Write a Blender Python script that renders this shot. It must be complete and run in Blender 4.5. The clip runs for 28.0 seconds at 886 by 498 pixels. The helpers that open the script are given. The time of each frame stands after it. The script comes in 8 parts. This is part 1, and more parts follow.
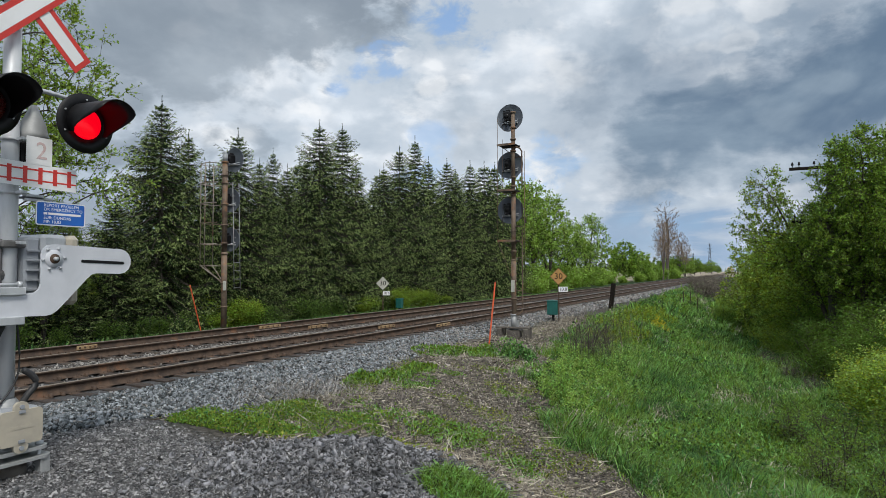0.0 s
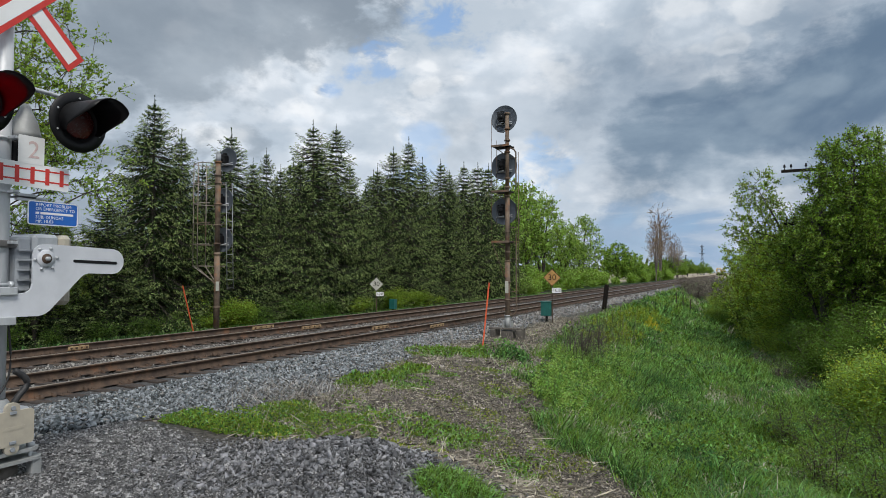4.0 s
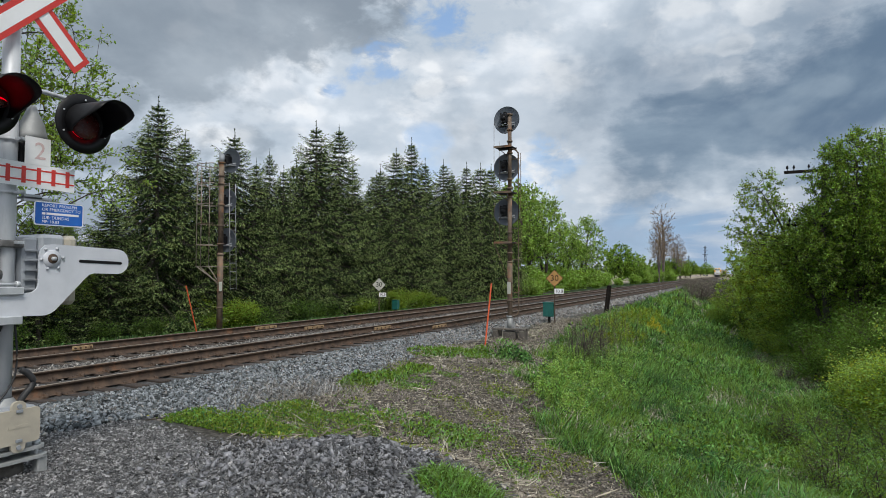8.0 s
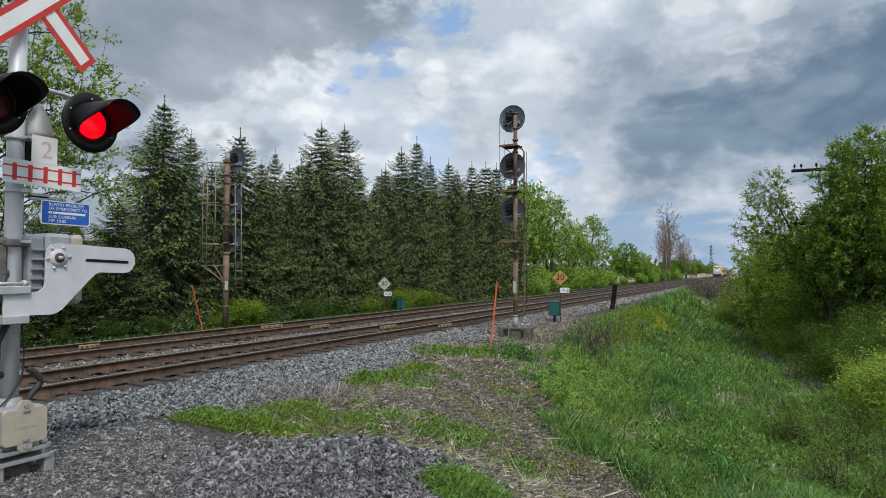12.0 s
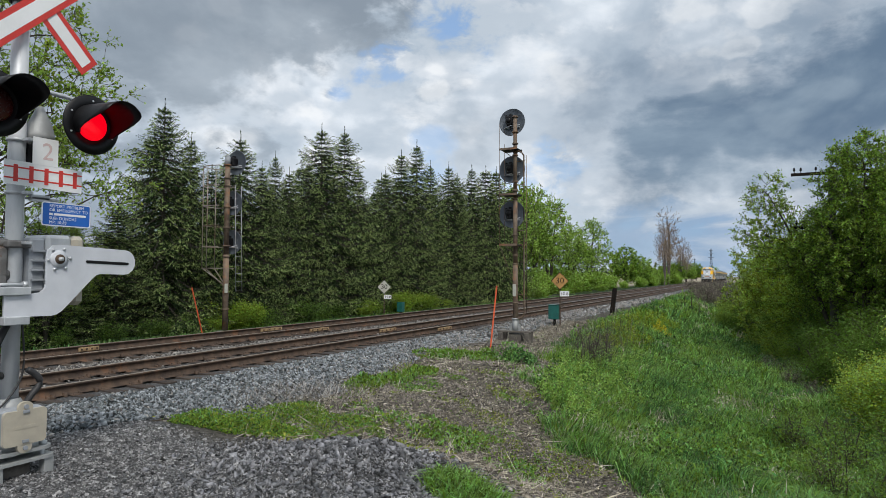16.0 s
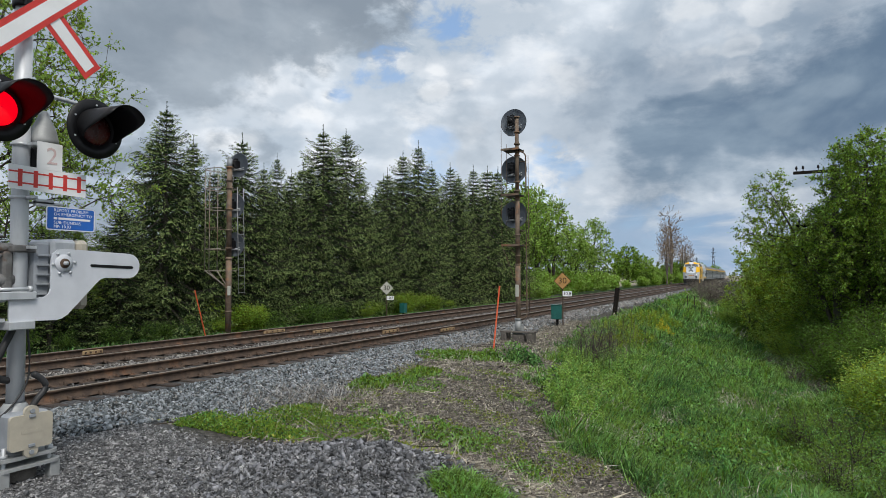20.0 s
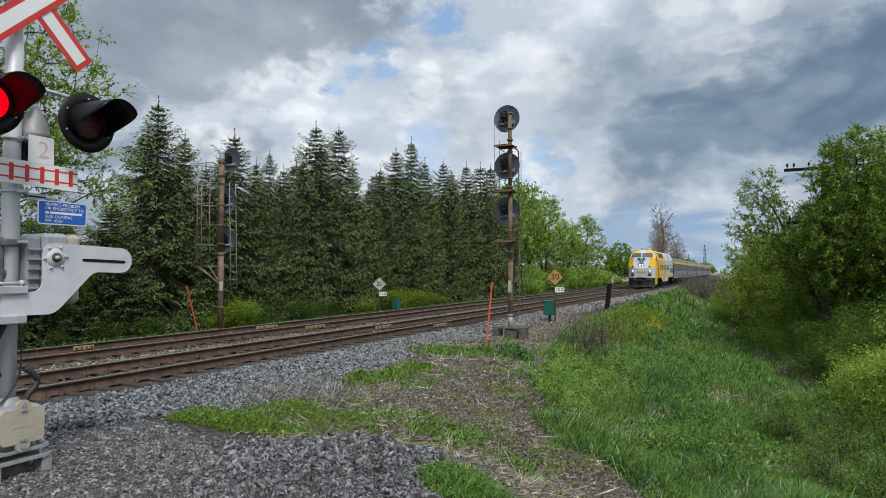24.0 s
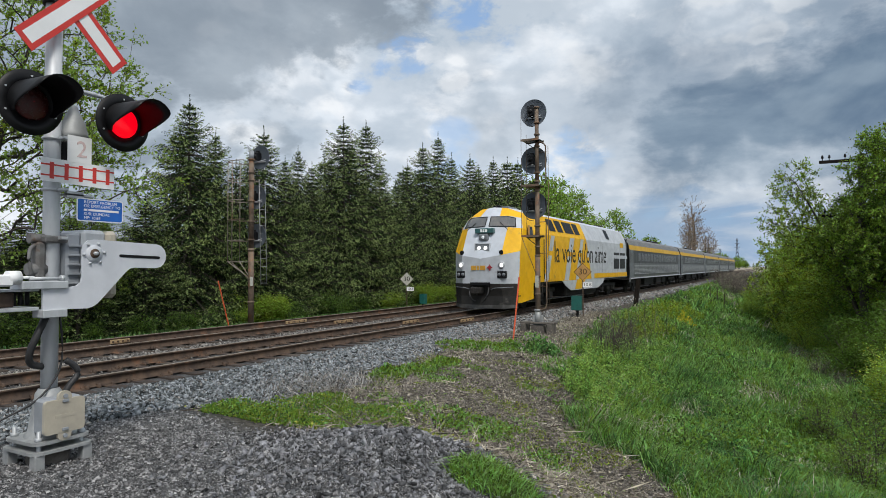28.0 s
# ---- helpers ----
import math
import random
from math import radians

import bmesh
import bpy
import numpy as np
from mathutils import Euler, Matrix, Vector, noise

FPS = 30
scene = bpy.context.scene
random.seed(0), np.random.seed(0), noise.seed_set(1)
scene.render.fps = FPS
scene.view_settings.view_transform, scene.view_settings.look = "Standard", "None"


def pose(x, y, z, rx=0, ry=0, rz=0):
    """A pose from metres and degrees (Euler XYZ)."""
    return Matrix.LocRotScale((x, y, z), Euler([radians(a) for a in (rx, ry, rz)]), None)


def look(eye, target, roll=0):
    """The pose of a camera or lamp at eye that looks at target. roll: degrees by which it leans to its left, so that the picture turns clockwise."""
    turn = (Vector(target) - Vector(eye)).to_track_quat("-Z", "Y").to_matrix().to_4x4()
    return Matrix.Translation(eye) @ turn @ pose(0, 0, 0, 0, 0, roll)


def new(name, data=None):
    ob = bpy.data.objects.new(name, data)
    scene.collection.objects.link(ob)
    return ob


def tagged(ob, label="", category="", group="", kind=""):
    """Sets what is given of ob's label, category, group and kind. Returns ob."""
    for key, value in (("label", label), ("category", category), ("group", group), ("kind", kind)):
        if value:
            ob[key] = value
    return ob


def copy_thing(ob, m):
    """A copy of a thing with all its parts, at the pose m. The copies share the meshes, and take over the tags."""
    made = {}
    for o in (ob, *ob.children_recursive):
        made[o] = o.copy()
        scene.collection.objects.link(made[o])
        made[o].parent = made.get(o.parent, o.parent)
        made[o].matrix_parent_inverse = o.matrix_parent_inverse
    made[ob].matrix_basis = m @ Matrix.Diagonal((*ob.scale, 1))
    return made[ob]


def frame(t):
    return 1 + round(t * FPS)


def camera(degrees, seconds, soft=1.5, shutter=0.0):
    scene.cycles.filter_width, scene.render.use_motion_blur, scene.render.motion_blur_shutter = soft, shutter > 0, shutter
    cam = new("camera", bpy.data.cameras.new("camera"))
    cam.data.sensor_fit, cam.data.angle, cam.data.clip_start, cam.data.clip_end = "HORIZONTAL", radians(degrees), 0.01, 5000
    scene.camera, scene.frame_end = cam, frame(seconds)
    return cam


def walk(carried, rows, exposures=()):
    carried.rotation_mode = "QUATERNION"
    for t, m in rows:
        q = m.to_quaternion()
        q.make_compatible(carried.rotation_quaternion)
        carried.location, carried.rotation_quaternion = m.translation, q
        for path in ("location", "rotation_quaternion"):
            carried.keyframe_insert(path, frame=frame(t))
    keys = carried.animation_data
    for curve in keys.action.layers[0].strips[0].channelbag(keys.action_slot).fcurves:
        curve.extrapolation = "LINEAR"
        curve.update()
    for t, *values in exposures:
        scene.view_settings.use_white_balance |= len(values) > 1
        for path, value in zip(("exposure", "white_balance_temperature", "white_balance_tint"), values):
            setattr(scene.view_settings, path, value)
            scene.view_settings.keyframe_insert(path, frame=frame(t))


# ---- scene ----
cam = camera(69.6, 28.0, 0.6)
PATH = [
    (0, (-0.062, 0.145, 1.854), (-0.954, 1.934, 1.924), -0.1),
    (0.5, (-0.077, 0.152, 1.854), (-0.966, 1.942, 1.924), -0.0),
    (1, (-0.073, 0.153, 1.863), (-0.953, 1.947, 1.932), 0.1),
    (1.5, (-0.069, 0.149, 1.862), (-0.947, 1.944, 1.932), -0.0),
    (2, (-0.071, 0.146, 1.862), (-0.947, 1.943, 1.934), -0.1),
    (2.5, (-0.064, 0.141, 1.864), (-0.939, 1.938, 1.937), -0.1),
    (3, (-0.076, 0.144, 1.854), (-0.951, 1.941, 1.928), 0.2),
    (3.5, (-0.081, 0.148, 1.853), (-0.954, 1.945, 1.926), 0.0),
    (5.5, (-0.079, 0.135, 1.851), (-0.952, 1.932, 1.923), 0.1),
    (6, (-0.068, 0.126, 1.846), (-0.943, 1.923, 1.92), 0.0),
    (6.5, (-0.072, 0.125, 1.855), (-0.946, 1.922, 1.929), 0.0),
    (7, (-0.065, 0.123, 1.847), (-0.941, 1.919, 1.922), 0.1),
    (7.5, (-0.065, 0.118, 1.85), (-0.943, 1.914, 1.925), 0.1),
    (8, (-0.054, 0.112, 1.851), (-0.935, 1.906, 1.926), 0.1),
    (8.5, (-0.063, 0.117, 1.845), (-0.945, 1.91, 1.921), -0.0),
    (9, (-0.071, 0.124, 1.846), (-0.955, 1.916, 1.922), 0.0),
    (9.5, (-0.066, 0.12, 1.848), (-0.952, 1.912, 1.923), 0.1),
    (10, (-0.068, 0.116, 1.843), (-0.955, 1.906, 1.917), 0.2),
    (10.5, (-0.068, 0.123, 1.84), (-0.959, 1.912, 1.913), 0.3),
    (11, (-0.067, 0.116, 1.848), (-0.959, 1.904, 1.919), 0.2),
    (11.5, (-0.076, 0.127, 1.853), (-0.97, 1.915, 1.924), 0.2),
    (12, (-0.083, 0.131, 1.851), (-0.978, 1.918, 1.923), 0.1),
    (12.5, (-0.078, 0.128, 1.853), (-0.974, 1.914, 1.928), 0.1),
    (14.5, (-0.069, 0.127, 1.851), (-0.965, 1.913, 1.932), 0.0),
    (15, (-0.076, 0.135, 1.843), (-0.972, 1.922, 1.926), 0.1),
    (15.5, (-0.067, 0.122, 1.849), (-0.961, 1.909, 1.931), 0.2),
    (16, (-0.07, 0.119, 1.839), (-0.965, 1.906, 1.922), 0.2),
    (16.5, (-0.079, 0.121, 1.845), (-0.973, 1.908, 1.926), 0.1),
    (17, (-0.088, 0.124, 1.849), (-0.983, 1.911, 1.931), -0.0),
    (17.5, (-0.087, 0.123, 1.845), (-0.981, 1.91, 1.928), -0.0),
    (18, (-0.08, 0.112, 1.84), (-0.975, 1.898, 1.924), -0.1),
    (18.5, (-0.074, 0.1, 1.842), (-0.972, 1.885, 1.927), -0.2),
    (19, (-0.082, 0.108, 1.846), (-0.98, 1.893, 1.931), -0.2),
    (19.5, (-0.087, 0.113, 1.841), (-0.987, 1.897, 1.926), -0.2),
    (20, (-0.087, 0.111, 1.846), (-0.987, 1.895, 1.931), -0.2),
    (20.5, (-0.085, 0.12, 1.847), (-0.986, 1.903, 1.931), -0.1),
    (21, (-0.088, 0.122, 1.844), (-0.988, 1.906, 1.927), -0.2),
    (21.5, (-0.101, 0.132, 1.852), (-1.001, 1.916, 1.933), -0.3),
    (23.5, (-0.101, 0.13, 1.846), (-0.976, 1.927, 1.921), -0.4),
    (24, (-0.085, 0.096, 1.836), (-0.965, 1.891, 1.909), -0.1),
    (24.5, (-0.075, 0.082, 1.832), (-0.967, 1.871, 1.902), 0.3),
    (25, (-0.064, 0.076, 1.833), (-0.972, 1.857, 1.901), 0.8),
    (25.5, (-0.079, 0.089, 1.836), (-0.996, 1.865, 1.901), 0.2),
    (26, (-0.071, 0.078, 1.838), (-0.995, 1.851, 1.903), 0.3),
    (26.5, (-0.079, 0.086, 1.837), (-1.009, 1.856, 1.903), 0.4),
    (27, (-0.062, 0.077, 1.834), (-0.999, 1.843, 1.898), 0.5),
    (27.5, (-0.058, 0.072, 1.83), (-1.003, 1.833, 1.891), -0.0),
    (28, (-0.05, 0.056, 1.833), (-1.006, 1.812, 1.891), -0.2),
]
walk(cam, [(t, look(e, g, r)) for t, e, g, r in PATH])

# ---- light ----
SUN_AZ, SUN_EL = 134.0, 52.0      # degrees: azimuth from +Y towards +X, elevation
SKY_GAIN, SUN_POWER = 1.07, 2.8


def node(nt, kind, **values):
    n = nt.nodes.new(kind)
    for k, v in values.items():
        if k in ("operation", "blend_type", "data_type", "noise_dimensions", "feature", "sky_type", "sun_disc",
                 "sun_elevation", "sun_rotation", "interpolation_type", "clamp", "noise_type"):
            if k == "operation":
                n.operation = v
            elif k == "blend_type":
                n.blend_type = v
            elif k == "data_type":
                n.data_type = v
            elif k == "noise_dimensions":
                n.noise_dimensions = v
            elif k == "feature":
                n.feature = v
            elif k == "sky_type":
                n.sky_type = v
            elif k == "sun_disc":
                n.sun_disc = v
            elif k == "sun_elevation":
                n.sun_elevation = v
            elif k == "sun_rotation":
                n.sun_rotation = v
            elif k == "interpolation_type":
                n.interpolation_type = v
            elif k == "clamp":
                n.clamp = v
        else:
            n.inputs[k.replace("_", " ")].default_value = v
    return n


def maths(nt, op, a, b=None, c=None):
    n = nt.nodes.new("ShaderNodeMath")
    n.operation = op
    for i, v in enumerate((a, b, c)):
        if v is None:
            continue
        if isinstance(v, (int, float)):
            n.inputs[i].default_value = v
        else:
            nt.links.new(v, n.inputs[i])
    return n.outputs[0]


def mixed(nt, fac, a, b, how="MIX"):
    n = nt.nodes.new("ShaderNodeMix")
    n.data_type, n.blend_type = "RGBA", how
    for i, v in ((0, fac), (6, a), (7, b)):
        if isinstance(v, (int, float)):
            n.inputs[i].default_value = v
        elif isinstance(v, tuple):
            n.inputs[i].default_value = (*v[:3], 1.0)
        else:
            nt.links.new(v, n.inputs[i])
    return n.outputs[2]


def ramp(nt, fac, lo, hi):
    n = nt.nodes.new("ShaderNodeMapRange")
    n.interpolation_type = "SMOOTHSTEP"
    nt.links.new(fac, n.inputs[0])
    n.inputs[1].default_value, n.inputs[2].default_value = lo, hi
    return n.outputs[0]


def make_world():
    world = bpy.data.worlds.new("cloudy_sky")
    scene.world = world
    world.use_nodes = True
    nt = world.node_tree
    bg = nt.nodes["Background"]
    sky = node(nt, "ShaderNodeTexSky", sky_type="NISHITA", sun_disc=False,
               sun_elevation=radians(SUN_EL), sun_rotation=radians(SUN_AZ))
    blue = mixed(nt, 0.45, mixed(nt, 1.0, sky.outputs[0], (0.15, 0.15, 0.155), "MULTIPLY"), (0.27, 0.46, 0.76))
    co = nt.nodes.new("ShaderNodeTexCoord").outputs["Generated"]
    sq = nt.nodes.new("ShaderNodeMapping")
    sq.inputs["Scale"].default_value = (1.0, 1.0, 1.7)
    nt.links.new(co, sq.inputs[0])

    def cloud(scale, detail, rough, shift, warp=0.4):
        m = nt.nodes.new("ShaderNodeVectorMath")
        m.operation = "ADD"
        nt.links.new(sq.outputs[0], m.inputs[0])
        m.inputs[1].default_value = shift
        n = node(nt, "ShaderNodeTexNoise", Scale=scale, Detail=detail, Roughness=rough, Distortion=warp)
        nt.links.new(m.outputs[0], n.inputs["Vector"])
        return n.outputs[0]

    big = cloud(2.4, 5, 0.5, (3.1, 1.7, 0.0), 0.3)
    mid = cloud(4.6, 11, 0.56, (0.4, 5.2, 2.0), 0.25)
    fine = cloud(13.0, 9, 0.60, (7.0, 0.3, 4.0), 0.3)

    def puffs(scale, shift):
        # rounded cauliflower lumps
        w = node(nt, "ShaderNodeTexNoise", Scale=scale * 0.7, Detail=8.0, Roughness=0.58)
        nt.links.new(sq.outputs[0], w.inputs["Vector"])
        m = nt.nodes.new("ShaderNodeVectorMath")
        m.operation = "MULTIPLY_ADD"
        nt.links.new(w.outputs[1], m.inputs[0])
        m.inputs[1].default_value = (1.1 / scale, 1.1 / scale, 1.1 / scale)
        nt.links.new(sq.outputs[0], m.inputs[2])
        n = node(nt, "ShaderNodeTexVoronoi", feature="SMOOTH_F1", Scale=scale, Smoothness=0.35)
        nt.links.new(m.outputs[0], n.inputs["Vector"])
        return n.outputs["Distance"]

    puff = maths(nt, "ADD", maths(nt, "MULTIPLY", puffs(9.0, 0), 0.65), maths(nt, "MULTIPLY", puffs(21.0, 1), 0.35))
    tear = maths(nt, "ADD", maths(nt, "MULTIPLY", maths(nt, "SUBTRACT", mid, 0.5), 0.26), maths(nt, "MULTIPLY", maths(nt, "SUBTRACT", fine, 0.5), 0.16))
    tear = maths(nt, "ADD", tear, maths(nt, "MULTIPLY", maths(nt, "SUBTRACT", puff, 0.42), 0.16))

    def bank(direction, inner, outer, rag=1.0, crisp=0.22):
        # how far a direction of the sky lies inside a cloud bank, its rim torn by the noise
        n = nt.nodes.new("ShaderNodeVectorMath")
        n.operation = "DOT_PRODUCT"
        nt.links.new(co, n.inputs[0])
        n.inputs[1].default_value = Vector(direction).normalized()
        a = maths(nt, "ARCCOSINE", maths(nt, "MINIMUM", n.outputs["Value"], 1.0))
        a = maths(nt, "ADD", a, maths(nt, "MULTIPLY", tear, rag))
        return maths(nt, "SUBTRACT", 1.0, ramp(nt, a, inner + crisp * (outer - inner), outer - crisp * (outer - inner)))

    def banks(rows, rag=1.0, crisp=0.22):
        out = None
        for d, i, o, w in rows:
            k = maths(nt, "MULTIPLY", bank(d, i, o, rag, crisp), w)
            out = k if out is None else maths(nt, "MAXIMUM", out, k)
        return out

    lumps = ramp(nt, maths(nt, "ADD", maths(nt, "MULTIPLY", mid, 0.75), maths(nt, "MULTIPLY", big, 0.25)), 0.40, 0.58)
    white = mixed(nt, lumps, (0.41, 0.49, 0.58), (0.74, 0.80, 0.87))
    white = mixed(nt, maths(nt, "MULTIPLY", ramp(nt, fine, 0.46, 0.60), 0.34), white, (0.84, 0.86, 0.89))
    white = mixed(nt, maths(nt, "MULTIPLY", ramp(nt, puff, 0.40, 0.28), 0.60), white, (0.92, 0.94, 0.96))
    white = mixed(nt, maths(nt, "MULTIPLY", ramp(nt, puff, 0.40, 0.58), 0.55), white, (0.43, 0.51, 0.60))
    left = mixed(nt, ramp(nt, mid, 0.35, 0.68), (0.235, 0.285, 0.345), (0.36, 0.42, 0.485))
    right = mixed(nt, ramp(nt, mid, 0.35, 0.68), (0.128, 0.192, 0.280), (0.245, 0.325, 0.415))
    right = mixed(nt, maths(nt, "MULTIPLY", ramp(nt, puff, 0.50, 0.25), 0.30), right, (0.33, 0.41, 0.49))
    left = mixed(nt, maths(nt, "MULTIPLY", ramp(nt, puff, 0.50, 0.25), 0.22), left, (0.42, 0.47, 0.53))
    col = mixed(nt, maths(nt, "MULTIPLY", ramp(nt, big, 0.56, 0.72), 0.7), white, left)
    col = mixed(nt, banks(SKY_LEFT), col, left)
    col = mixed(nt, banks(SKY_RIGHT, 0.5, 0.0), col, right)
    gap = maths(nt, "MULTIPLY", banks(SKY_BLUE, 0.55), ramp(nt, fine, 0.60, 0.42))
    col = mixed(nt, gap, col, blue)
    # thin level cloud over the horizon
    flat = nt.nodes.new("ShaderNodeMapping")
    flat.inputs["Scale"].default_value = (1.0, 1.0, 7.0)
    nt.links.new(co, flat.inputs[0])
    sheet = node(nt, "ShaderNodeTexNoise", Scale=4.2, Detail=9.0, Roughness=0.55, Distortion=0.4)
    nt.links.new(flat.outputs[0], sheet.inputs["Vector"])
    low = mixed(nt, ramp(nt, sheet.outputs[0], 0.48, 0.66), (0.225, 0.355, 0.540), (0.47, 0.54, 0.63))
    col = mixed(nt, banks(SKY_LOW, 0.5), col, low)
    nt.links.new(col, bg.inputs[0])
    bg.inputs[1].default_value = SKY_GAIN


def dirn(az, el):
    a, e = radians(az), radians(el)
    return (math.sin(a) * math.cos(e), math.cos(a) * math.cos(e), math.sin(e))


# cloud banks: direction (azimuth, elevation), inner and outer radius in radians, weight
SKY_LEFT = [(dirn(-50, 22), 0.12, 0.26, 0.95), (dirn(-40, 25), 0.10, 0.20, 0.95), (dirn(-57, 17), 0.08, 0.22, 0.8), (dirn(-44, 14), 0.02, 0.10, 0.5),
            (dirn(-25, 12), 0.02, 0.12, 0.25), (dirn(-95, 25), 0.2, 0.5, 0.8), (dirn(-12.5, 12.5), 0.03, 0.10, 0.22), (dirn(120, 40), 0.2, 0.6, 0.5)]
SKY_RIGHT = [(dirn(-8.5, 11.3), 0.045, 0.13, 1), (dirn(-4.9, 10.8), 0.045, 0.13, 1), (dirn(-1.4, 11.1), 0.045, 0.13, 1), (dirn(1.9, 12.1), 0.045, 0.13, 1),
             (dirn(4.6, 13.3), 0.045, 0.13, 1), (dirn(7.2, 14.5), 0.045, 0.13, 1), (dirn(9.6, 15.7), 0.045, 0.13, 1), (dirn(12.3, 16.7), 0.045, 0.13, 0.9),
             (dirn(-12.7, 14.3), 0.01, 0.17, 0.5), (dirn(-9.4, 14.0), 0.01, 0.17, 0.6), (dirn(-5.7, 14.2), 0.01, 0.17, 0.65), (dirn(-2.2, 14.8), 0.01, 0.17, 0.5),
             (dirn(-15.2, 13.4), 0.01, 0.17, 0.3), (dirn(0.2, 8.5), 0.01, 0.17, 0.5), (dirn(3.8, 9.3), 0.01, 0.17, 0.55), (dirn(7.5, 10.8), 0.01, 0.17, 0.5),
             (dirn(5.5, 18.5), 0.01, 0.17, 0.55), (dirn(8.7, 19.0), 0.01, 0.17, 0.6), (dirn(-4.7, 19.6), 0.01, 0.17, 0.3), (dirn(2.0, 16.6), 0.01, 0.17, 0.35),
             (dirn(28, 20), 0.15, 0.40, 0.8)]
SKY_BLUE = [(dirn(-25.5, 22), 0.01, 0.075, 0.9), (dirn(-22.5, 21), 0.01, 0.06, 0.8), (dirn(-34.5, 17.0), 0.005, 0.060, 0.8), (dirn(-31.5, 18.3), 0.005, 0.045, 0.7), (dirn(-28.5, 10.2), 0.01, 0.085, 0.55),
            (dirn(-16.5, 9.6), 0.02, 0.105, 0.6), (dirn(-19.5, 8.0), 0.01, 0.08, 0.45), (dirn(-4.4, 2.6), 0.02, 0.075, 0.75), (dirn(-9.0, 2.2), 0.01, 0.06, 0.5), (dirn(-15.2, 9.3), 0.01, 0.06, 0.5), (dirn(-23.7, 23.0), 0.01, 0.05, 0.9)]
SKY_LOW = [(dirn(-4.4, 3.2), 0.03, 0.10, 0.8), (dirn(-10.5, 2.4), 0.02, 0.08, 0.6), (dirn(-15.2, 8.5), 0.01, 0.06, 0.35)]
make_world()
sun = new("sun", bpy.data.lights.new("sun", "SUN"))
sun.data.energy, sun.data.angle, sun.data.color = SUN_POWER, radians(18), (1.0, 0.96, 0.90)
sun.matrix_world = look(Vector(dirn(SUN_AZ, SUN_EL)) * 60, (0, 0, 0))


# ---- materials ----
def surface(name, base, other=None, scale=6.0, rough=0.7, metal=0.0, bump=0.15, bump_scale=60.0, speck=None, speck_scale=1.2,
            speck_at=(0.55, 0.7), island=0.0, piece=0.0, gloss=0.5, coat=0.0, through_light=0.0, stretch=(1, 1, 1)):
    """A procedural surface: base colour broken by a second colour, blotches, relief; piece / island vary it from piece to piece."""
    m = bpy.data.materials.new(name)
    m.use_nodes = True
    nt = m.node_tree
    p = nt.nodes["Principled BSDF"]
    co = nt.nodes.new("ShaderNodeTexCoord").outputs["Object"]
    if stretch != (1, 1, 1):
        mp = nt.nodes.new("ShaderNodeMapping")
        mp.inputs["Scale"].default_value = stretch
        nt.links.new(co, mp.inputs[0])
        co = mp.outputs[0]
    n1 = node(nt, "ShaderNodeTexNoise", Scale=scale, Detail=6.0, Roughness=0.6)
    nt.links.new(co, n1.inputs["Vector"])
    other = other or tuple(c * 0.7 for c in base)
    col = mixed(nt, ramp(nt, n1.outputs[0], 0.32, 0.68), base, other)
    if speck:
        n2 = node(nt, "ShaderNodeTexNoise", Scale=speck_scale, Detail=8.0, Roughness=0.68)
        nt.links.new(co, n2.inputs["Vector"])
        col = mixed(nt, ramp(nt, n2.outputs[0], *speck_at), col, speck)
    for amount, kind in ((island, 1), (piece, 2)):
        if amount:
            src = (nt.nodes.new("ShaderNodeNewGeometry").outputs["Random Per Island"] if kind == 1
                   else nt.nodes.new("ShaderNodeObjectInfo").outputs["Random"])
            h = nt.nodes.new("ShaderNodeHueSaturation")
            nt.links.new(maths(nt, "ADD", maths(nt, "MULTIPLY", src, 2 * amount), 1.0 - amount), h.inputs["Value"])
            nt.links.new(maths(nt, "ADD", maths(nt, "MULTIPLY", src, 0.06 * amount), 0.5 - 0.03 * amount), h.inputs["Hue"])
            nt.links.new(col, h.inputs["Color"])
            col = h.outputs[0]
    nt.links.new(col, p.inputs["Base Color"])
    p.inputs["Metallic"].default_value = metal
    p.inputs["Specular IOR Level"].default_value = gloss
    p.inputs["Coat Weight"].default_value = coat
    r = maths(nt, "ADD", maths(nt, "MULTIPLY", n1.outputs[0], 0.3), rough - 0.15)
    nt.links.new(r, p.inputs["Roughness"])
    if bump:
        n3 = node(nt, "ShaderNodeTexNoise", Scale=bump_scale, Detail=4.0, Roughness=0.6)
        nt.links.new(co, n3.inputs["Vector"])
        b = nt.nodes.new("ShaderNodeBump")
        b.inputs["Strength"].default_value, b.inputs["Distance"].default_value = bump, 0.02
        nt.links.new(n3.outputs[0], b.inputs["Height"])
        nt.links.new(b.outputs[0], p.inputs["Normal"])
    if through_light:
        t = nt.nodes.new("ShaderNodeBsdfTranslucent")
        nt.links.new(mixed(nt, 1.0, col, (1.25, 1.3, 0.6), "MULTIPLY"), t.inputs[0])
        mx = nt.nodes.new("ShaderNodeMixShader")
        mx.inputs[0].default_value = through_light
        nt.links.new(p.outputs[0], mx.inputs[1])
        nt.links.new(t.outputs[0], mx.inputs[2])
        nt.links.new(mx.outputs[0], nt.nodes["Material Output"].inputs[0])
    return m


def glow(name, colour, strength, base=(0.3, 0.3, 0.3)):
    m = bpy.data.materials.new(name)
    m.use_nodes = True
    p = m.node_tree.nodes["Principled BSDF"]
    p.inputs["Base Color"].default_value = (*base, 1)
    p.inputs["Emission Color"].default_value = (*colour, 1)
    p.inputs["Emission Strength"].default_value = strength
    p.inputs["Roughness"].default_value = 0.3
    return m


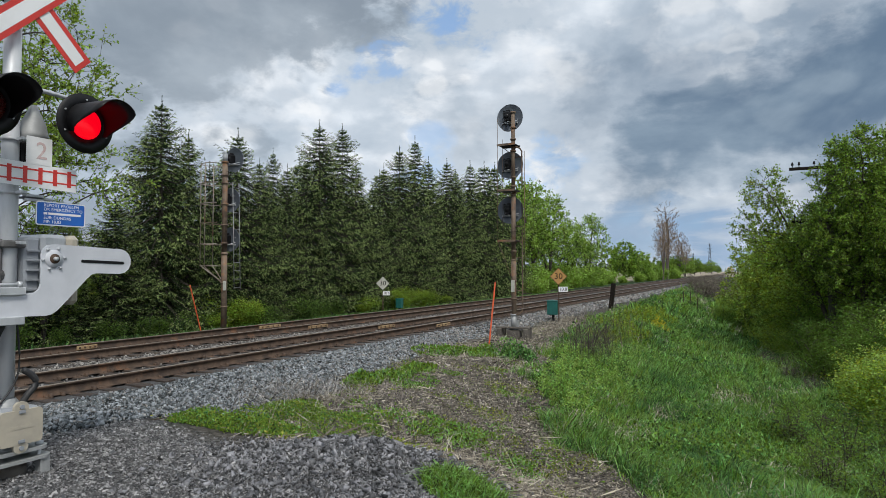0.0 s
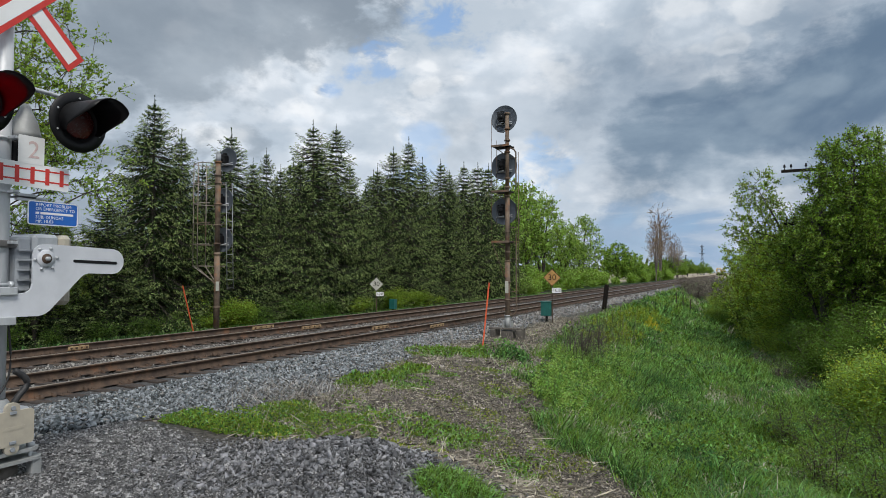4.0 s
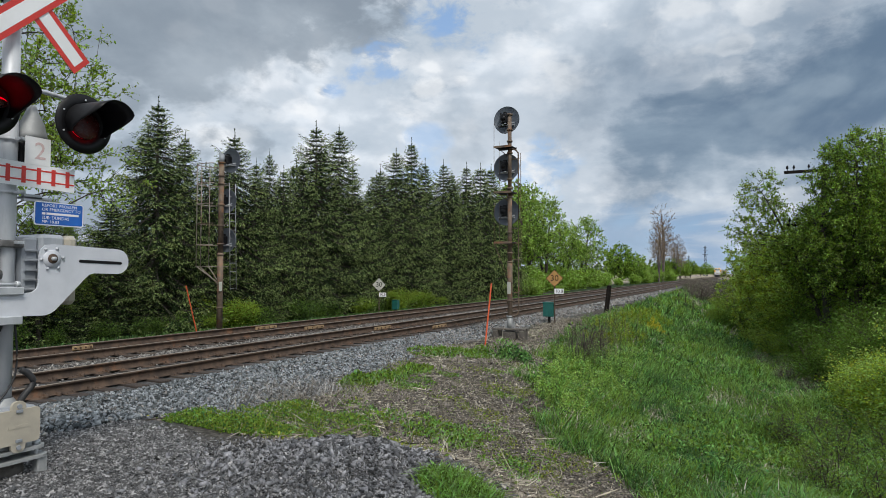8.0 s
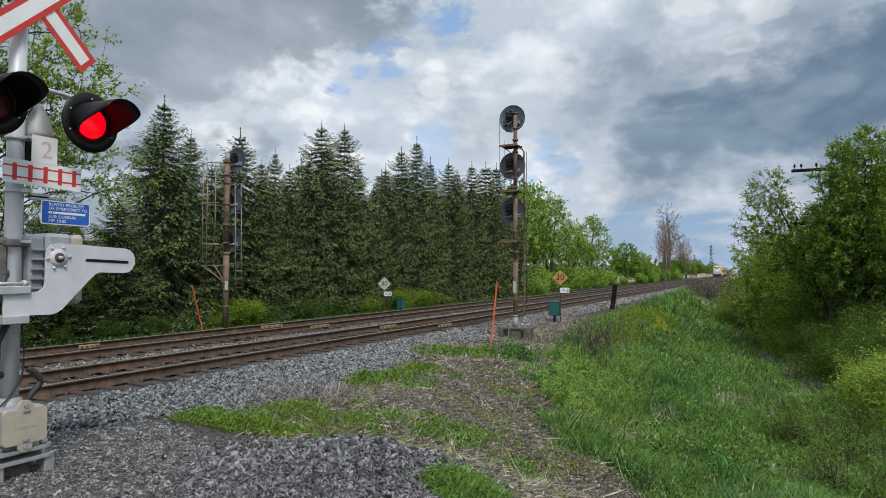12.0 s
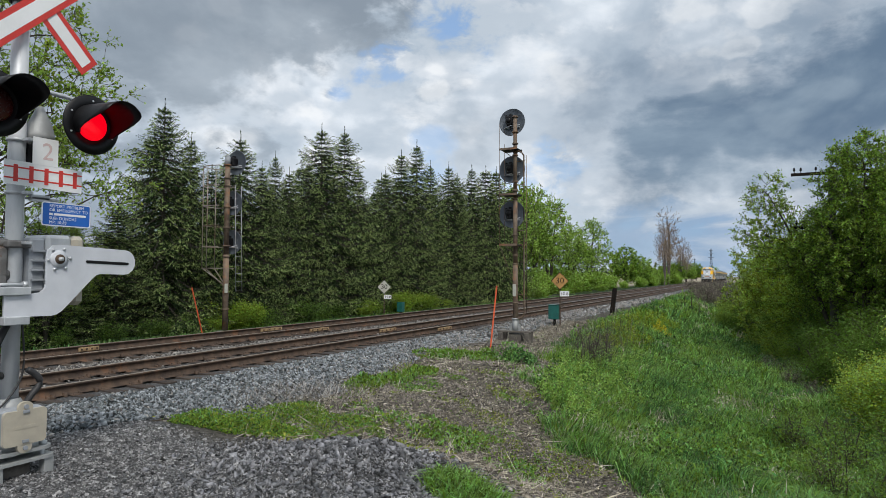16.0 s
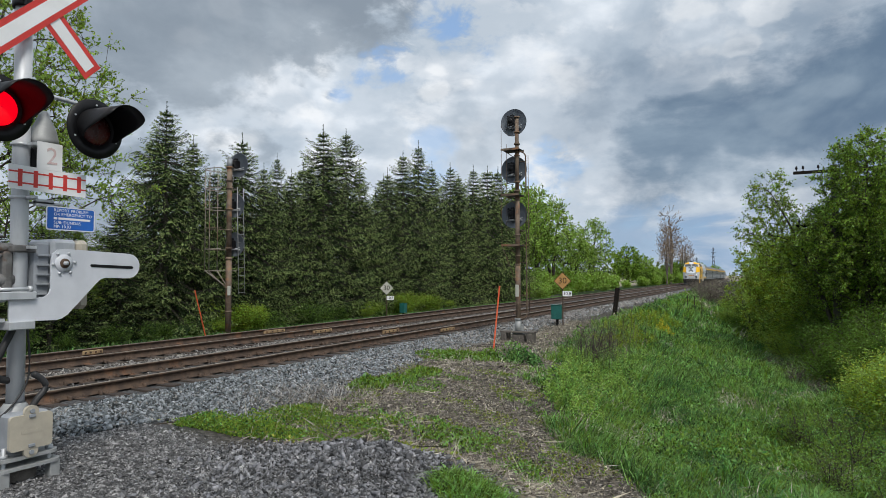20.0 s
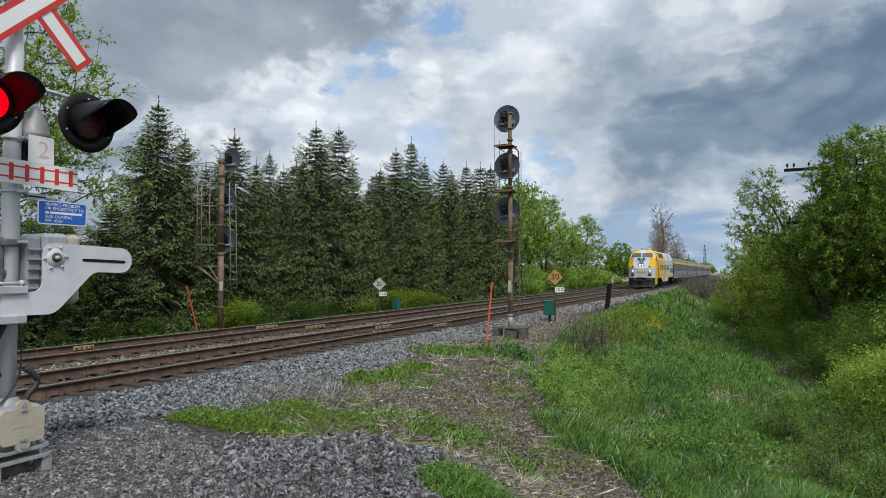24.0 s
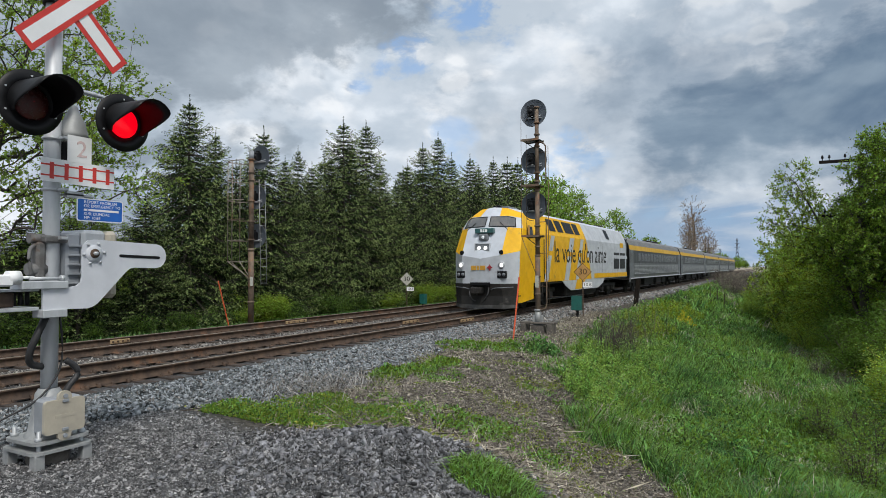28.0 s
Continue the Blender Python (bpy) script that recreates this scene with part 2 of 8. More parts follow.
def soil_material():
    """Ground: gravel dust on the road side, dry thatch on the shoulder, green turf on the bank, tan field far off."""
    m = bpy.data.materials.new("ground_soil")
    m.use_nodes = True
    nt = m.node_tree
    p = nt.nodes["Principled BSDF"]
    at = nt.nodes.new("ShaderNodeAttribute")
    at.attribute_name = "cover"
    sep = nt.nodes.new("ShaderNodeSeparateColor")
    nt.links.new(at.outputs["Color"], sep.inputs[0])
    co = nt.nodes.new("ShaderNodeTexCoord").outputs["Object"]

    def tex(scale, detail=6.0, rough=0.65):
        n = node(nt, "ShaderNodeTexNoise", Scale=scale, Detail=detail, Roughness=rough)
        nt.links.new(co, n.inputs["Vector"])
        return n.outputs[0]

    a, b, c = tex(1.4), tex(14.0), tex(70.0, 3.0)
    dust = mixed(nt, ramp(nt, b, 0.35, 0.65), (0.040, 0.040, 0.042), (0.115, 0.114, 0.114))
    dust = mixed(nt, maths(nt, "MULTIPLY", ramp(nt, c, 0.5, 0.7), 0.6), dust, (0.16, 0.16, 0.165))
    thatch = mixed(nt, ramp(nt, b, 0.35, 0.65), (0.034, 0.031, 0.026), (0.115, 0.106, 0.090))
    turf = mixed(nt, ramp(nt, a, 0.35, 0.65), (0.012, 0.026, 0.007), (0.024, 0.046, 0.010))
    turf = mixed(nt, maths(nt, "MULTIPLY", ramp(nt, b, 0.45, 0.7), 0.6), turf, (0.03, 0.042, 0.014))
    field = mixed(nt, ramp(nt, a, 0.3, 0.7), (0.30, 0.26, 0.19), (0.36, 0.315, 0.235))
    col = mixed(nt, sep.outputs[0], turf, thatch)
    col = mixed(nt, sep.outputs[1], col, dust)
    col = mixed(nt, sep.outputs[2], col, field)
    nt.links.new(col, p.inputs["Base Color"])
    p.inputs["Roughness"].default_value = 0.95
    p.inputs["Specular IOR Level"].default_value = 0.2
    bu = nt.nodes.new("ShaderNodeBump")
    bu.inputs["Strength"].default_value, bu.inputs["Distance"].default_value = 0.8, 0.05
    nt.links.new(maths(nt, "ADD", b, maths(nt, "MULTIPLY", c, 0.5)), bu.inputs["Height"])
    nt.links.new(bu.outputs[0], p.inputs["Normal"])
    return m


M = {
    "soil": soil_material(),
    "stone": surface("ballast_stone", (0.054, 0.066, 0.073), (0.265, 0.288, 0.300), 9, 0.85, bump=0.4, bump_scale=90, island=0.9, gloss=0.3),
    "shale": surface("shale_chip", (0.112, 0.112, 0.115), (0.31, 0.308, 0.307), 9, 0.85, bump=0.4, bump_scale=90, island=0.7, gloss=0.3),
    "rust": surface("rusty_rail", (0.108, 0.070, 0.047), (0.050, 0.035, 0.027), 5, 0.75, 0.2, 0.25, 80, (0.17, 0.085, 0.045), 1.7),
    "railhead": surface("worn_rail_head", (0.44, 0.38, 0.32), (0.27, 0.215, 0.17), 9, 0.45, 0.7, 0.1, 60),
    "jointbar": surface("weathered_joint_bar", (0.42, 0.30, 0.16), (0.22, 0.14, 0.08), 9, 0.7, 0.1, 0.2, 60),
    "tie": surface("creosoted_tie", (0.075, 0.055, 0.042), (0.035, 0.028, 0.024), 8, 0.9, 0, 0.5, 40, piece=0.35, stretch=(0.3, 3, 3)),
    # sun and inner shade put into the needles: dark inside, pale at the tips
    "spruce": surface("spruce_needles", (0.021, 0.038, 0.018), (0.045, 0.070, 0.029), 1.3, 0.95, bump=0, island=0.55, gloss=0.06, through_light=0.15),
    "spruce_tip": surface("spruce_sunlit_tips", (0.285, 0.35, 0.135), (0.168, 0.228, 0.088), 1.3, 0.95, bump=0, island=0.65, gloss=0.06, through_light=0.2),
    "bark": surface("bark", (0.075, 0.062, 0.050), (0.035, 0.03, 0.026), 12, 0.95, bump=0.7, bump_scale=30, stretch=(3, 3, 0.5)),
    "palebark": surface("pale_bark", (0.20, 0.165, 0.148), (0.13, 0.108, 0.096), 6, 0.9, bump=0.3, bump_scale=20),
    "leaf": surface("spring_leaves", (0.235, 0.335, 0.052), (0.155, 0.250, 0.040), 0.9, 0.7, bump=0, island=0.75, gloss=0.2, through_light=0.5),
    "leaf_yellow": surface("yellow_green_leaves", (0.27, 0.315, 0.035), (0.19, 0.245, 0.029), 0.9, 0.7, bump=0, island=0.7, gloss=0.2, through_light=0.4),
    "leaf_dark": surface("dark_green_leaves", (0.125, 0.205, 0.040), (0.082, 0.148, 0.031), 0.9, 0.7, bump=0, island=0.5, gloss=0.2, through_light=0.5),
    "leaf_pink": surface("budding_leaves", (0.34, 0.22, 0.17), (0.26, 0.20, 0.13), 0.9, 0.7, bump=0, island=0.4, through_light=0.3),
    "grass": surface("grass_blades", (0.135, 0.262, 0.078), (0.205, 0.330, 0.094), 0.5, 0.6, bump=0, island=0.85, gloss=0.4, through_light=0.45),
    "grass_yellow": surface("yellow_green_weeds", (0.19, 0.28, 0.042), (0.14, 0.235, 0.038), 0.7, 0.7, bump=0, island=0.45, gloss=0.2, through_light=0.45),
    "grass_deep": surface("deep_green_grass", (0.055, 0.135, 0.048), (0.080, 0.170, 0.052), 0.5, 0.7, bump=0, island=0.7, gloss=0.2, through_light=0.4),
    "straw": surface("dry_grass", (0.56, 0.51, 0.43), (0.36, 0.32, 0.265), 0.9, 0.85, bump=0, island=0.45, through_light=0.15),
    "stalk": surface("dry_brown_stalks", (0.235, 0.205, 0.165), (0.150, 0.128, 0.10), 0.9, 0.9, bump=0, island=0.5),
    "twig": surface("bare_twigs", (0.070, 0.055, 0.045), (0.040, 0.032, 0.028), 4, 0.9, bump=0, island=0.3),
    "galv": surface("galvanised_steel", (0.55, 0.57, 0.59), (0.42, 0.44, 0.46), 7, 0.5, 0.35, 0.06, 50, (0.33, 0.34, 0.35), 5.0, (0.52, 0.70), stretch=(1, 1, 0.25)),
    "mastpaint": surface("dull_galvanised_mast", (0.56, 0.58, 0.60), (0.46, 0.48, 0.50), 7, 0.5, 0.12, 0.05, 50, (0.36, 0.37, 0.38), 5.0, (0.52, 0.72), stretch=(1, 1, 0.25)),
    "clampgrey": surface("weathered_clamp_iron", (0.17, 0.17, 0.168), (0.10, 0.095, 0.09), 9, 0.7, 0.2, 0.2, 60, (0.12, 0.07, 0.045), 6.0, (0.55, 0.7)),
    "galvdark": surface("weathered_galvanised_steel", (0.36, 0.37, 0.37), (0.26, 0.27, 0.27), 5, 0.6, 0.3, 0.1, 50, (0.2, 0.2, 0.2), 2.2, (0.6, 0.75)),
    "white": surface("white_paint", (0.84, 0.85, 0.86), (0.77, 0.78, 0.78), 4, 0.45, 0, 0.04, 60, (0.58, 0.56, 0.52), 2.5, (0.66, 0.8)),
    "bracket": surface("pale_grey_bracket_paint", (0.60, 0.62, 0.66), (0.53, 0.55, 0.59), 4, 0.5, 0, 0.04, 60, (0.42, 0.41, 0.39), 2.5, (0.62, 0.8)),
    "red": surface("red_reflective", (0.62, 0.040, 0.028), (0.54, 0.034, 0.026), 8, 0.4, bump=0.03),
    "black": surface("matt_black_paint", (0.005, 0.005, 0.006), (0.009, 0.009, 0.010), 7, 0.45, bump=0.05, gloss=0.25),
    "rubber": surface("black_cable", (0.02, 0.02, 0.022), (0.03, 0.03, 0.03), 7, 0.6, bump=0.05),
    "blue": surface("blue_sign_face", (0.016, 0.13, 0.52), (0.013, 0.11, 0.45), 5, 0.4, bump=0.02),
    "beige": surface("beige_box_paint", (0.44, 0.40, 0.32), (0.36, 0.33, 0.27), 5, 0.55, bump=0.05),
    "greybox": surface("grey_box_paint", (0.30, 0.32, 0.35), (0.24, 0.26, 0.28), 5, 0.55, bump=0.05),
    "mast": surface("rusty_signal_mast", (0.185, 0.140, 0.100), (0.085, 0.058, 0.043), 3, 0.75, 0.1, 0.2, 40, (0.24, 0.115, 0.055), 2.0, (0.5, 0.66)),
    "cage": surface("rust_stained_cage_steel", (0.33, 0.30, 0.255), (0.22, 0.185, 0.15), 4, 0.65, 0.2, 0.1, 50, (0.20, 0.10, 0.05), 2.5, (0.5, 0.68)),
    "target": surface("signal_disc_back", (0.085, 0.10, 0.125), (0.12, 0.14, 0.165), 5, 0.45, 0.0, 0.05),
    "concrete": surface("old_concrete", (0.14, 0.126, 0.11), (0.075, 0.066, 0.057), 6, 0.9, bump=0.4),
    "wood": surface("weathered_timber", (0.014, 0.012, 0.011), (0.026, 0.022, 0.019), 8, 0.9, bump=0.6, bump_scale=30, stretch=(4, 4, 0.5), gloss=0.04),
    "polewood": surface("utility_pole_wood", (0.065, 0.060, 0.056), (0.042, 0.039, 0.036), 8, 0.9, bump=0.5, bump_scale=30, stretch=(4, 4, 0.4)),
    "orange": surface("orange_marker", (0.75, 0.12, 0.035), (0.60, 0.10, 0.04), 5, 0.5, bump=0.03),
    "teal": surface("teal_metal_box", (0.012, 0.12, 0.10), (0.01, 0.09, 0.08), 5, 0.5, bump=0.05),
    "signwhite": surface("faded_white_sign", (0.50, 0.50, 0.44), (0.40, 0.40, 0.35), 4, 0.6, bump=0.05),
    "signyellow": surface("faded_yellow_sign", (0.47, 0.26, 0.075), (0.36, 0.20, 0.07), 4, 0.6, bump=0.05),
    "silver": surface("silver_train_paint", (0.54, 0.565, 0.60), (0.45, 0.475, 0.51), 2, 0.5, 0.1, 0.03, 40, (0.26, 0.25, 0.24), 1.6, (0.55, 0.8), gloss=0.3),
    "pale": surface("pale_grey_train_paint", (0.53, 0.565, 0.62), (0.46, 0.49, 0.54), 2, 0.5, 0, 0.03, 40, (0.28, 0.275, 0.27), 1.6, (0.60, 0.8), gloss=0.3),
    "yellow": surface("yellow_train_paint", (0.80, 0.45, 0.006), (0.70, 0.38, 0.006), 2, 0.5, 0, 0.03, 40, (0.40, 0.24, 0.05), 1.8, (0.54, 0.76), gloss=0.25),
    "midgrey": surface("mid_grey_train_paint", (0.17, 0.185, 0.20), (0.13, 0.14, 0.15), 2, 0.5, 0, 0.03, gloss=0.3),
    "under": surface("grimy_running_gear", (0.014, 0.013, 0.012), (0.030, 0.026, 0.023), 5, 0.8, 0.2, 0.2),
    "steel": surface("stainless_train_side", (0.17, 0.178, 0.186), (0.12, 0.124, 0.128), 2, 0.5, 0.3, 0.03, 40, (0.10, 0.097, 0.09), 1.3, (0.5, 0.8), gloss=0.4),
    "darkglass": surface("tinted_window", (0.012, 0.013, 0.016), (0.02, 0.021, 0.024), 3, 0.3, 0, 0.0, gloss=0.4),
    "windshield": surface("windshield_glass", (0.10, 0.105, 0.11), (0.16, 0.15, 0.14), 2, 0.15, 0, 0.0, gloss=0.9),
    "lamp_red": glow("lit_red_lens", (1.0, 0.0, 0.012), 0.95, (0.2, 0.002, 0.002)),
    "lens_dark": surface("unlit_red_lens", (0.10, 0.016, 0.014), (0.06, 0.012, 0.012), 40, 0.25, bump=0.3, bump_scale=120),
    "headlight": glow("lit_headlight", (1.0, 0.97, 0.92), 1.1, (0.8, 0.8, 0.8)),
    "far": surface("far_trees", (0.075, 0.115, 0.050), (0.11, 0.15, 0.05), 0.2, 0.9, bump=0, island=0.4),
    "lattice": surface("far_pylon_steel", (0.10, 0.125, 0.16), (0.085, 0.105, 0.13), 2, 0.6, 0.3, bump=0),
}


# ---- mesh helpers ----
rng = np.random.default_rng(7)


def raw_mesh(name, verts, faces, mats=(), index=None, smooth=False):
    """A mesh from arrays: verts (n, 3), faces (m, 3 or 4)."""
    verts, faces = np.asarray(verts, np.float32), np.asarray(faces, np.int32)
    me = bpy.data.meshes.new(name)
    n, k = faces.shape
    me.vertices.add(len(verts))
    me.vertices.foreach_set("co", verts.ravel())
    me.loops.add(n * k)
    me.loops.foreach_set("vertex_index", faces.ravel())
    me.polygons.add(n)
    me.polygons.foreach_set("loop_start", np.arange(0, n * k, k, dtype=np.int32))
    me.polygons.foreach_set("loop_total", np.full(n, k, np.int32))
    for m in mats:
        me.materials.append(m)
    if index is not None:
        me.polygons.foreach_set("material_index", np.asarray(index, np.int32))
    if smooth:
        me.polygons.foreach_set("use_smooth", np.ones(n, bool))
    me.update(calc_edges=True)
    return me


class Shape:
    """Gathers simple solids into one mesh."""

    def __init__(self):
        self.v, self.f, self.s = [], [], []

    def add(self, verts, faces, smooth=False):
        o = len(self.v)
        self.v += [tuple(p) for p in verts]
        self.f += [tuple(i + o for i in f) for f in faces]
        self.s += [smooth] * len(faces)
        return self

    def box(self, x0, x1, y0, y1, z0, z1, c=0.0, m=None):
        """A box, its edges chamfered by c."""
        lo, hi = (x0, y0, z0), (x1, y1, z1)
        c = min([c] + [(hi[i] - lo[i]) * 0.45 for i in range(3)])
        if c <= 0:
            vs = [(x, y, z) for x in (x0, x1) for y in (y0, y1) for z in (z0, z1)]
            fs = [(0, 1, 3, 2), (4, 6, 7, 5), (0, 4, 5, 1), (2, 3, 7, 6), (0, 2, 6, 4), (1, 5, 7, 3)]
        else:
            bm = bmesh.new()
            bmesh.ops.create_cube(bm, size=1.0)
            for v in bm.verts:
                v.co = Vector([lo[i] if v.co[i] < 0 else hi[i] for i in range(3)])
            bmesh.ops.bevel(bm, geom=bm.edges[:], offset=c, segments=1, affect="EDGES", profile=0.5)
            vs, fs = [v.co.copy() for v in bm.verts], []
            bm.verts.index_update()
            fs = [tuple(v.index for v in f.verts) for f in bm.faces]
            bm.free()
        if m is not None:
            vs = [m @ Vector(v) for v in vs]
        return self.add(vs, fs)

    def rod(self, p0, p1, r0, r1=None, n=10, caps=True):
        r1 = r0 if r1 is None else r1
        p0, p1 = Vector(p0), Vector(p1)
        q = (p1 - p0).to_track_quat("Z", "Y")
        vs = []
        for p, r in ((p0, r0), (p1, r1)):
            for i in range(n):
                a = 2 * math.pi * i / n
                vs.append(p + q @ Vector((r * math.cos(a), r * math.sin(a), 0)))
        self.add(vs, [(i, (i + 1) % n, n + (i + 1) % n, n + i) for i in range(n)], True)
        if caps:
            o = len(self.v) - 2 * n
            self.f += [tuple(o + i for i in reversed(range(n))), tuple(o + n + i for i in range(n))]
            self.s += [False, False]
        return self

    def tube(self, pts, r, n=8):
        """A bent round tube through pts."""
        pts = [Vector(p) for p in pts]
        if len(pts) > 3 and not isinstance(r, (list, tuple)):
            fine = []
            for k in range(len(pts) - 1):
                a, b, c, d = pts[max(k - 1, 0)], pts[k], pts[k + 1], pts[min(k + 2, len(pts) - 1)]
                for j in range(3):
                    u = j / 3.0
                    fine.append(0.5 * (2 * b + (c - a) * u + (2 * a - 5 * b + 4 * c - d) * u * u + (3 * b - a - 3 * c + d) * u ** 3))
            pts = fine + [pts[-1]]
        vs, fs = [], []
        for k, p in enumerate(pts):
            d = (pts[min(k + 1, len(pts) - 1)] - pts[max(k - 1, 0)]).normalized()
            q = d.to_track_quat("Z", "Y")
            rr = r[k] if isinstance(r, (list, tuple)) else r
            for i in range(n):
                a = 2 * math.pi * i / n
                vs.append(p + q @ Vector((rr * math.cos(a), rr * math.sin(a), 0)))
        for k in range(len(pts) - 1):
            fs += [(k * n + i, k * n + (i + 1) % n, (k + 1) * n + (i + 1) % n, (k + 1) * n + i) for i in range(n)]
        self.add(vs, fs, True)
        o = len(self.v) - len(vs)
        self.f += [tuple(o + i for i in reversed(range(n))), tuple(o + len(vs) - n + i for i in range(n))]
        self.s += [False, False]
        return self

    def lathe(self, profile, m, n=24):
        """Turns (radius, height) points about z, then places them by m."""
        vs, fs = [], []
        for r, z in profile:
            for i in range(n):
                a = 2 * math.pi * i / n
                vs.append(m @ Vector((r * math.cos(a), r * math.sin(a), z)))
        for k in range(len(profile) - 1):
            fs += [(k * n + i, k * n + (i + 1) % n, (k + 1) * n + (i + 1) % n, (k + 1) * n + i) for i in range(n)]
        return self.add(vs, fs, True)

    def slab(self, outline, t, m):
        """A flat plate: 2D outline (counter-clockwise), thickness t along local z, placed by m."""
        n = len(outline)
        vs = [m @ Vector((x, y, z)) for z in (0, t) for x, y in outline]
        fs = [tuple(reversed(range(n))), tuple(range(n, 2 * n))]
        fs += [(i, (i + 1) % n, n + (i + 1) % n, n + i) for i in range(n)]
        return self.add(vs, fs)

    def mesh(self, name, mat):
        me = bpy.data.meshes.new(name)
        me.from_pydata([tuple(p) for p in self.v], [], self.f)
        me.polygons.foreach_set("use_smooth", np.array(self.s, bool))
        me.materials.append(mat)
        me.update()
        return me


def part(name, shape, material, parent, label=""):
    """Links a shape as one mesh under a thing or under a part."""
    me = shape.mesh(name, material) if isinstance(shape, Shape) else shape
    ob = new(name, me)
    ob.parent = parent
    if label:
        ob["label"] = label
    return ob


def thing(name, m, label, category, group="", kind=""):
    ob = new(name)
    ob.empty_display_size = 0.2
    ob.matrix_world = m
    return tagged(ob, label, category, group, kind)


def lettering(text, size, material, name="lettering", depth=0.002, spacing=1.0, align="CENTER", squeeze=1.0):
    """A mesh of words in the built-in font, in the local xy plane."""
    cu = bpy.data.curves.new(name, "FONT")
    cu.body, cu.size, cu.extrude, cu.align_x, cu.align_y, cu.space_character = text, size, depth, align, "CENTER", spacing
    cu.resolution_u = 3
    ob = bpy.data.objects.new(name, cu)
    scene.collection.objects.link(ob)
    me = bpy.data.meshes.new_from_object(ob.evaluated_get(bpy.context.evaluated_depsgraph_get()))
    bpy.data.objects.remove(ob)
    if squeeze != 1.0:
        me.transform(Matrix.Diagonal((squeeze, 1, 1, 1)))
    me.materials.clear()
    me.materials.append(material)
    me.name = name
    return me


# ---- the lie of the land ----
NEAR, FAR = -11.28, -15.03            # centres of the two tracks
HEAD = 0.7175 + 0.036                 # from a track's centre to the middle of a rail head


def bend(y):
    """The tracks swing gently away from the straight."""
    y = np.asarray(y, float)
    return -0.02 * 20.0 * np.log1p(np.exp(np.clip((y - 55.0) / 20.0, -50, 50)))


def smooth(a, b, t):
    t = np.clip((np.asarray(t, float) - a) / (b - a), 0.0, 1.0)
    return t * t * (3 - 2 * t)


_grain = rng.random((64, 64))


def bumps(x, y, size):
    """Cheap value noise, -1 to 1."""
    u, v = np.asarray(x, float) / size + 1000, np.asarray(y, float) / size + 1000
    i, j = np.floor(u).astype(int), np.floor(v).astype(int)
    a, b = u - i, v - j
    a, b = a * a * (3 - 2 * a), b * b * (3 - 2 * b)
    g = lambda p, q: _grain[p % 64, q % 64]
    return 2 * ((g(i, j) * (1 - a) + g(i + 1, j) * a) * (1 - b) + (g(i, j + 1) * (1 - a) + g(i + 1, j + 1) * a) * b) - 1


def road_edge(x):
    return 4.85 - 1.4 * smooth(-2.9, -1.2, x)


def platform(x, y):
    e = road_edge(x)
    return 1 - smooth(0, 1, (y - e) / (2.6 + 2.6 * smooth(-5.0, -2.0, x)))


def turf_edge(y):
    """Where the green of the bank begins."""
    return np.interp(y, [4, 6, 9, 10.3, 11.8, 14, 15, 19, 26, 30, 60], [1.6, 0.6, -1.1, -2.0, -3.3, -4.35, -4.7, -5.2, -6.2, -6.6, -7.2])


def gravel_edge(y):
    """Where the loose stone of the track bed ends."""
    return np.interp(y, [3, 5, 6, 7, 9, 12, 15, 20, 30], [-5.2, -5.6, -6.3, -6.8, -7.2, -7.7, -8.1, -8.3, -8.4])


def land(x, y):
    x, y = np.asarray(x, float), np.asarray(y, float)
    xs = x - bend(y)
    z = np.interp(xs, [-400, -60, -24, -20, -17.8, -16.9, -9.7, -8.7, -6.8, -5.0, -2.0, 0.3, 1.8, 4, 8, 60, 400],
                  [-1.2, -0.9, -0.6, -0.5, -0.32, -0.22, -0.22, -0.30, -0.38, -0.62, -1.5, -2.0, -2.0, -1.5, -1.1, -1.0, -1.2])
    bank = smooth(-7.5, -5.5, xs)
    z = z + bank * (0.15 * bumps(x, y, 2.3) + 0.07 * bumps(x, y, 0.8)) + 0.02 * bumps(x, y, 0.9)
    w = platform(x, y) * smooth(-10.5, -9.6, x)
    z = z * (1 - w) + w * (0.22 - 0.40 * smooth(-6.4, -9.8, x) + 0.02 * bumps(x, y, 0.8))
    heap = np.exp(-(((x + 2.95) / 0.80) ** 2 + ((y - 4.45) / 0.62) ** 2))
    return z + 0.25 * heap * (1 + 0.4 * bumps(x, y, 0.35))


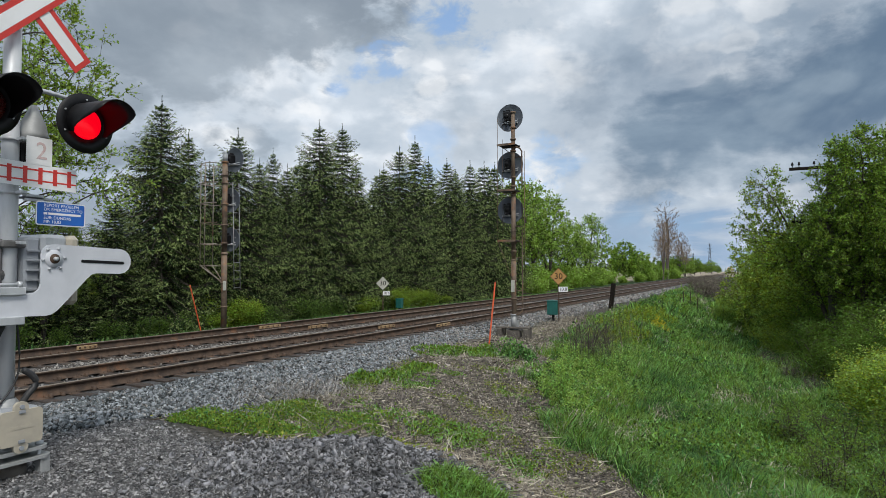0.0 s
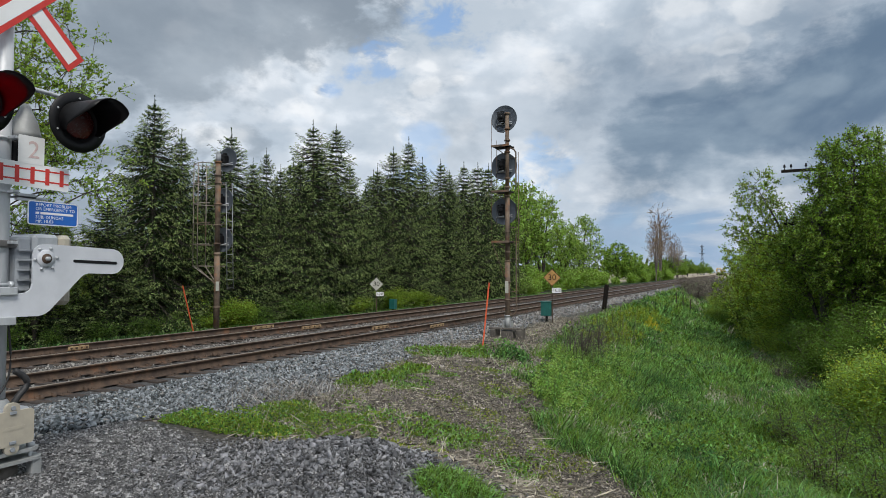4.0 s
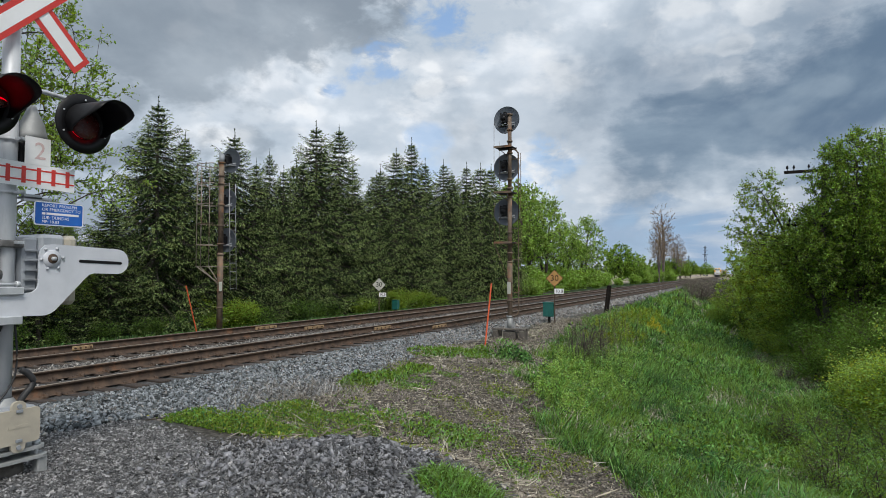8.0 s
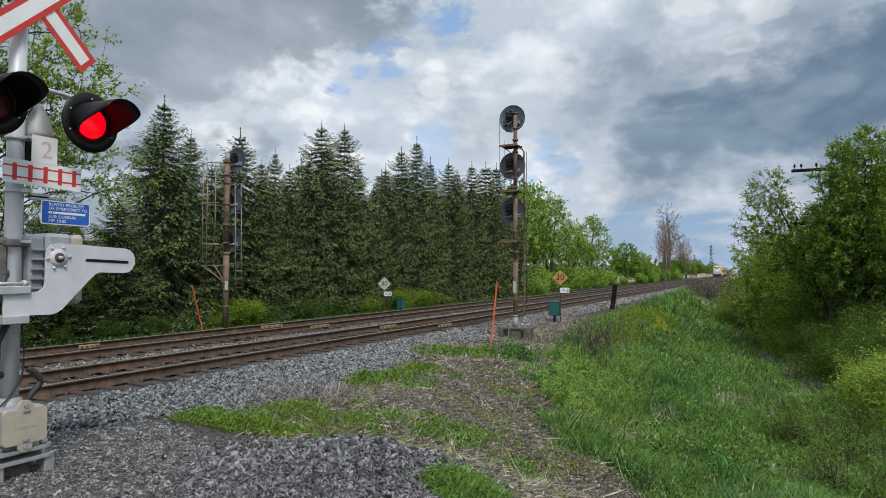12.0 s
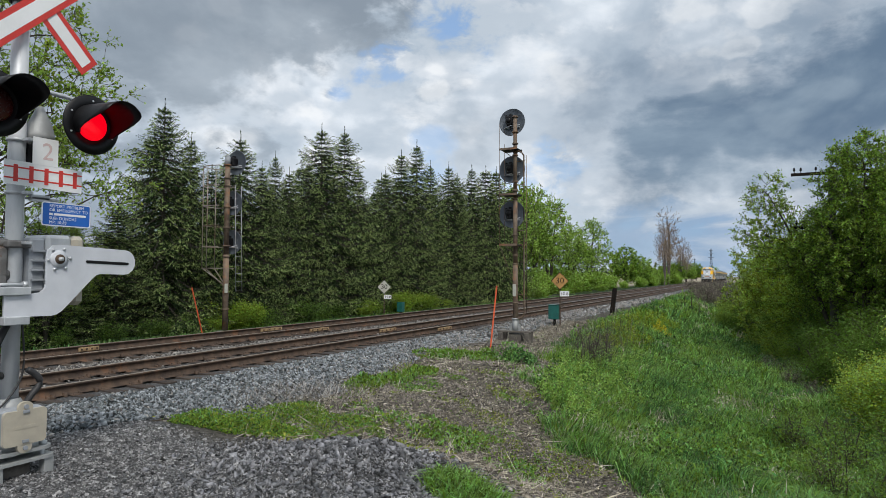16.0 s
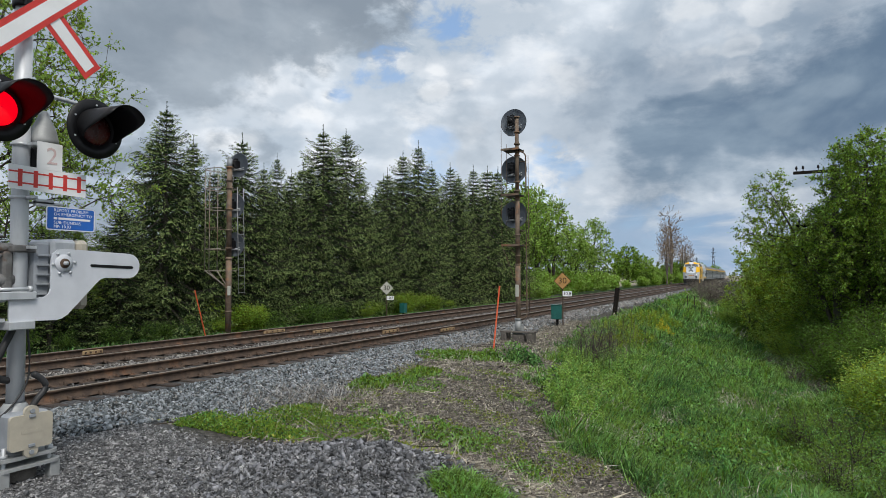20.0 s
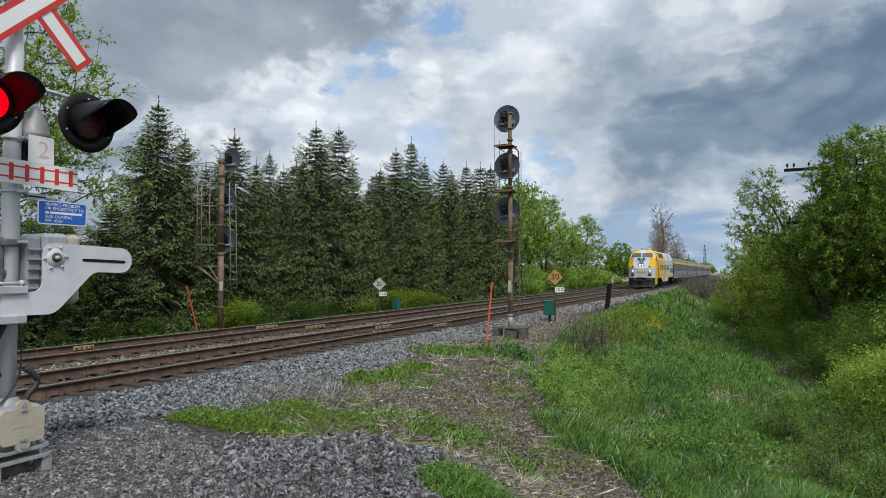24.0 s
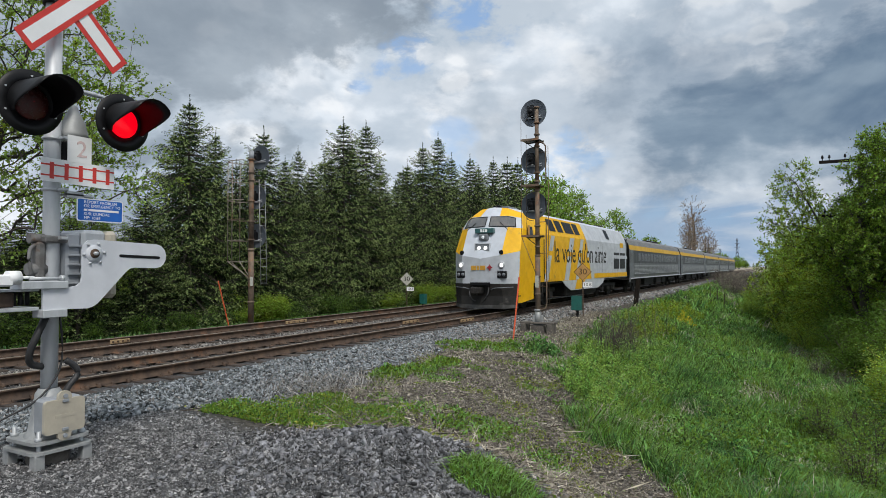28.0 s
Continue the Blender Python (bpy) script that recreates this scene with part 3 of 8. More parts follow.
def make_ground():
    xs = np.concatenate([np.array([-2600, -1200, -600, -300, -160, -90, -60, -45, -36]), np.arange(-30, -9, 0.3), np.arange(-9, 3, 0.1), np.arange(3, 10.01, 0.3),
                         np.array([12, 15, 20, 28, 40, 60, 100, 180, 350, 700, 1400, 2600])])
    ys = np.concatenate([np.array([-2600, -1200, -500, -200, -80, -40, -20, -12]), np.arange(-8, 1.4, 0.3), np.arange(1.5, 10, 0.1), np.arange(10, 24, 0.2), np.arange(24, 45, 0.3), np.arange(45, 130, 1.5),
                         np.array([140, 160, 185, 215, 250, 300, 370, 460, 600, 800, 1100, 1600, 2600])])
    gx, gy = np.meshgrid(xs, ys)
    x, y = gx.ravel(), gy.ravel()
    z = land(x, y)
    nx, ny = len(xs), len(ys)
    i, j = np.meshgrid(np.arange(nx - 1), np.arange(ny - 1))
    a = (j * nx + i).ravel()
    me = raw_mesh("ground", np.stack([x, y, z], 1), np.stack([a, a + 1, a + nx + 1, a + nx], 1), [M["soil"]], smooth=True)
    r = x - bend(y)
    ragged = 0.5 * bumps(x, y, 1.1) + 0.3 * bumps(x, y, 0.45)
    thatch = smooth(-0.3, 0.3, r - gravel_edge(y) + ragged * 0.6) * (1 - smooth(-0.3, 0.4, r - turf_edge(y) + ragged))
    thatch = np.maximum(thatch, 0.85 * smooth(-27, -25, r) * (1 - smooth(-18.0, -17.4, r)) * (1 - smooth(72, 80, y)))
    dust = np.maximum(1 - smooth(-0.2, 0.25, (y - road_edge(x)) + 0.4 * ragged), smooth(-18.2, -17.4, r) * (1 - smooth(-0.3, 0.3, r - gravel_edge(y) + 0.6 * ragged)))
    field = np.maximum((1 - smooth(-30, -25, r)) * smooth(60, 75, y), smooth(250, 330, y))
    cover = me.color_attributes.new("cover", "FLOAT_COLOR", "POINT")
    cover.data.foreach_set("color", np.stack([thatch, dust, field, np.ones_like(x)], 1).astype(np.float32).ravel())
    return tagged(new("ground", me), "grassy railway bank with gravel road edge and tan field", "ground", kind="structure")


ground = make_ground()


# ---- railway ----
def sweep(profile, centre, y0, y1, name, mat, step=4.0, smooth_faces=False):
    """Sweeps a cross-section (x, z) along a track."""
    ys = np.concatenate([np.arange(y0, min(y1, 140), step), np.arange(max(y0, 140), y1 + 1, 12.0)])
    pr = np.array(profile, float)
    k, n = len(pr), len(ys)
    v = np.zeros((n, k, 3))
    v[:, :, 0] = centre + pr[None, :, 0] + bend(ys)[:, None]
    v[:, :, 1] = ys[:, None]
    v[:, :, 2] = pr[None, :, 1]
    i, j = np.meshgrid(np.arange(k), np.arange(n - 1))
    i, j = i.ravel(), j.ravel()
    f = np.stack([j * k + i, j * k + (i + 1) % k, (j + 1) * k + (i + 1) % k, (j + 1) * k + i], 1)
    return raw_mesh(name, v.reshape(-1, 3), f, [mat], smooth=smooth_faces)


RAIL = [(-0.075, -0.185), (0.075, -0.185), (0.075, -0.172), (0.012, -0.155), (0.010, -0.045), (0.036, -0.035), (0.036, -0.006),
        (-0.036, -0.006), (-0.036, -0.035), (-0.010, -0.045), (-0.012, -0.155), (-0.075, -0.172)]
CROWN = [(-0.035, -0.006), (0.035, -0.006), (0.035, -0.003), (0.026, 0.0), (-0.026, 0.0), (-0.035, -0.003)]


def make_track(centre, label):
    track = thing("railway_track", Matrix.Identity(4), label, "railway track", kind="structure")
    for s in (-1, 1):
        rail = part("rail", sweep(RAIL, centre + s * HEAD, -70, 700, "rail", M["rust"]), None, track)
        part("rail_head", sweep(CROWN, centre + s * HEAD, -70, 700, "rail_head", M["railhead"]), None, rail, "worn rail head, brown and dull")
    return track


near_track = make_track(NEAR, "rusty railway track on timber ties in grey ballast")
far_track = make_track(FAR, "second rusty railway track beside the spruce trees")


# ---- plants ----
def blades(pts, height, width, lean, mats, index=None, name="grass_blade"):
    """Bent grass blades on the points; height, width, lean are arrays or numbers."""
    n = len(pts)
    a = rng.random(n) * 2 * np.pi
    h = np.broadcast_to(height, n)[:, None]
    w = np.broadcast_to(width, n)[:, None]
    le = np.broadcast_to(lean, n)[:, None]
    d = np.stack([np.cos(a), np.sin(a), 0 * a], 1)
    side = np.stack([-np.sin(a), np.cos(a), 0 * a], 1)
    b = rng.random(n) * 2 * np.pi
    side = np.stack([np.cos(b), np.sin(b), 0 * b], 1)
    up = np.array([0, 0, 1.0])
    mid = pts + up * h * 0.6 + d * le * h * 0.35
    tip = pts + up * h * (1 - 0.35 * le) + d * le * h
    v = np.stack([pts - side * w, pts + side * w, mid + side * w * 0.7, mid - side * w * 0.7, tip], 1).reshape(-1, 3)
    o = np.arange(n)[:, None] * 5
    f = np.concatenate([o + [0, 1, 2], o + [0, 2, 3], o + [3, 2, 4]], 0)
    ix = None if index is None else np.tile(index, 3)
    return raw_mesh(name, v, f, mats, ix)


def cards(pts, along, size, aspect=0.45, flat=0.0):
    """Leaf-shaped four-cornered blades at pts, pointing along; returns verts, faces."""
    n = len(pts)
    along = along / (np.linalg.norm(along, axis=1, keepdims=True) + 1e-9)
    r = rng.normal(size=(n, 3))
    r[:, 2] += flat * np.where(rng.random(n) < 0.5, 1.0, 1.6)
    side = np.cross(along, r)
    side /= np.linalg.norm(side, axis=1, keepdims=True) + 1e-9
    s = np.broadcast_to(size, n)[:, None]
    v = np.stack([pts, pts + along * s * 0.5 + side * s * aspect * 0.5, pts + along * s, pts + along * s * 0.5 - side * s * aspect * 0.5], 1)
    f = np.arange(n)[:, None] * 4 + np.arange(4)
    return v.reshape(-1, 3), f


def tubes(segs, sides=5):
    """Tapered limbs from rows (p0, p1, r0, r1)."""
    p0, p1 = np.array([s[0] for s in segs]), np.array([s[1] for s in segs])
    r0, r1 = np.array([s[2] for s in segs]), np.array([s[3] for s in segs])
    d = p1 - p0
    d /= np.linalg.norm(d, axis=1, keepdims=True) + 1e-9
    ref = np.where(np.abs(d[:, 2:3]) > 0.9, np.array([[1.0, 0, 0]]), np.array([[0, 0, 1.0]]))
    a = np.cross(d, ref)
    a /= np.linalg.norm(a, axis=1, keepdims=True) + 1e-9
    b = np.cross(d, a)
    t = np.arange(sides) * 2 * np.pi / sides
    ring = np.cos(t)[None, :, None] * a[:, None] + np.sin(t)[None, :, None] * b[:, None]
    v = np.concatenate([p0[:, None] + ring * r0[:, None, None], p1[:, None] + ring * r1[:, None, None]], 1).reshape(-1, 3)
    i = np.arange(sides)
    f = np.stack([i, (i + 1) % sides, sides + (i + 1) % sides, sides + i], 1)
    f = (np.arange(len(segs))[:, None, None] * 2 * sides + f[None]).reshape(-1, 4)
    return v, f


def grow(height, spread, seed, levels=4, kids=4, first=0.3, upward=0.45, thick=0.022, lean=(0, 0)):
    """A branching skeleton: limb segments and the twig ends."""
    r = np.random.default_rng(seed)
    segs, ends = [], []

    def limb(p, d, length, rad, level):
        n = 3 if level < levels - 1 else 2
        for k in range(n):
            d = d + r.normal(size=3) * 0.16 + np.array([0, 0, 0.06])
            d /= np.linalg.norm(d)
            q = p + d * length / n
            r2 = rad * (0.82 if level else 0.86)
            segs.append((p, q, rad, r2))
            if level < levels - 1 and (level or k > 0 or first < 0.2):
                for _ in range(kids if level else kids - 1):
                    if r.random() < 0.85:
                        a = r.random() * 2 * np.pi
                        out = np.array([np.cos(a), np.sin(a), 0]) * spread + d * upward
                        out /= np.linalg.norm(out)
                        s = r.random() * length / n
                        limb(p + d * s, out, length * r.uniform(0.42, 0.62), r2 * 0.5, level + 1)
            p, rad = q, r2
        ends.append((p, d))
        if level == levels - 1:
            ends.append((p - d * length * 0.3, d))

    limb(np.zeros(3), np.array([lean[0], lean[1], 1.0]), height * 0.72, height * thick, 0)
    return segs, ends


def crown_tree(name, height, lobes, seed, mats, shares, buds=500, leaves=26, leaf=0.085, spray=0.30, girth=0.13, stems=((0.0, 0.0, 0.75),),
               twigs=True, sag=0.25, step=0.4, tip=0.006, bark="bark"):
    """Trunk and crown of a broad-leaved tree. lobes: ellipsoids (x, y, z, rx, ry, rz) that the crown fills; stems: the way each stem leans
    (metres across at its top, and the share of the height it reaches). Limbs grow from the nearest wood to every bud; leaves sit along short twigs at the buds."""
    r = np.random.default_rng(seed)
    vol = np.array([b[3] * b[4] * b[5] for b in lobes]) ** 0.75
    which = r.choice(len(lobes), buds, p=vol / vol.sum())
    L = np.array(lobes, float)[which]
    d = r.normal(size=(buds, 3))
    d /= np.linalg.norm(d, axis=1, keepdims=True)
    out = d
    bud = L[:, :3] + d * L[:, 3:] * (r.uniform(0.12, 1.0, (buds, 1)) ** 0.5)
    bud[:, 2] = np.maximum(bud[:, 2], 0.06 * height)
    nodes, parent, sway = [], [], r.random(3) * 6.28
    for lx, ly, reach in stems:
        n = max(4, int(height * reach / step))
        for k in range(n + 1):
            u = k / n
            w = 0.012 * height * u
            nodes.append((lx * u ** 1.3 + w * math.sin(5 * u + sway[0]), ly * u ** 1.3 + w * math.sin(4 * u + sway[1]), height * reach * u))
            parent.append(len(nodes) - 2 if k else -1)
    N = np.zeros((len(nodes) + buds * 12, 3))
    N[:len(nodes)] = nodes
    count, ends = len(nodes), []
    first = np.array([min(np.linalg.norm(q[:2] - np.array(p[:2])) + 0.3 * abs(q[2] - p[2]) for p in nodes) for q in bud])
    for i in np.argsort(first):
        q = bud[i]
        v = q - N[:count]
        dist = np.linalg.norm(v, axis=1)
        flat = np.linalg.norm(v[:, :2], axis=1)
        cost = dist + 1.1 * np.maximum(0.0, 0.45 * flat - v[:, 2])
        a = int(np.argmin(cost))
        n = int(min(11, max(1, math.ceil(dist[a] / step))))
        p0, prev = N[a].copy(), a
        bow = np.array([0, 0, 1.0]) * dist[a] * 0.10 + r.normal(size=3) * dist[a] * 0.06
        for k in range(1, n + 1):
            u = k / n
            N[count] = p0 + (q - p0) * u + bow * (4 * u * (1 - u)) * 0.6
            parent.append(prev)
            prev = count
            count += 1
        ends.append((prev, i))
    load = np.zeros(count)
    for e, _ in ends:
        load[e] += 1
    for k in range(count - 1, -1, -1):
        if parent[k] >= 0:
            load[parent[k]] += load[k]
    rad = np.maximum(tip, girth * (np.maximum(load, 0.3) / load.max()) ** 0.52)
    segs = [(N[parent[k]], N[k], min(rad[parent[k]], rad[k] * 1.6), rad[k]) for k in range(count) if parent[k] >= 0 and load[k] > 0]
    E = np.array([N[e] for e, _ in ends])
    D = np.array([N[e] - N[parent[e]] for e, _ in ends])
    D /= np.linalg.norm(D, axis=1, keepdims=True) + 1e-9
    O = out[[i for _, i in ends]]
    per = max(1, leaves // 7)
    E, D, O = np.repeat(E, per, 0), np.repeat(D, per, 0), np.repeat(O, per, 0)
    way = D * 0.5 + O * 0.6 + r.normal(size=E.shape) * 0.55 + np.array([0, 0, 0.15 - sag])
    way /= np.linalg.norm(way, axis=1, keepdims=True)
    length = spray * r.uniform(0.5, 1.35, (len(E), 1))
    if twigs:
        segs += [(a, a + w * l, tip * 0.8, tip * 0.4) for a, w, l in zip(E, way, length)]
    v, f = tubes(segs, 5 if not twigs else 4)
    trunk = raw_mesh(name + "_trunk", v, f, [M[bark]], smooth=True)
    s = np.tile(np.linspace(0.15, 1.0, 7), len(E))
    E, way, length = np.repeat(E, 7, 0), np.repeat(way, 7, 0), np.repeat(length, 7, 0)
    pos = E + way * length * s[:, None] + r.normal(size=E.shape) * 0.02
    turn = r.normal(size=E.shape) * 0.8 + way * 0.5 + np.array([0, 0, -sag])
    lv, lf = cards(pos, turn, leaf * r.uniform(0.6, 1.3, len(pos)), 0.55, 0.7)
    ix = np.repeat(r.choice(len(mats), len(pos) // 7, p=shares), 7)
    return trunk, raw_mesh(name + "_crown", lv, lf, mats, ix)


def plant(name, meshes, m, label, category="tree", group="", parts=("trunk", "crown"), kind=""):
    ob = thing(name, m, label, category, group, kind)
    for p, me in zip(parts, meshes):
        c = new(p, me)
        c.parent = ob
    return ob


def at_ground(x, y, turn=0.0, scale=1.0, sink=0.05):
    return Matrix.Translation((x, y, float(land(x, y)) - sink)) @ Matrix.Rotation(turn, 4, "Z") @ Matrix.Scale(scale, 4)


def spruce_meshes(height, radius, seed, dense=1.0, big=1.0):
    """A spruce: straight trunk, whorls of boughs that rise near the top and droop below, hung with needle branchlets."""
    r = np.random.default_rng(seed)
    segs = [(np.array([0, 0, 0.0]), np.array([0, 0, height * 0.5]), 0.17, 0.10), (np.array([0, 0, height * 0.5]), np.array([0, 0, height]), 0.10, 0.008)]
    pos, way, size, tip = [], [], [], []
    z = 0.15
    lean = r.random(4) * 6.28
    while z < height - 0.22:
        d = height - z
        t = z / height
        reach = radius * (1 - math.exp(-max(d - 0.15, 0.05) / 3.2)) * (1.0 + 0.10 * math.sin(1.9 * z + lean[0]))
        n = int(9 + 1 * min(1.0, d / 4))
        a0 = r.random() * 6.28
        for i in range(n):
            a = a0 + 6.283 * i / n + r.normal() * 0.25
            L = max(0.16, reach * r.uniform(0.62, 1.18) * (1 + 0.10 * math.sin(2 * a + lean[1]) + 0.08 * math.sin(3 * a + 1.3 * z)))
            o = np.array([math.cos(a), math.sin(a), 0.0])
            across = np.array([-o[1], o[0], 0.0])
            lift = 0.75 * max(0.0, 1 - d / 2.2) + 0.10 - 0.42 * min(1.0, d / 5.0) + r.normal() * 0.12
            m = max(5, int(L / ((0.095 if d > 3 else 0.07) / dense)))
            u = np.linspace(0.08 if d < 3.5 else 0.2, 1.0, m)
            # the bough sags, then turns up at its end
            zz = lift * L * u - 0.16 * L * np.sin(2.9 * u) + 0.10 * L * u ** 4
            p = np.array([0, 0, z]) + o * (L * u)[:, None] + np.stack([0 * u, 0 * u, zz], 1)
            if L > 0.4:
                segs.append((np.array([0, 0, z]), p[m // 2], 0.022, 0.013))
                segs.append((p[m // 2], p[-1], 0.013, 0.004))
            side = np.where(np.arange(m) % 2 == 0, 1.0, -1.0)[:, None]
            hang = min(1.0, d / 3.5)
            w = (o * r.uniform(0.35, 0.9, (m, 1)) + across * side * r.uniform(0.25, 0.9, (m, 1))
                 + np.array([0, 0, 1.0]) * (0.25 - hang * r.uniform(0.35, 1.35, (m, 1))))
            w /= np.linalg.norm(w, axis=1, keepdims=True)
            l = (0.15 + 0.38 * hang * r.random(m)) * (1.15 - 0.5 * u) * big
            k = (12 if d > 3 else 10) if big == 1.0 else 8
            s = np.tile(np.linspace(0.0, 1.0, k), m)
            P = np.repeat(p, k, 0) + np.repeat(w * l[:, None], k, 0) * s[:, None]
            W = np.repeat(w, k, 0) + r.normal(size=(m * k, 3)) * 0.42
            pos.append(P + r.normal(size=P.shape) * 0.012)
            way.append(W)
            size.append(r.uniform(0.062, 0.125, m * k) * big ** 1.3 * (0.80 + 0.20 * hang))
            # branchlet ends on the outer bough get the painted sunlit tone
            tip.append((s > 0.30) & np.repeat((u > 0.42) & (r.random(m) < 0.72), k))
        z += (0.14 + 0.11 * min(1.0, d / 5) + r.random() * 0.09) / (0.6 + 0.4 * dense)
    # the bare leader, with needles pressed upwards
    k = 70
    up = r.random(k)
    pos.append(np.stack([r.normal(size=k) * 0.010, r.normal(size=k) * 0.010, height + 0.30 - up * 0.95], 1))
    way.append(r.normal(size=(k, 3)) * (0.22 + 0.35 * up[:, None]) + np.array([0, 0, 0.9]))
    size.append(0.08 + 0.08 * up)
    tip.append(np.zeros(k, bool))
    segs.append((np.array([0, 0, height - 0.2]), np.array([0, 0, height + 0.36]), 0.008, 0.004))
    tv, tf = tubes(segs, 4)
    P = np.concatenate(pos)
    lv, lf = cards(P, np.concatenate(way), np.concatenate(size), 0.31)
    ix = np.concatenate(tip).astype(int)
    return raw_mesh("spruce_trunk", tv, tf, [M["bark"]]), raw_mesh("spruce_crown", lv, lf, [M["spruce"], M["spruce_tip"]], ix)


def make_spruces():
    kinds = [spruce_meshes(10.0, 2.75, s) for s in (3, 4, 5, 6)]
    rear = [spruce_meshes(10.0, 2.75, s, 0.62, 1.45) for s in (7, 8)]
    label = "tall dark green spruce in the dense row behind the tracks"
    # along the track; top of the tree over the rails; breadth
    row = [(8.6, 3.1, 1.2), (10.1, 3.2, 1.2), (11.5, 3.3, 1.2), (12.9, 3.4, 1.2), (14.3, 3.6, 1.1), (15.7, 4.3, 1.0), (17.9, 8.5, 1.0), (19.3, 7.4, 0.62), (20.5, 6.3, 0.8), (22.2, 8.1, 0.95),
           (23.4, 6.9, 0.6), (24.7, 7.6, 0.5), (25.5, 6.9, 0.62), (26.8, 7.5, 0.7), (28.0, 9.6, 0.95), (30.2, 9.9, 0.8), (31.8, 8.0, 0.8), (33.4, 6.9, 0.8), (34.6, 8.2, 0.75),
           (36.6, 9.7, 0.8), (39.0, 10.8, 0.8), (41.4, 9.8, 0.8), (44.1, 10.1, 0.8), (46.4, 9.6, 0.8), (48.7, 10.6, 0.8), (51.7, 11.0, 0.85), (54.8, 11.4, 0.85), (58.0, 10.2, 0.85)]
    r = np.random.default_rng(12)
    n = 0
    for back in (0, 1):
        for y, h, w in row:
            x = -21.5 - 2.2 * back + r.normal() * 0.15 + float(bend(y))
            yy = y + (1.3 if back else 0)
            s = (h + 0.75) / 10.0 * (r.uniform(0.82, 0.93) if back else 1.0)
            w = (max(w, 0.85) if back else w) * r.uniform(1.0, 1.12) * (10.0 / (h + 0.55)) ** 0.4
            plant("spruce_tree", rear[n % 2] if back or y > 50 else kinds[n % 4], at_ground(x, yy, r.random() * 6.28, s) @ Matrix.Diagonal((w, w, 1, 1)), label, "tree", "spruce row")
            n += 1


make_spruces()


# ---- crossing signal by the road ----
FACE = Matrix(((0, 0, 1, 0), (1, 0, 0, 0), (0, 1, 0, 0), (0, 0, 0, 1)))   # local x to +y, y to +z, z to +x


def rounded(w, h, r, n=4, cx=0.0, cy=0.0):
    pts = []
    for sx, sy, a0 in ((1, -1, -90), (1, 1, 0), (-1, 1, 90), (-1, -1, 180)):
        for i in range(n + 1):
            a = radians(a0 + 90 * i / n)
            pts.append((cx + sx * (w / 2 - r) + r * math.cos(a), cy + sy * (h / 2 - r) + r * math.sin(a)))
    return pts


def facing(y, z, x=0.0):
    return Matrix.Translation((x, y, z)) @ FACE


def flasher(parent, y, z):
    """One crossing lamp: cup, disc, hood; returns the turning lens."""
    face = part("lamp_housing", Shape().lathe([(0.001, -0.20), (0.10, -0.20), (0.15, -0.15), (0.155, 0.0)], facing(y, z, 0.33), 28)
                .lathe([(0.139, 0.0), (0.142, -0.10), (0.10, -0.155), (0.001, -0.165)], facing(y, z, 0.33), 28), M["black"], parent, "black lamp housing")
    part("backing_disc", Shape().lathe([(0.139, 0.0), (0.252, 0.0), (0.254, 0.006), (0.252, 0.012), (0.139, 0.012), (0.139, 0.0)], facing(y, z, 0.33), 40),
         M["black"], face, "round black backing disc")
    hood = Shape()
    n, L = 24, 0.43
    vs, fs = [], []
    for r in (0.172, 0.166):
        for k in range(5):
            t = k / 4
            for i in range(n + 1):
                a = radians(-32 + 244 * i / n)
                cut = 1.0 if k == 0 else 0.16 + 0.84 * smooth(-0.55, 0.60, math.sin(a))
                d = L * t * float(cut)
                vs.append(facing(y, z, 0.34) @ Vector((r * math.cos(a) * (1 + 0.05 * t), r * math.sin(a) * (1 + 0.04 * t) - 0.06 * d, d)))
    m = n + 1
    for s in (0, 1):
        for k in range(4):
            for i in range(n):
                o = s * 5 * m + k * m + i
                q = (o, o + 1, o + m + 1, o + m)
                fs.append(q if s == 0 else q[::-1])
    for i in range(n):
        fs.append((4 * m + i, 4 * m + i + 1, 9 * m + i + 1, 9 * m + i))
    hood.add(vs, fs, True)
    part("hood", hood, M["black"], face, "black visor hood")
    for a in (25, 155, 205, 335, 90):
        bolt = Shape().rod(facing(y + 0.205 * math.cos(radians(a)), z + 0.205 * math.sin(radians(a)), 0.342) @ Vector((0, 0, 0)),
                  facing(y + 0.205 * math.cos(radians(a)), z + 0.205 * math.sin(radians(a)), 0.35) @ Vector((0, 0, 0)), 0.008, n=6)
        part("bolt", bolt, M["galv"], face)
    # added dark back face, turned forward for the lamp's unlit half
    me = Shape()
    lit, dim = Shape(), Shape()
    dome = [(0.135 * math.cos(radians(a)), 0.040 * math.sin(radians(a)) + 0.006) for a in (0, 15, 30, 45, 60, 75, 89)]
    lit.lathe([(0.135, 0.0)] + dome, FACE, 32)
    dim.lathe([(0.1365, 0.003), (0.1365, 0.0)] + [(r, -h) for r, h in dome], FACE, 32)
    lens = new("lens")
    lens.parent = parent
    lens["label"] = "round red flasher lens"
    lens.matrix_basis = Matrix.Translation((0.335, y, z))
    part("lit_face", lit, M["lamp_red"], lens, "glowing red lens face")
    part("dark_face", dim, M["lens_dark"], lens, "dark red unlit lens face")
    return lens


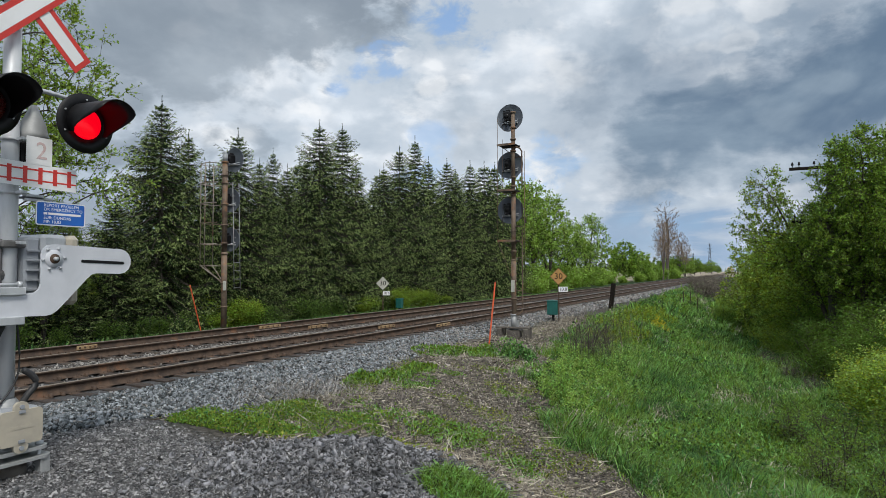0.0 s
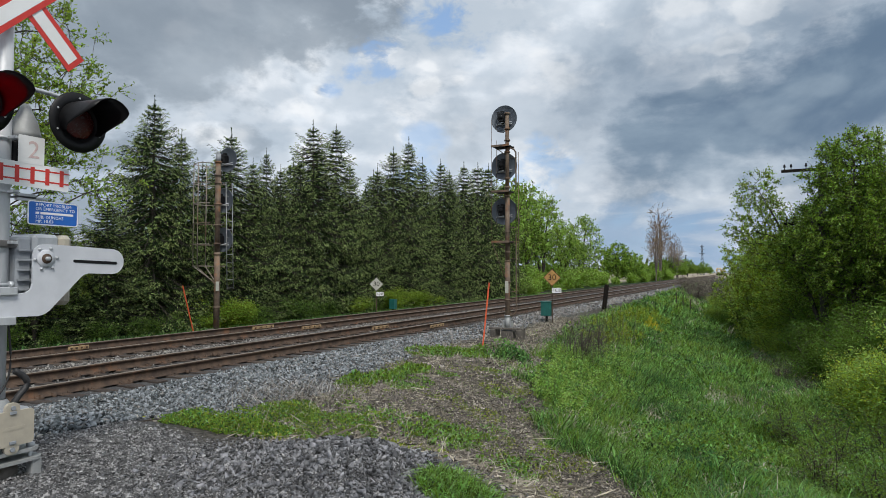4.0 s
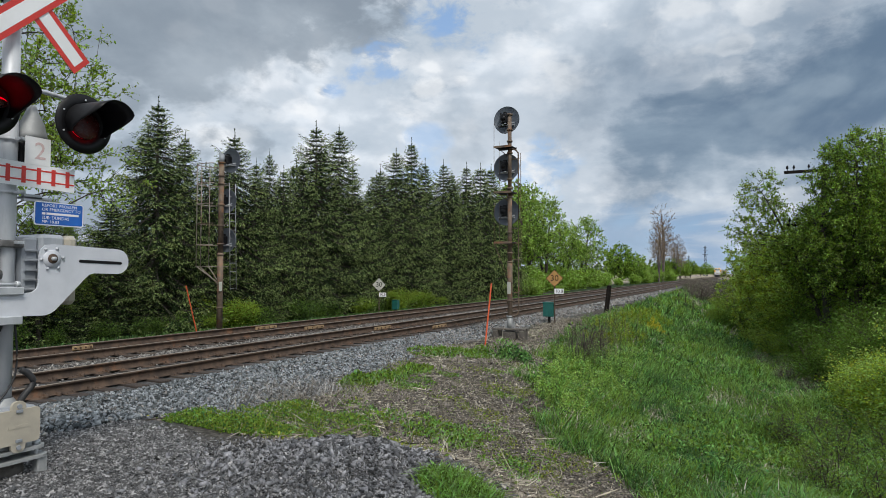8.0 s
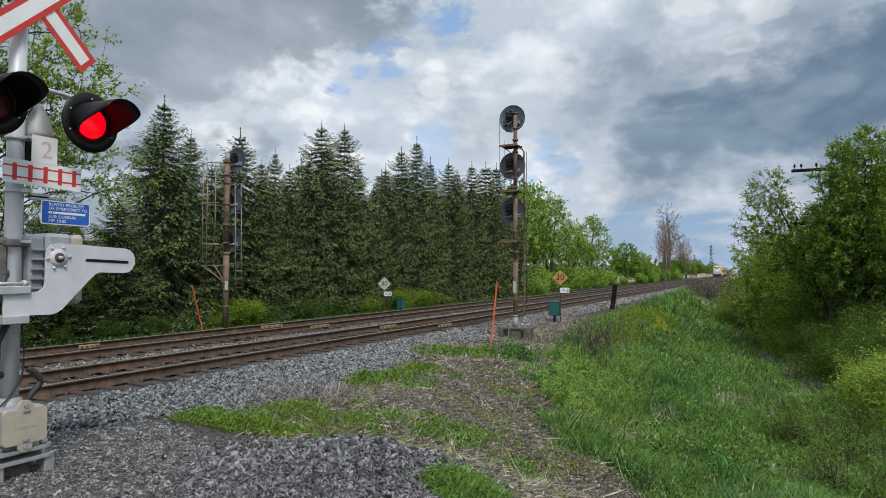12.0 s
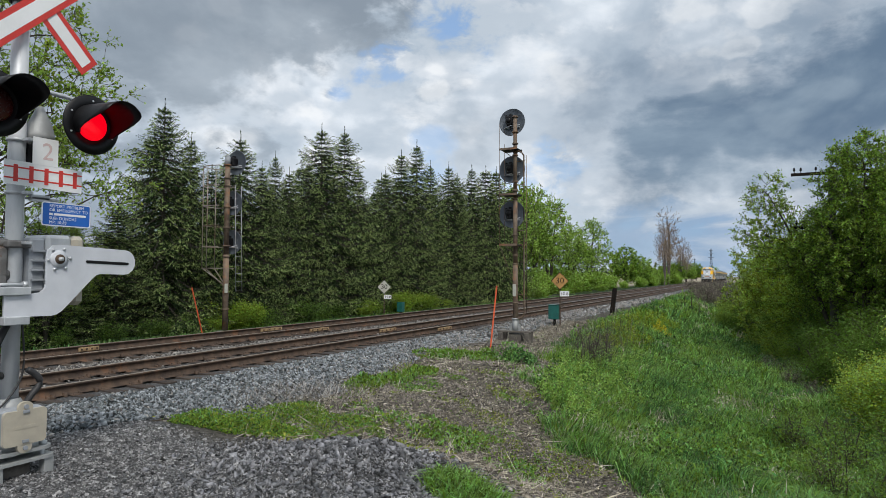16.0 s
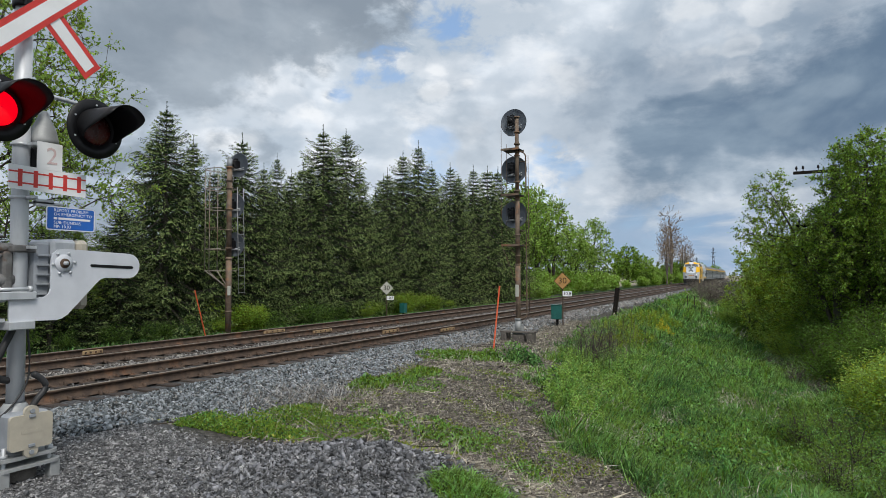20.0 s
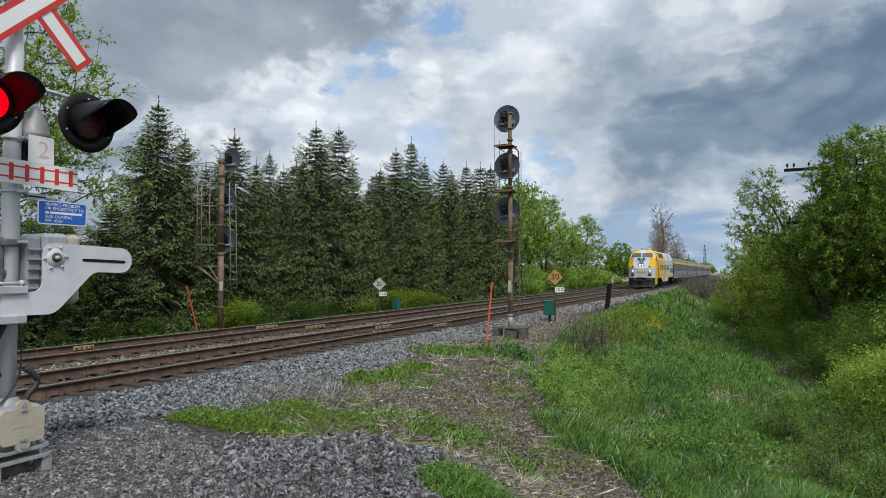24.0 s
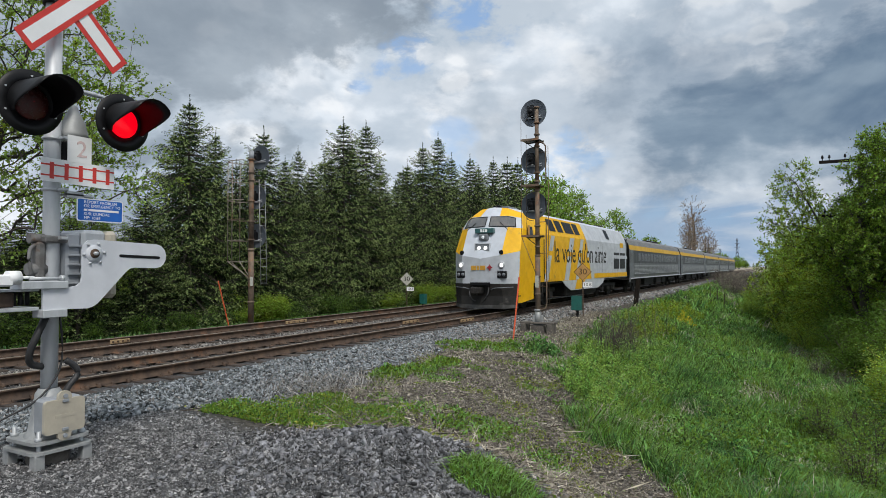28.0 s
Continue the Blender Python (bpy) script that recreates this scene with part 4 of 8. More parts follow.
def make_crossing():
    c = thing("crossing_signal", Matrix.Translation((-5.525, 3.195, 0.0)),
              "silver railway crossing signal mast with red flashers and gate", "crossing signal")
    part("mast", Shape().rod((0, 0, 0.34), (0, 0, 4.75), 0.0645, n=24), M["mastpaint"], c, "galvanised steel mast")
    part("mast_cap", Shape().rod((0, 0, 4.75), (0, 0, 4.80), 0.078, 0.06, n=24), M["galv"], c)
    # base
    base = part("base_casting", Shape().lathe([(0.074, 0.84), (0.10, 0.80), (0.13, 0.62), (0.15, 0.50), (0.18, 0.455), (0.18, 0.44), (0.075, 0.44)],
                Matrix.Identity(4), 24), M["galvdark"], c, "flared grey mast base")
    for k, (z0, z1, s) in enumerate(((0.425, 0.452, 0.235), (0.352, 0.375, 0.25))):
        out = rounded(2 * s, 2 * s, 0.07)
        part("base_plate", Shape().slab(out, z1 - z0, Matrix.Translation((0, 0, z0))), M["galvdark"], c, "thick grey base plate")
    for sx in (-1, 1):
        for sy in (-1, 1):
            part("anchor_bolt", Shape().rod((0.175 * sx, 0.175 * sy, 0.2), (0.175 * sx, 0.175 * sy, 0.53), 0.016, n=8)
                 .rod((0.175 * sx, 0.175 * sy, 0.452), (0.175 * sx, 0.175 * sy, 0.48), 0.030, n=6), M["galv"], c)
            part("foot", Shape().box(0.195 * sx - 0.04, 0.195 * sx + 0.04, 0.195 * sy - 0.04, 0.195 * sy + 0.04, 0.16, 0.355, 0.006), M["galvdark"], c)
    part("footing", Shape().rod((0, 0, 0.1), (0, 0, 0.352), 0.16, n=16), M["concrete"], c, "dark concrete footing")
    # junction box on the base
    jb = part("junction_box", Shape().box(0.06, 0.22, -0.16, 0.15, 0.49, 0.78, 0.02), M["greybox"], c, "grey junction box body")
    lid = part("box_lid", Shape().slab(rounded(0.33, 0.27, 0.03, 4, -0.01, 0.635), 0.03, Matrix.Translation((0.22, 0, 0)) @ FACE)
               .slab(rounded(0.11, 0.10, 0.045, 5, -0.01, 0.785), 0.028, Matrix.Translation((0.22, 0, 0)) @ FACE)
               .slab(rounded(0.11, 0.10, 0.045, 5, -0.01, 0.485), 0.028, Matrix.Translation((0.22, 0, 0)) @ FACE), M["beige"], jb, "beige cast box lid")
    for za, zb in ((0.795, 0.745), (0.475, 0.515)):
        part("latch", Shape().rod((0.245, -0.01, za), (0.262, -0.01, za), 0.018, n=10), M["greybox"], jb)
        part("latch_tab", Shape().box(0.25, 0.262, -0.035, 0.015, zb, zb + 0.025, 0.003), M["greybox"], jb)
    part("lid_emblem", Shape().box(0.25, 0.2525, -0.09, 0.08, 0.625, 0.65), M["beige"], jb, "raised unreadable emblem bar")
    # cables
    part("cable", Shape().tube([(0.05, -0.05, 1.46), (0.09, -0.14, 1.32), (0.06, -0.19, 1.16), (0.02, -0.16, 1.06), (0.0, -0.05, 1.02)], 0.029, 10),
         M["rubber"], c, "thick black cable loop")
    part("cable", Shape().tube([(0.06, 0.10, 1.06), (0.08, 0.17, 1.0), (0.09, 0.19, 0.93), (0.09, 0.12, 0.85), (0.08, 0.07, 0.76)], 0.026, 10),
         M["rubber"], c, "bent black conduit")
    part("cable", Shape().tube([(0.085, 0.03, 1.46), (0.088, 0.055, 1.2), (0.085, 0.04, 1.0), (0.082, -0.06, 0.84), (0.09, -0.2, 0.74), (0.02, -0.42, 0.63), (-0.1, -0.8, 0.40), (-0.1, -1.0, 0.2)], 0.008, 6),
         M["rubber"], c, "thin black wire")
    # gate mechanism
    mech = part("gate_motor_box", Shape().box(-0.22, 0.10, 0.075, 0.20, 1.62, 2.14, 0.02), M["greybox"], c, "ribbed grey gate motor housing")
    for z in (1.70, 1.78, 1.86, 1.94, 2.02):
        part("rib", Shape().box(0.10, 0.125, 0.078, 0.198, z, z + 0.018, 0.003), M["greybox"], mech)
    part("motor_cover", Shape().box(-0.25, 0.12, 0.20, 0.42, 1.60, 2.17, 0.03), M["galv"], mech, "grey motor cover")
    part("motor_cover", Shape().box(-0.24, 0.13, 0.42, 0.53, 1.57, 2.17, 0.035), M["beige"], mech, "beige end cover")
    part("clamp", Shape().rod((0, -0.18, 2.085), (0, -0.02, 2.085), 0.04, n=12).box(0.02, 0.10, -0.10, 0.09, 2.05, 2.11, 0.012), M["clampgrey"], c, "weathered grey pole clamp")
    part("clamp", Shape().rod((0, -0.19, 1.83), (0, -0.05, 1.83), 0.052, n=12).box(-0.06, 0.05, -0.14, -0.06, 1.72, 2.06, 0.02)
         .tube([(0.03, -0.17, 1.78), (0.05, -0.20, 1.88), (0.04, -0.19, 1.99), (0.02, -0.14, 2.03)], 0.016, 8), M["clampgrey"], c, "weathered grey pole clamp")
    plate = [(-0.19, 1.505), (0.18, 1.497), (0.225, 1.508), (0.27, 1.535), (0.53, 1.80), (0.565, 1.83), (0.61, 1.842), (0.84, 1.836)]
    plate += [(0.84 + 0.112 * math.sin(radians(a)), 1.948 - 0.112 * math.cos(radians(a))) for a in (25, 50, 75, 100, 125, 150, 175)]
    plate += [(0.24, 2.084), (0.18, 2.075), (0.14, 2.04), (0.128, 1.99), (0.128, 1.76), (0.115, 1.715), (0.08, 1.69), (0.02, 1.682), (-0.19, 1.676)]
    arm = part("counterweight_arm", Shape().slab(plate, 0.016, Matrix.Translation((0.215, 0, 0)) @ FACE), M["bracket"], c, "pale grey painted steel gate arm bracket")
    slot = [(0.475, 1.935), (0.87, 1.922), (0.885, 1.934), (0.87, 1.947), (0.475, 1.960), (0.462, 1.948)]
    part("slot", Shape().slab(slot, 0.003, Matrix.Translation((0.232, 0, 0)) @ FACE), M["black"], arm, "dark slot")
    hub = part("hub", Shape().lathe([(0.075, 0.0), (0.072, 0.012), (0.03, 0.014), (0.001, 0.014)], facing(0.23, 1.963, 0.231), 20), M["bracket"], arm)
    part("hub_pin", Shape().lathe([(0.042, 0.0), (0.040, 0.016), (0.001, 0.016)], facing(0.23, 1.963, 0.236), 16), M["rust"], hub)
    part("hub_nut", Shape().lathe([(0.018, 0.0), (0.018, 0.03), (0.001, 0.03)], facing(0.23, 1.963, 0.246), 6), M["galv"], hub)
    for a in range(6):
        q = (0.23 + 0.092 * math.cos(a * math.pi / 3 + 0.1), 1.963 + 0.092 * math.sin(a * math.pi / 3 + 0.1))
        part("hub_bolt", Shape().lathe([(0.013, 0.0), (0.013, 0.014), (0.001, 0.018)], facing(q[0], q[1], 0.231), 6), M["galv"], arm)
    part("arm_shelf", Shape().box(0.08, 0.26, -0.36, 0.0, 1.672, 1.735, 0.006), M["galv"], c, "grey shelf bracket")
    part("shelf_bolt", Shape().rod((0.24, -0.30, 1.755), (0.24, -0.03, 1.755), 0.014, n=8).rod((0.24, -0.06, 1.755), (0.24, -0.03, 1.755), 0.026, n=8), M["galv"], c)
    part("arm_foot", Shape().box(0.10, 0.26, -0.20, -0.005, 1.44, 1.505, 0.006), M["galv"], c)
    part("arm_channel", Shape().box(-0.05, 0.20, -1.2, -0.20, 1.50, 1.53, 0.004).box(-0.05, 0.20, -1.2, -0.20, 1.655, 1.672, 0.004), M["galv"], c)
    part("weight", Shape().box(0.0, 0.15, -0.62, -0.36, 1.535, 1.65, 0.01).box(0.0, 0.15, -1.0, -0.66, 1.535, 1.65, 0.01), M["rust"], c, "rusty counterweight block")
    part("weight_spring", Shape().rod((0.1, -0.34, 1.545), (0.1, -0.34, 1.65), 0.018, n=8).rod((0.1, -0.29, 1.545), (0.1, -0.29, 1.65), 0.018, n=8)
         .rod((0.1, -0.24, 1.545), (0.1, -0.24, 1.65), 0.018, n=8), M["black"], c)
    gate = part("gate_arm", Shape().box(0.16, 0.26, -4.2, -0.42, 1.70, 1.79, 0.012), M["white"], c, "white gate arm lowered over the road")
    for k in range(4):
        part("stripe", Shape().box(0.157, 0.263, -1.8 - 0.8 * k, -1.4 - 0.8 * k, 1.697, 1.793), M["red"], gate, "red gate stripe")
    part("arm_collar", Shape().rod((0.21, -0.45, 1.765), (0.21, -0.36, 1.765), 0.055, n=14).rod((0.21, -0.36, 1.765), (0.21, -0.25, 1.765), 0.012, n=8),
         M["white"], c, "white arm collar with pin")
    # signs
    cb = new("crossbuck")
    cb.parent = c
    cb["label"] = "white crossbuck with red borders"
    for s, x in ((1, 0.115), (-1, 0.107)):
        m = Matrix.Translation((x, 0.112, 4.09)) @ FACE @ Matrix.Rotation(radians(45 * s), 4, "Z")
        blade = part("crossbuck_blade", Shape().slab([(-0.6, -0.1), (0.6, -0.1), (0.6, 0.1), (-0.6, 0.1)], 0.003, m), M["red"], cb, "red-bordered crossbuck blade")
        me = Shape().slab([(-0.555, -0.055), (0.555, -0.055), (0.555, 0.055), (-0.555, 0.055)], 0.0015, Matrix.Translation((0.003, 0, 0)) @ m)
        blade2 = new("blade_face", me.mesh("blade_face", M["white"]))
        blade2.parent = cb
    part("sign_clamp", Shape().lathe([(0.075, -0.025), (0.088, -0.025), (0.088, 0.025), (0.075, 0.025)], Matrix.Translation((0, 0, 4.10)), 18)
         .box(0.07, 0.112, -0.05, 0.12, 4.075, 4.125, 0.004), M["black"], c, "dark clamp band")
    two = part("track_count_sign", Shape().slab(rounded(0.21, 0.228, 0.006, 2, 0.137, 2.848), 0.003, Matrix.Translation((0.16, 0, 0)) @ FACE), M["white"], c, "white plate with a faded 2")
    t = part("numeral", lettering("2", 0.20, M["digit"], "numeral", 0.001), None, two, "faded red numeral 2")
    t.matrix_basis = facing(0.155, 2.845, 0.1645)
    bd = part("tracks_sign", Shape().slab([(-0.183, 2.552), (0.455, 2.538), (0.455, 2.733), (-0.183, 2.745)], 0.003, Matrix.Translation((0.158, 0, 0)) @ FACE),
              M["white"], c, "white sign with red rail ladder symbol")
    for k in range(5):
        y = -0.095 + 0.122 * k
        part("red_bar", Shape().box(0.1612, 0.163, y - 0.017, y + 0.017, 2.575, 2.712), M["red"], bd)
    for z in (2.595, 2.683):
        part("red_rail", Shape().box(0.1612, 0.1625, -0.183, 0.455, z, z + 0.013), M["red"], bd)
    bl = part("emergency_sign", Shape().slab(rounded(0.43, 0.20, 0.02, 4, 0.368, 2.346), 0.004, Matrix.Translation((0.10, 0, 0)) @ FACE), M["white"], c, "blue emergency notice with white lettering")
    part("blue_face", Shape().slab(rounded(0.412, 0.182, 0.014, 4, 0.368, 2.346), 0.0015, Matrix.Translation((0.104, 0, 0)) @ FACE), M["blue"], bl)
    for k, (words, dy) in enumerate((("REPORT PROBLEM", 0.0), ("OR EMERGENCY TO", 0.0), (None, 0.0), ("SUB: DUNDAS", 0.0), ("MP: 10.83", 0.0))):
        z = 2.414 - 0.0345 * k
        if words:
            t = part("lettering", lettering(words, 0.036, M["white"], "lettering", 0.0006, 1.05, "LEFT"), None, bl)
            t.matrix_basis = facing(0.215, z, 0.1062)
        else:
            part("number_bar", Shape().box(0.1055, 0.1066, 0.215, 0.245, z - 0.009, z + 0.010).box(0.1055, 0.1066, 0.255, 0.54, z - 0.009, z + 0.010), M["white"], bl, "plain white bar of unreadable text")
    part("sign_bracket", Shape().box(0.0, 0.10, 0.07, 0.30, 2.458, 2.475, 0.002).box(0.06, 0.10, 0.07, 0.22, 2.44, 2.495, 0.002), M["galv"], c)
    for z in (2.50, 2.935, 2.09):
        part("pole_band", Shape().lathe([(0.074, -0.012), (0.079, -0.012), (0.079, 0.012), (0.074, 0.012)], Matrix.Translation((0, 0, z)), 20)
             .box(0.07, 0.16, 0.0, 0.05, z - 0.012, z + 0.012, 0.002), M["galv"], c)
    # bell and lamp arm
    part("bell", Shape().lathe([(0.001, 0.30), (0.03, 0.30), (0.05, 0.24), (0.095, 0.14), (0.115, 0.05), (0.125, 0.0), (0.118, 0.0), (0.10, 0.05)],
         Matrix.Translation((-0.02, 0.19, 2.96)), 22), M["galvdark"], c, "grey bell")
    part("bell_bracket", Shape().box(-0.08, 0.06, 0.06, 0.22, 2.74, 2.93, 0.015), M["black"], c)
    part("lamp_arm", Shape().tube([(0.1, -0.44, 3.30), (0.1, -0.2, 3.36), (0.1, 0.2, 3.37), (0.1, 0.44, 3.36)], 0.019, 10)
         .rod((0.1, -0.38, 3.32), (0.1, -0.38, 3.13), 0.02, n=8).rod((0.1, 0.40, 3.34), (0.1, 0.40, 3.13), 0.02, n=8)
         .rod((0.02, -0.38, 3.13), (0.16, -0.38, 3.13), 0.04, n=10).rod((0.02, 0.41, 3.13), (0.16, 0.41, 3.13), 0.04, n=10), M["galv"], c, "grey lamp cross arm")
    part("arm_junction", Shape().lathe([(0.074, -0.06), (0.10, -0.06), (0.10, 0.06), (0.074, 0.06)], Matrix.Translation((0, 0, 3.36)), 20)
         .box(0.05, 0.13, -0.06, 0.06, 3.30, 3.42, 0.01), M["galv"], c)
    part("top_fitting", Shape().lathe([(0.075, -0.05), (0.11, -0.05), (0.12, 0.0), (0.11, 0.05), (0.075, 0.05)], Matrix.Translation((0, 0, 4.36)), 18)
         .rod((0.05, -0.5, 4.43), (0.05, 0.0, 4.36), 0.03, n=8), M["black"], c, "dark fitting and cable at the mast top")
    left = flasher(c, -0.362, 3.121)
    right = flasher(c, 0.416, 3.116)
    return left, right


M["digit"] = surface("faded_red_numeral", (0.60, 0.42, 0.41), (0.68, 0.56, 0.55), 20, 0.6, bump=0)
lens_a, lens_b = make_crossing()


# ---- block signals ----
def signal_head(parent, x, y, z, sgn):
    """A searchlight head: round disc seen from behind, lamp case, brackets."""
    m = Matrix.Translation((x, y, z)) @ Matrix.Rotation(radians(-90 * sgn), 4, "X")
    d = part("signal_disc", Shape().lathe([(0.001, 0.0), (0.455, 0.0), (0.47, -0.015), (0.47, 0.010), (0.455, 0.014), (0.001, 0.014)], m, 40), M["target"], parent, "round blue-grey signal disc")
    part("lamp_case", Shape().box(x - 0.13, x + 0.10, y - 0.30 * sgn, y - 0.02 * sgn, z - 0.17, z + 0.16, 0.03)
         .lathe([(0.001, -0.34), (0.07, -0.34), (0.10, -0.28), (0.10, -0.02)], m @ Matrix.Translation((-0.02, 0, 0)), 16)
         .box(x - 0.18, x - 0.12, y - 0.2 * sgn, y - 0.05 * sgn, z - 0.05, z + 0.22, 0.01).box(x - 0.06, x + 0.05, y - 0.2 * sgn, y - 0.08 * sgn, z + 0.14, z + 0.24, 0.01), M["black"], d, "dark lamp case")
    part("bracket", Shape().box(x - 0.28, x + 0.30, y - 0.06 * sgn, y - 0.02 * sgn, z - 0.22, z - 0.18, 0.004)
         .rod((x - 0.26, y - 0.04 * sgn, z - 0.2), (x + 0.10, y - 0.34 * sgn, z - 0.2), 0.016, n=6)
         .rod((x + 0.30, y - 0.04 * sgn, z - 0.12), (x + 0.16, y - 0.34 * sgn, z - 0.24), 0.016, n=6), M["galv"], d)
    part("wire", Shape().tube([(x - 0.05, y - 0.3 * sgn, z - 0.1), (x - 0.16, y - 0.33 * sgn, z - 0.32), (x - 0.1, y - 0.35 * sgn, z - 0.50), (x + 0.12, y - 0.36 * sgn, z - 0.56)], 0.013, 6), M["rubber"], d)


def near_signal():
    s = thing("block_signal", Matrix.Translation((-7.52, 20.45, 0.0)), "tall rusty railway signal mast with three round discs", "railway signal")
    part("mast", Shape().rod((0, 0, 0.0), (0, 0, 2.2), 0.085, n=16).rod((0, 0, 2.2), (0, 0, 4.4), 0.075, n=16).rod((0, 0, 4.4), (0, 0, 7.25), 0.066, n=16), M["mast"], s, "rusty steel mast")
    for z in (0.9, 1.5, 2.2, 2.5, 3.2, 4.4, 4.7, 5.0, 5.9, 6.3, 6.7, 7.22):
        part("collar", Shape().rod((0, 0, z), (0, 0, z + 0.05), 0.10, n=14), M["mast"], s)
    part("mast_sleeve", Shape().rod((0, 0, -0.10), (0, 0, 0.42), 0.105, n=14).rod((0, 0, 0.36), (0, 0, 0.42), 0.125, n=14).box(-0.17, -0.09, -0.05, 0.05, -0.1, 0.22, 0.01).box(0.09, 0.17, -0.05, 0.05, -0.1, 0.22, 0.01), M["galvdark"], s, "grey cast mast socket")
    for z in (7.16, 5.50, 3.94):
        signal_head(s, -0.26, 0.40, z + 0.02, 1)
    for z in (6.10, 4.56, 2.86):
        pl = part("platform", Shape().box(-0.46, 0.16, -0.30, 0.22, z, z + 0.03, 0.006), M["black"], s, "small grated platform")
        part("platform_edge", Shape().box(-0.47, 0.17, -0.31, -0.29, z - 0.02, z + 0.05).box(-0.47, 0.17, 0.21, 0.23, z - 0.02, z + 0.05)
             .rod((-0.4, 0, z), (0, 0, z - 0.32), 0.014, n=6).rod((0.12, 0.0, z), (0.0, 0.0, z - 0.25), 0.014, n=6), M["mast"], pl)
    part("guard_wire", Shape().rod((-0.46, -0.28, 2.88), (-0.46, -0.28, 7.0), 0.008, n=5).rod((-0.46, 0.2, 2.88), (-0.46, 0.2, 6.4), 0.008, n=5)
         .rod((-0.46, -0.28, 2.86), (-0.02, -0.05, 1.55), 0.012, n=5), M["mast"], s)
    lad = Shape().tube([(0.02, -0.06, 6.06), (0.2, -0.1, 6.02), (0.33, -0.12, 5.9), (0.35, -0.12, 5.6), (0.35, -0.12, 3.0), (0.35, -0.12, 0.9), (0.34, -0.12, 0.55), (0.22, -0.1, 0.42), (0.05, -0.02, 0.40)], 0.024, 8)
    part("conduit", lad, M["mast"], s, "grey bent conduit pipe")
    part("conduit", Shape().rod((0.40, -0.02, 0.6), (0.40, -0.02, 5.9), 0.012, n=6), M["mast"], s)
    for z in (1.2, 2.3, 3.35, 4.9, 5.7):
        part("standoff", Shape().rod((0.0, 0.0, z), (0.37, -0.1, z), 0.014, n=6), M["mast"], s)
    part("number_plate", Shape().box(-0.06, 0.06, -0.105, -0.09, 1.15, 1.55, 0.004), M["signwhite"], s, "small blank white plate")
    part("footing", Shape().box(-0.24, 0.24, -0.16, 0.26, -0.75, -0.10, 0.03), M["concrete"], s, "old concrete footing")
    for sx in (-1, 1):
        part("footing_post", Shape().box(sx * 0.46 - 0.09, sx * 0.46 + 0.09, -0.24, 0.24, -0.8, -0.06, 0.02), M["concrete"], s, "stained concrete footing leg")
    part("footing_cap", Shape().box(-0.60, 0.58, -0.20, -0.06, -0.06, 0.0, 0.012).box(-0.56, 0.60, 0.04, 0.18, -0.06, -0.005, 0.012), M["concrete"], s, "pair of weathered beams over the footing")


def far_signal():
    s = thing("block_signal", Matrix.Translation((-18.3, 18.1, 0.0)), "rusty railway signal mast with a caged ladder platform", "railway signal")
    part("mast", Shape().rod((0, 0, -0.35), (0, 0, 2.6), 0.11, n=16).rod((0, 0, 2.6), (0, 0, 6.05), 0.10, n=16), M["mast"], s, "rusty steel mast")
    for z in (0.5, 1.4, 2.5, 2.9, 3.6, 4.4, 5.2, 5.5, 6.0):
        part("collar", Shape().rod((0, 0, z), (0, 0, z + 0.06), 0.135, n=14), M["mast"], s)
    part("number_plate", Shape().box(0.10, 0.13, -0.16, -0.02, 1.15, 1.5, 0.004), M["signwhite"], s, "small blank white plate")
    signal_head(s, 0.05, 0.42, 6.18, 1)
    signal_head(s, -0.12, 0.42, 4.62, 1)
    signal_head(s, -0.12, 0.42, 3.10, 1)
    part("finial", Shape().rod((0, 0, 6.05), (0, 0, 6.35), 0.10, n=12).rod((0, 0, 6.35), (0, 0, 6.42), 0.09, 0.03, n=12), M["greybox"], s, "pale mast head")
    cage = new("cage")
    cage.parent = s
    cage["label"] = "rust-stained steel safety cage"
    for x, y in ((-0.92, -0.32), (-0.92, 0.30), (-0.5, -0.5), (-0.5, 0.42)):
        part("cage_post", Shape().rod((x, y, 2.1 if x < -0.6 else 2.05), (x, y, 6.0), 0.017, n=6), M["cage"], cage)
    for z in (2.08, 2.9, 3.70, 4.45, 5.22, 5.97):
        part("cage_hoop", Shape().tube([(0.02, -0.42, z), (-0.5, -0.5, z), (-0.92, -0.32, z), (-0.92, 0.30, z), (-0.5, 0.42, z), (0.02, 0.36, z)], 0.019, 6),
             M["cage"] if z != 3.70 else M["mast"], cage)
    part("cage_stay", Shape().rod((-0.92, -0.3, 2.08), (0, 0, 1.4), 0.020, n=6).rod((-0.5, -0.5, 2.05), (0, 0, 1.35), 0.020, n=6)
         .rod((-0.92, 0.3, 2.08), (0, 0, 1.4), 0.020, n=6), M["cage"], cage)
    lad = new("ladder")
    lad.parent = s
    lad["label"] = "narrow grey steel ladder"
    for y in (0.30, 0.62):
        part("ladder_rail", Shape().rod((0.22, y, 1.2), (0.10, y, 5.3), 0.014, n=6), M["galvdark"], lad)
    for k in range(13):
        z = 1.25 + 0.32 * k
        part("rung", Shape().rod((0.22 - 0.029 * (z - 1.2), 0.30, z), (0.22 - 0.029 * (z - 1.2), 0.62, z), 0.010, n=5), M["galvdark"], lad)
    part("footing", Shape().box(-0.3, 0.3, -0.3, 0.3, -0.8, -0.28, 0.03), M["concrete"], s)


near_signal()
far_signal()


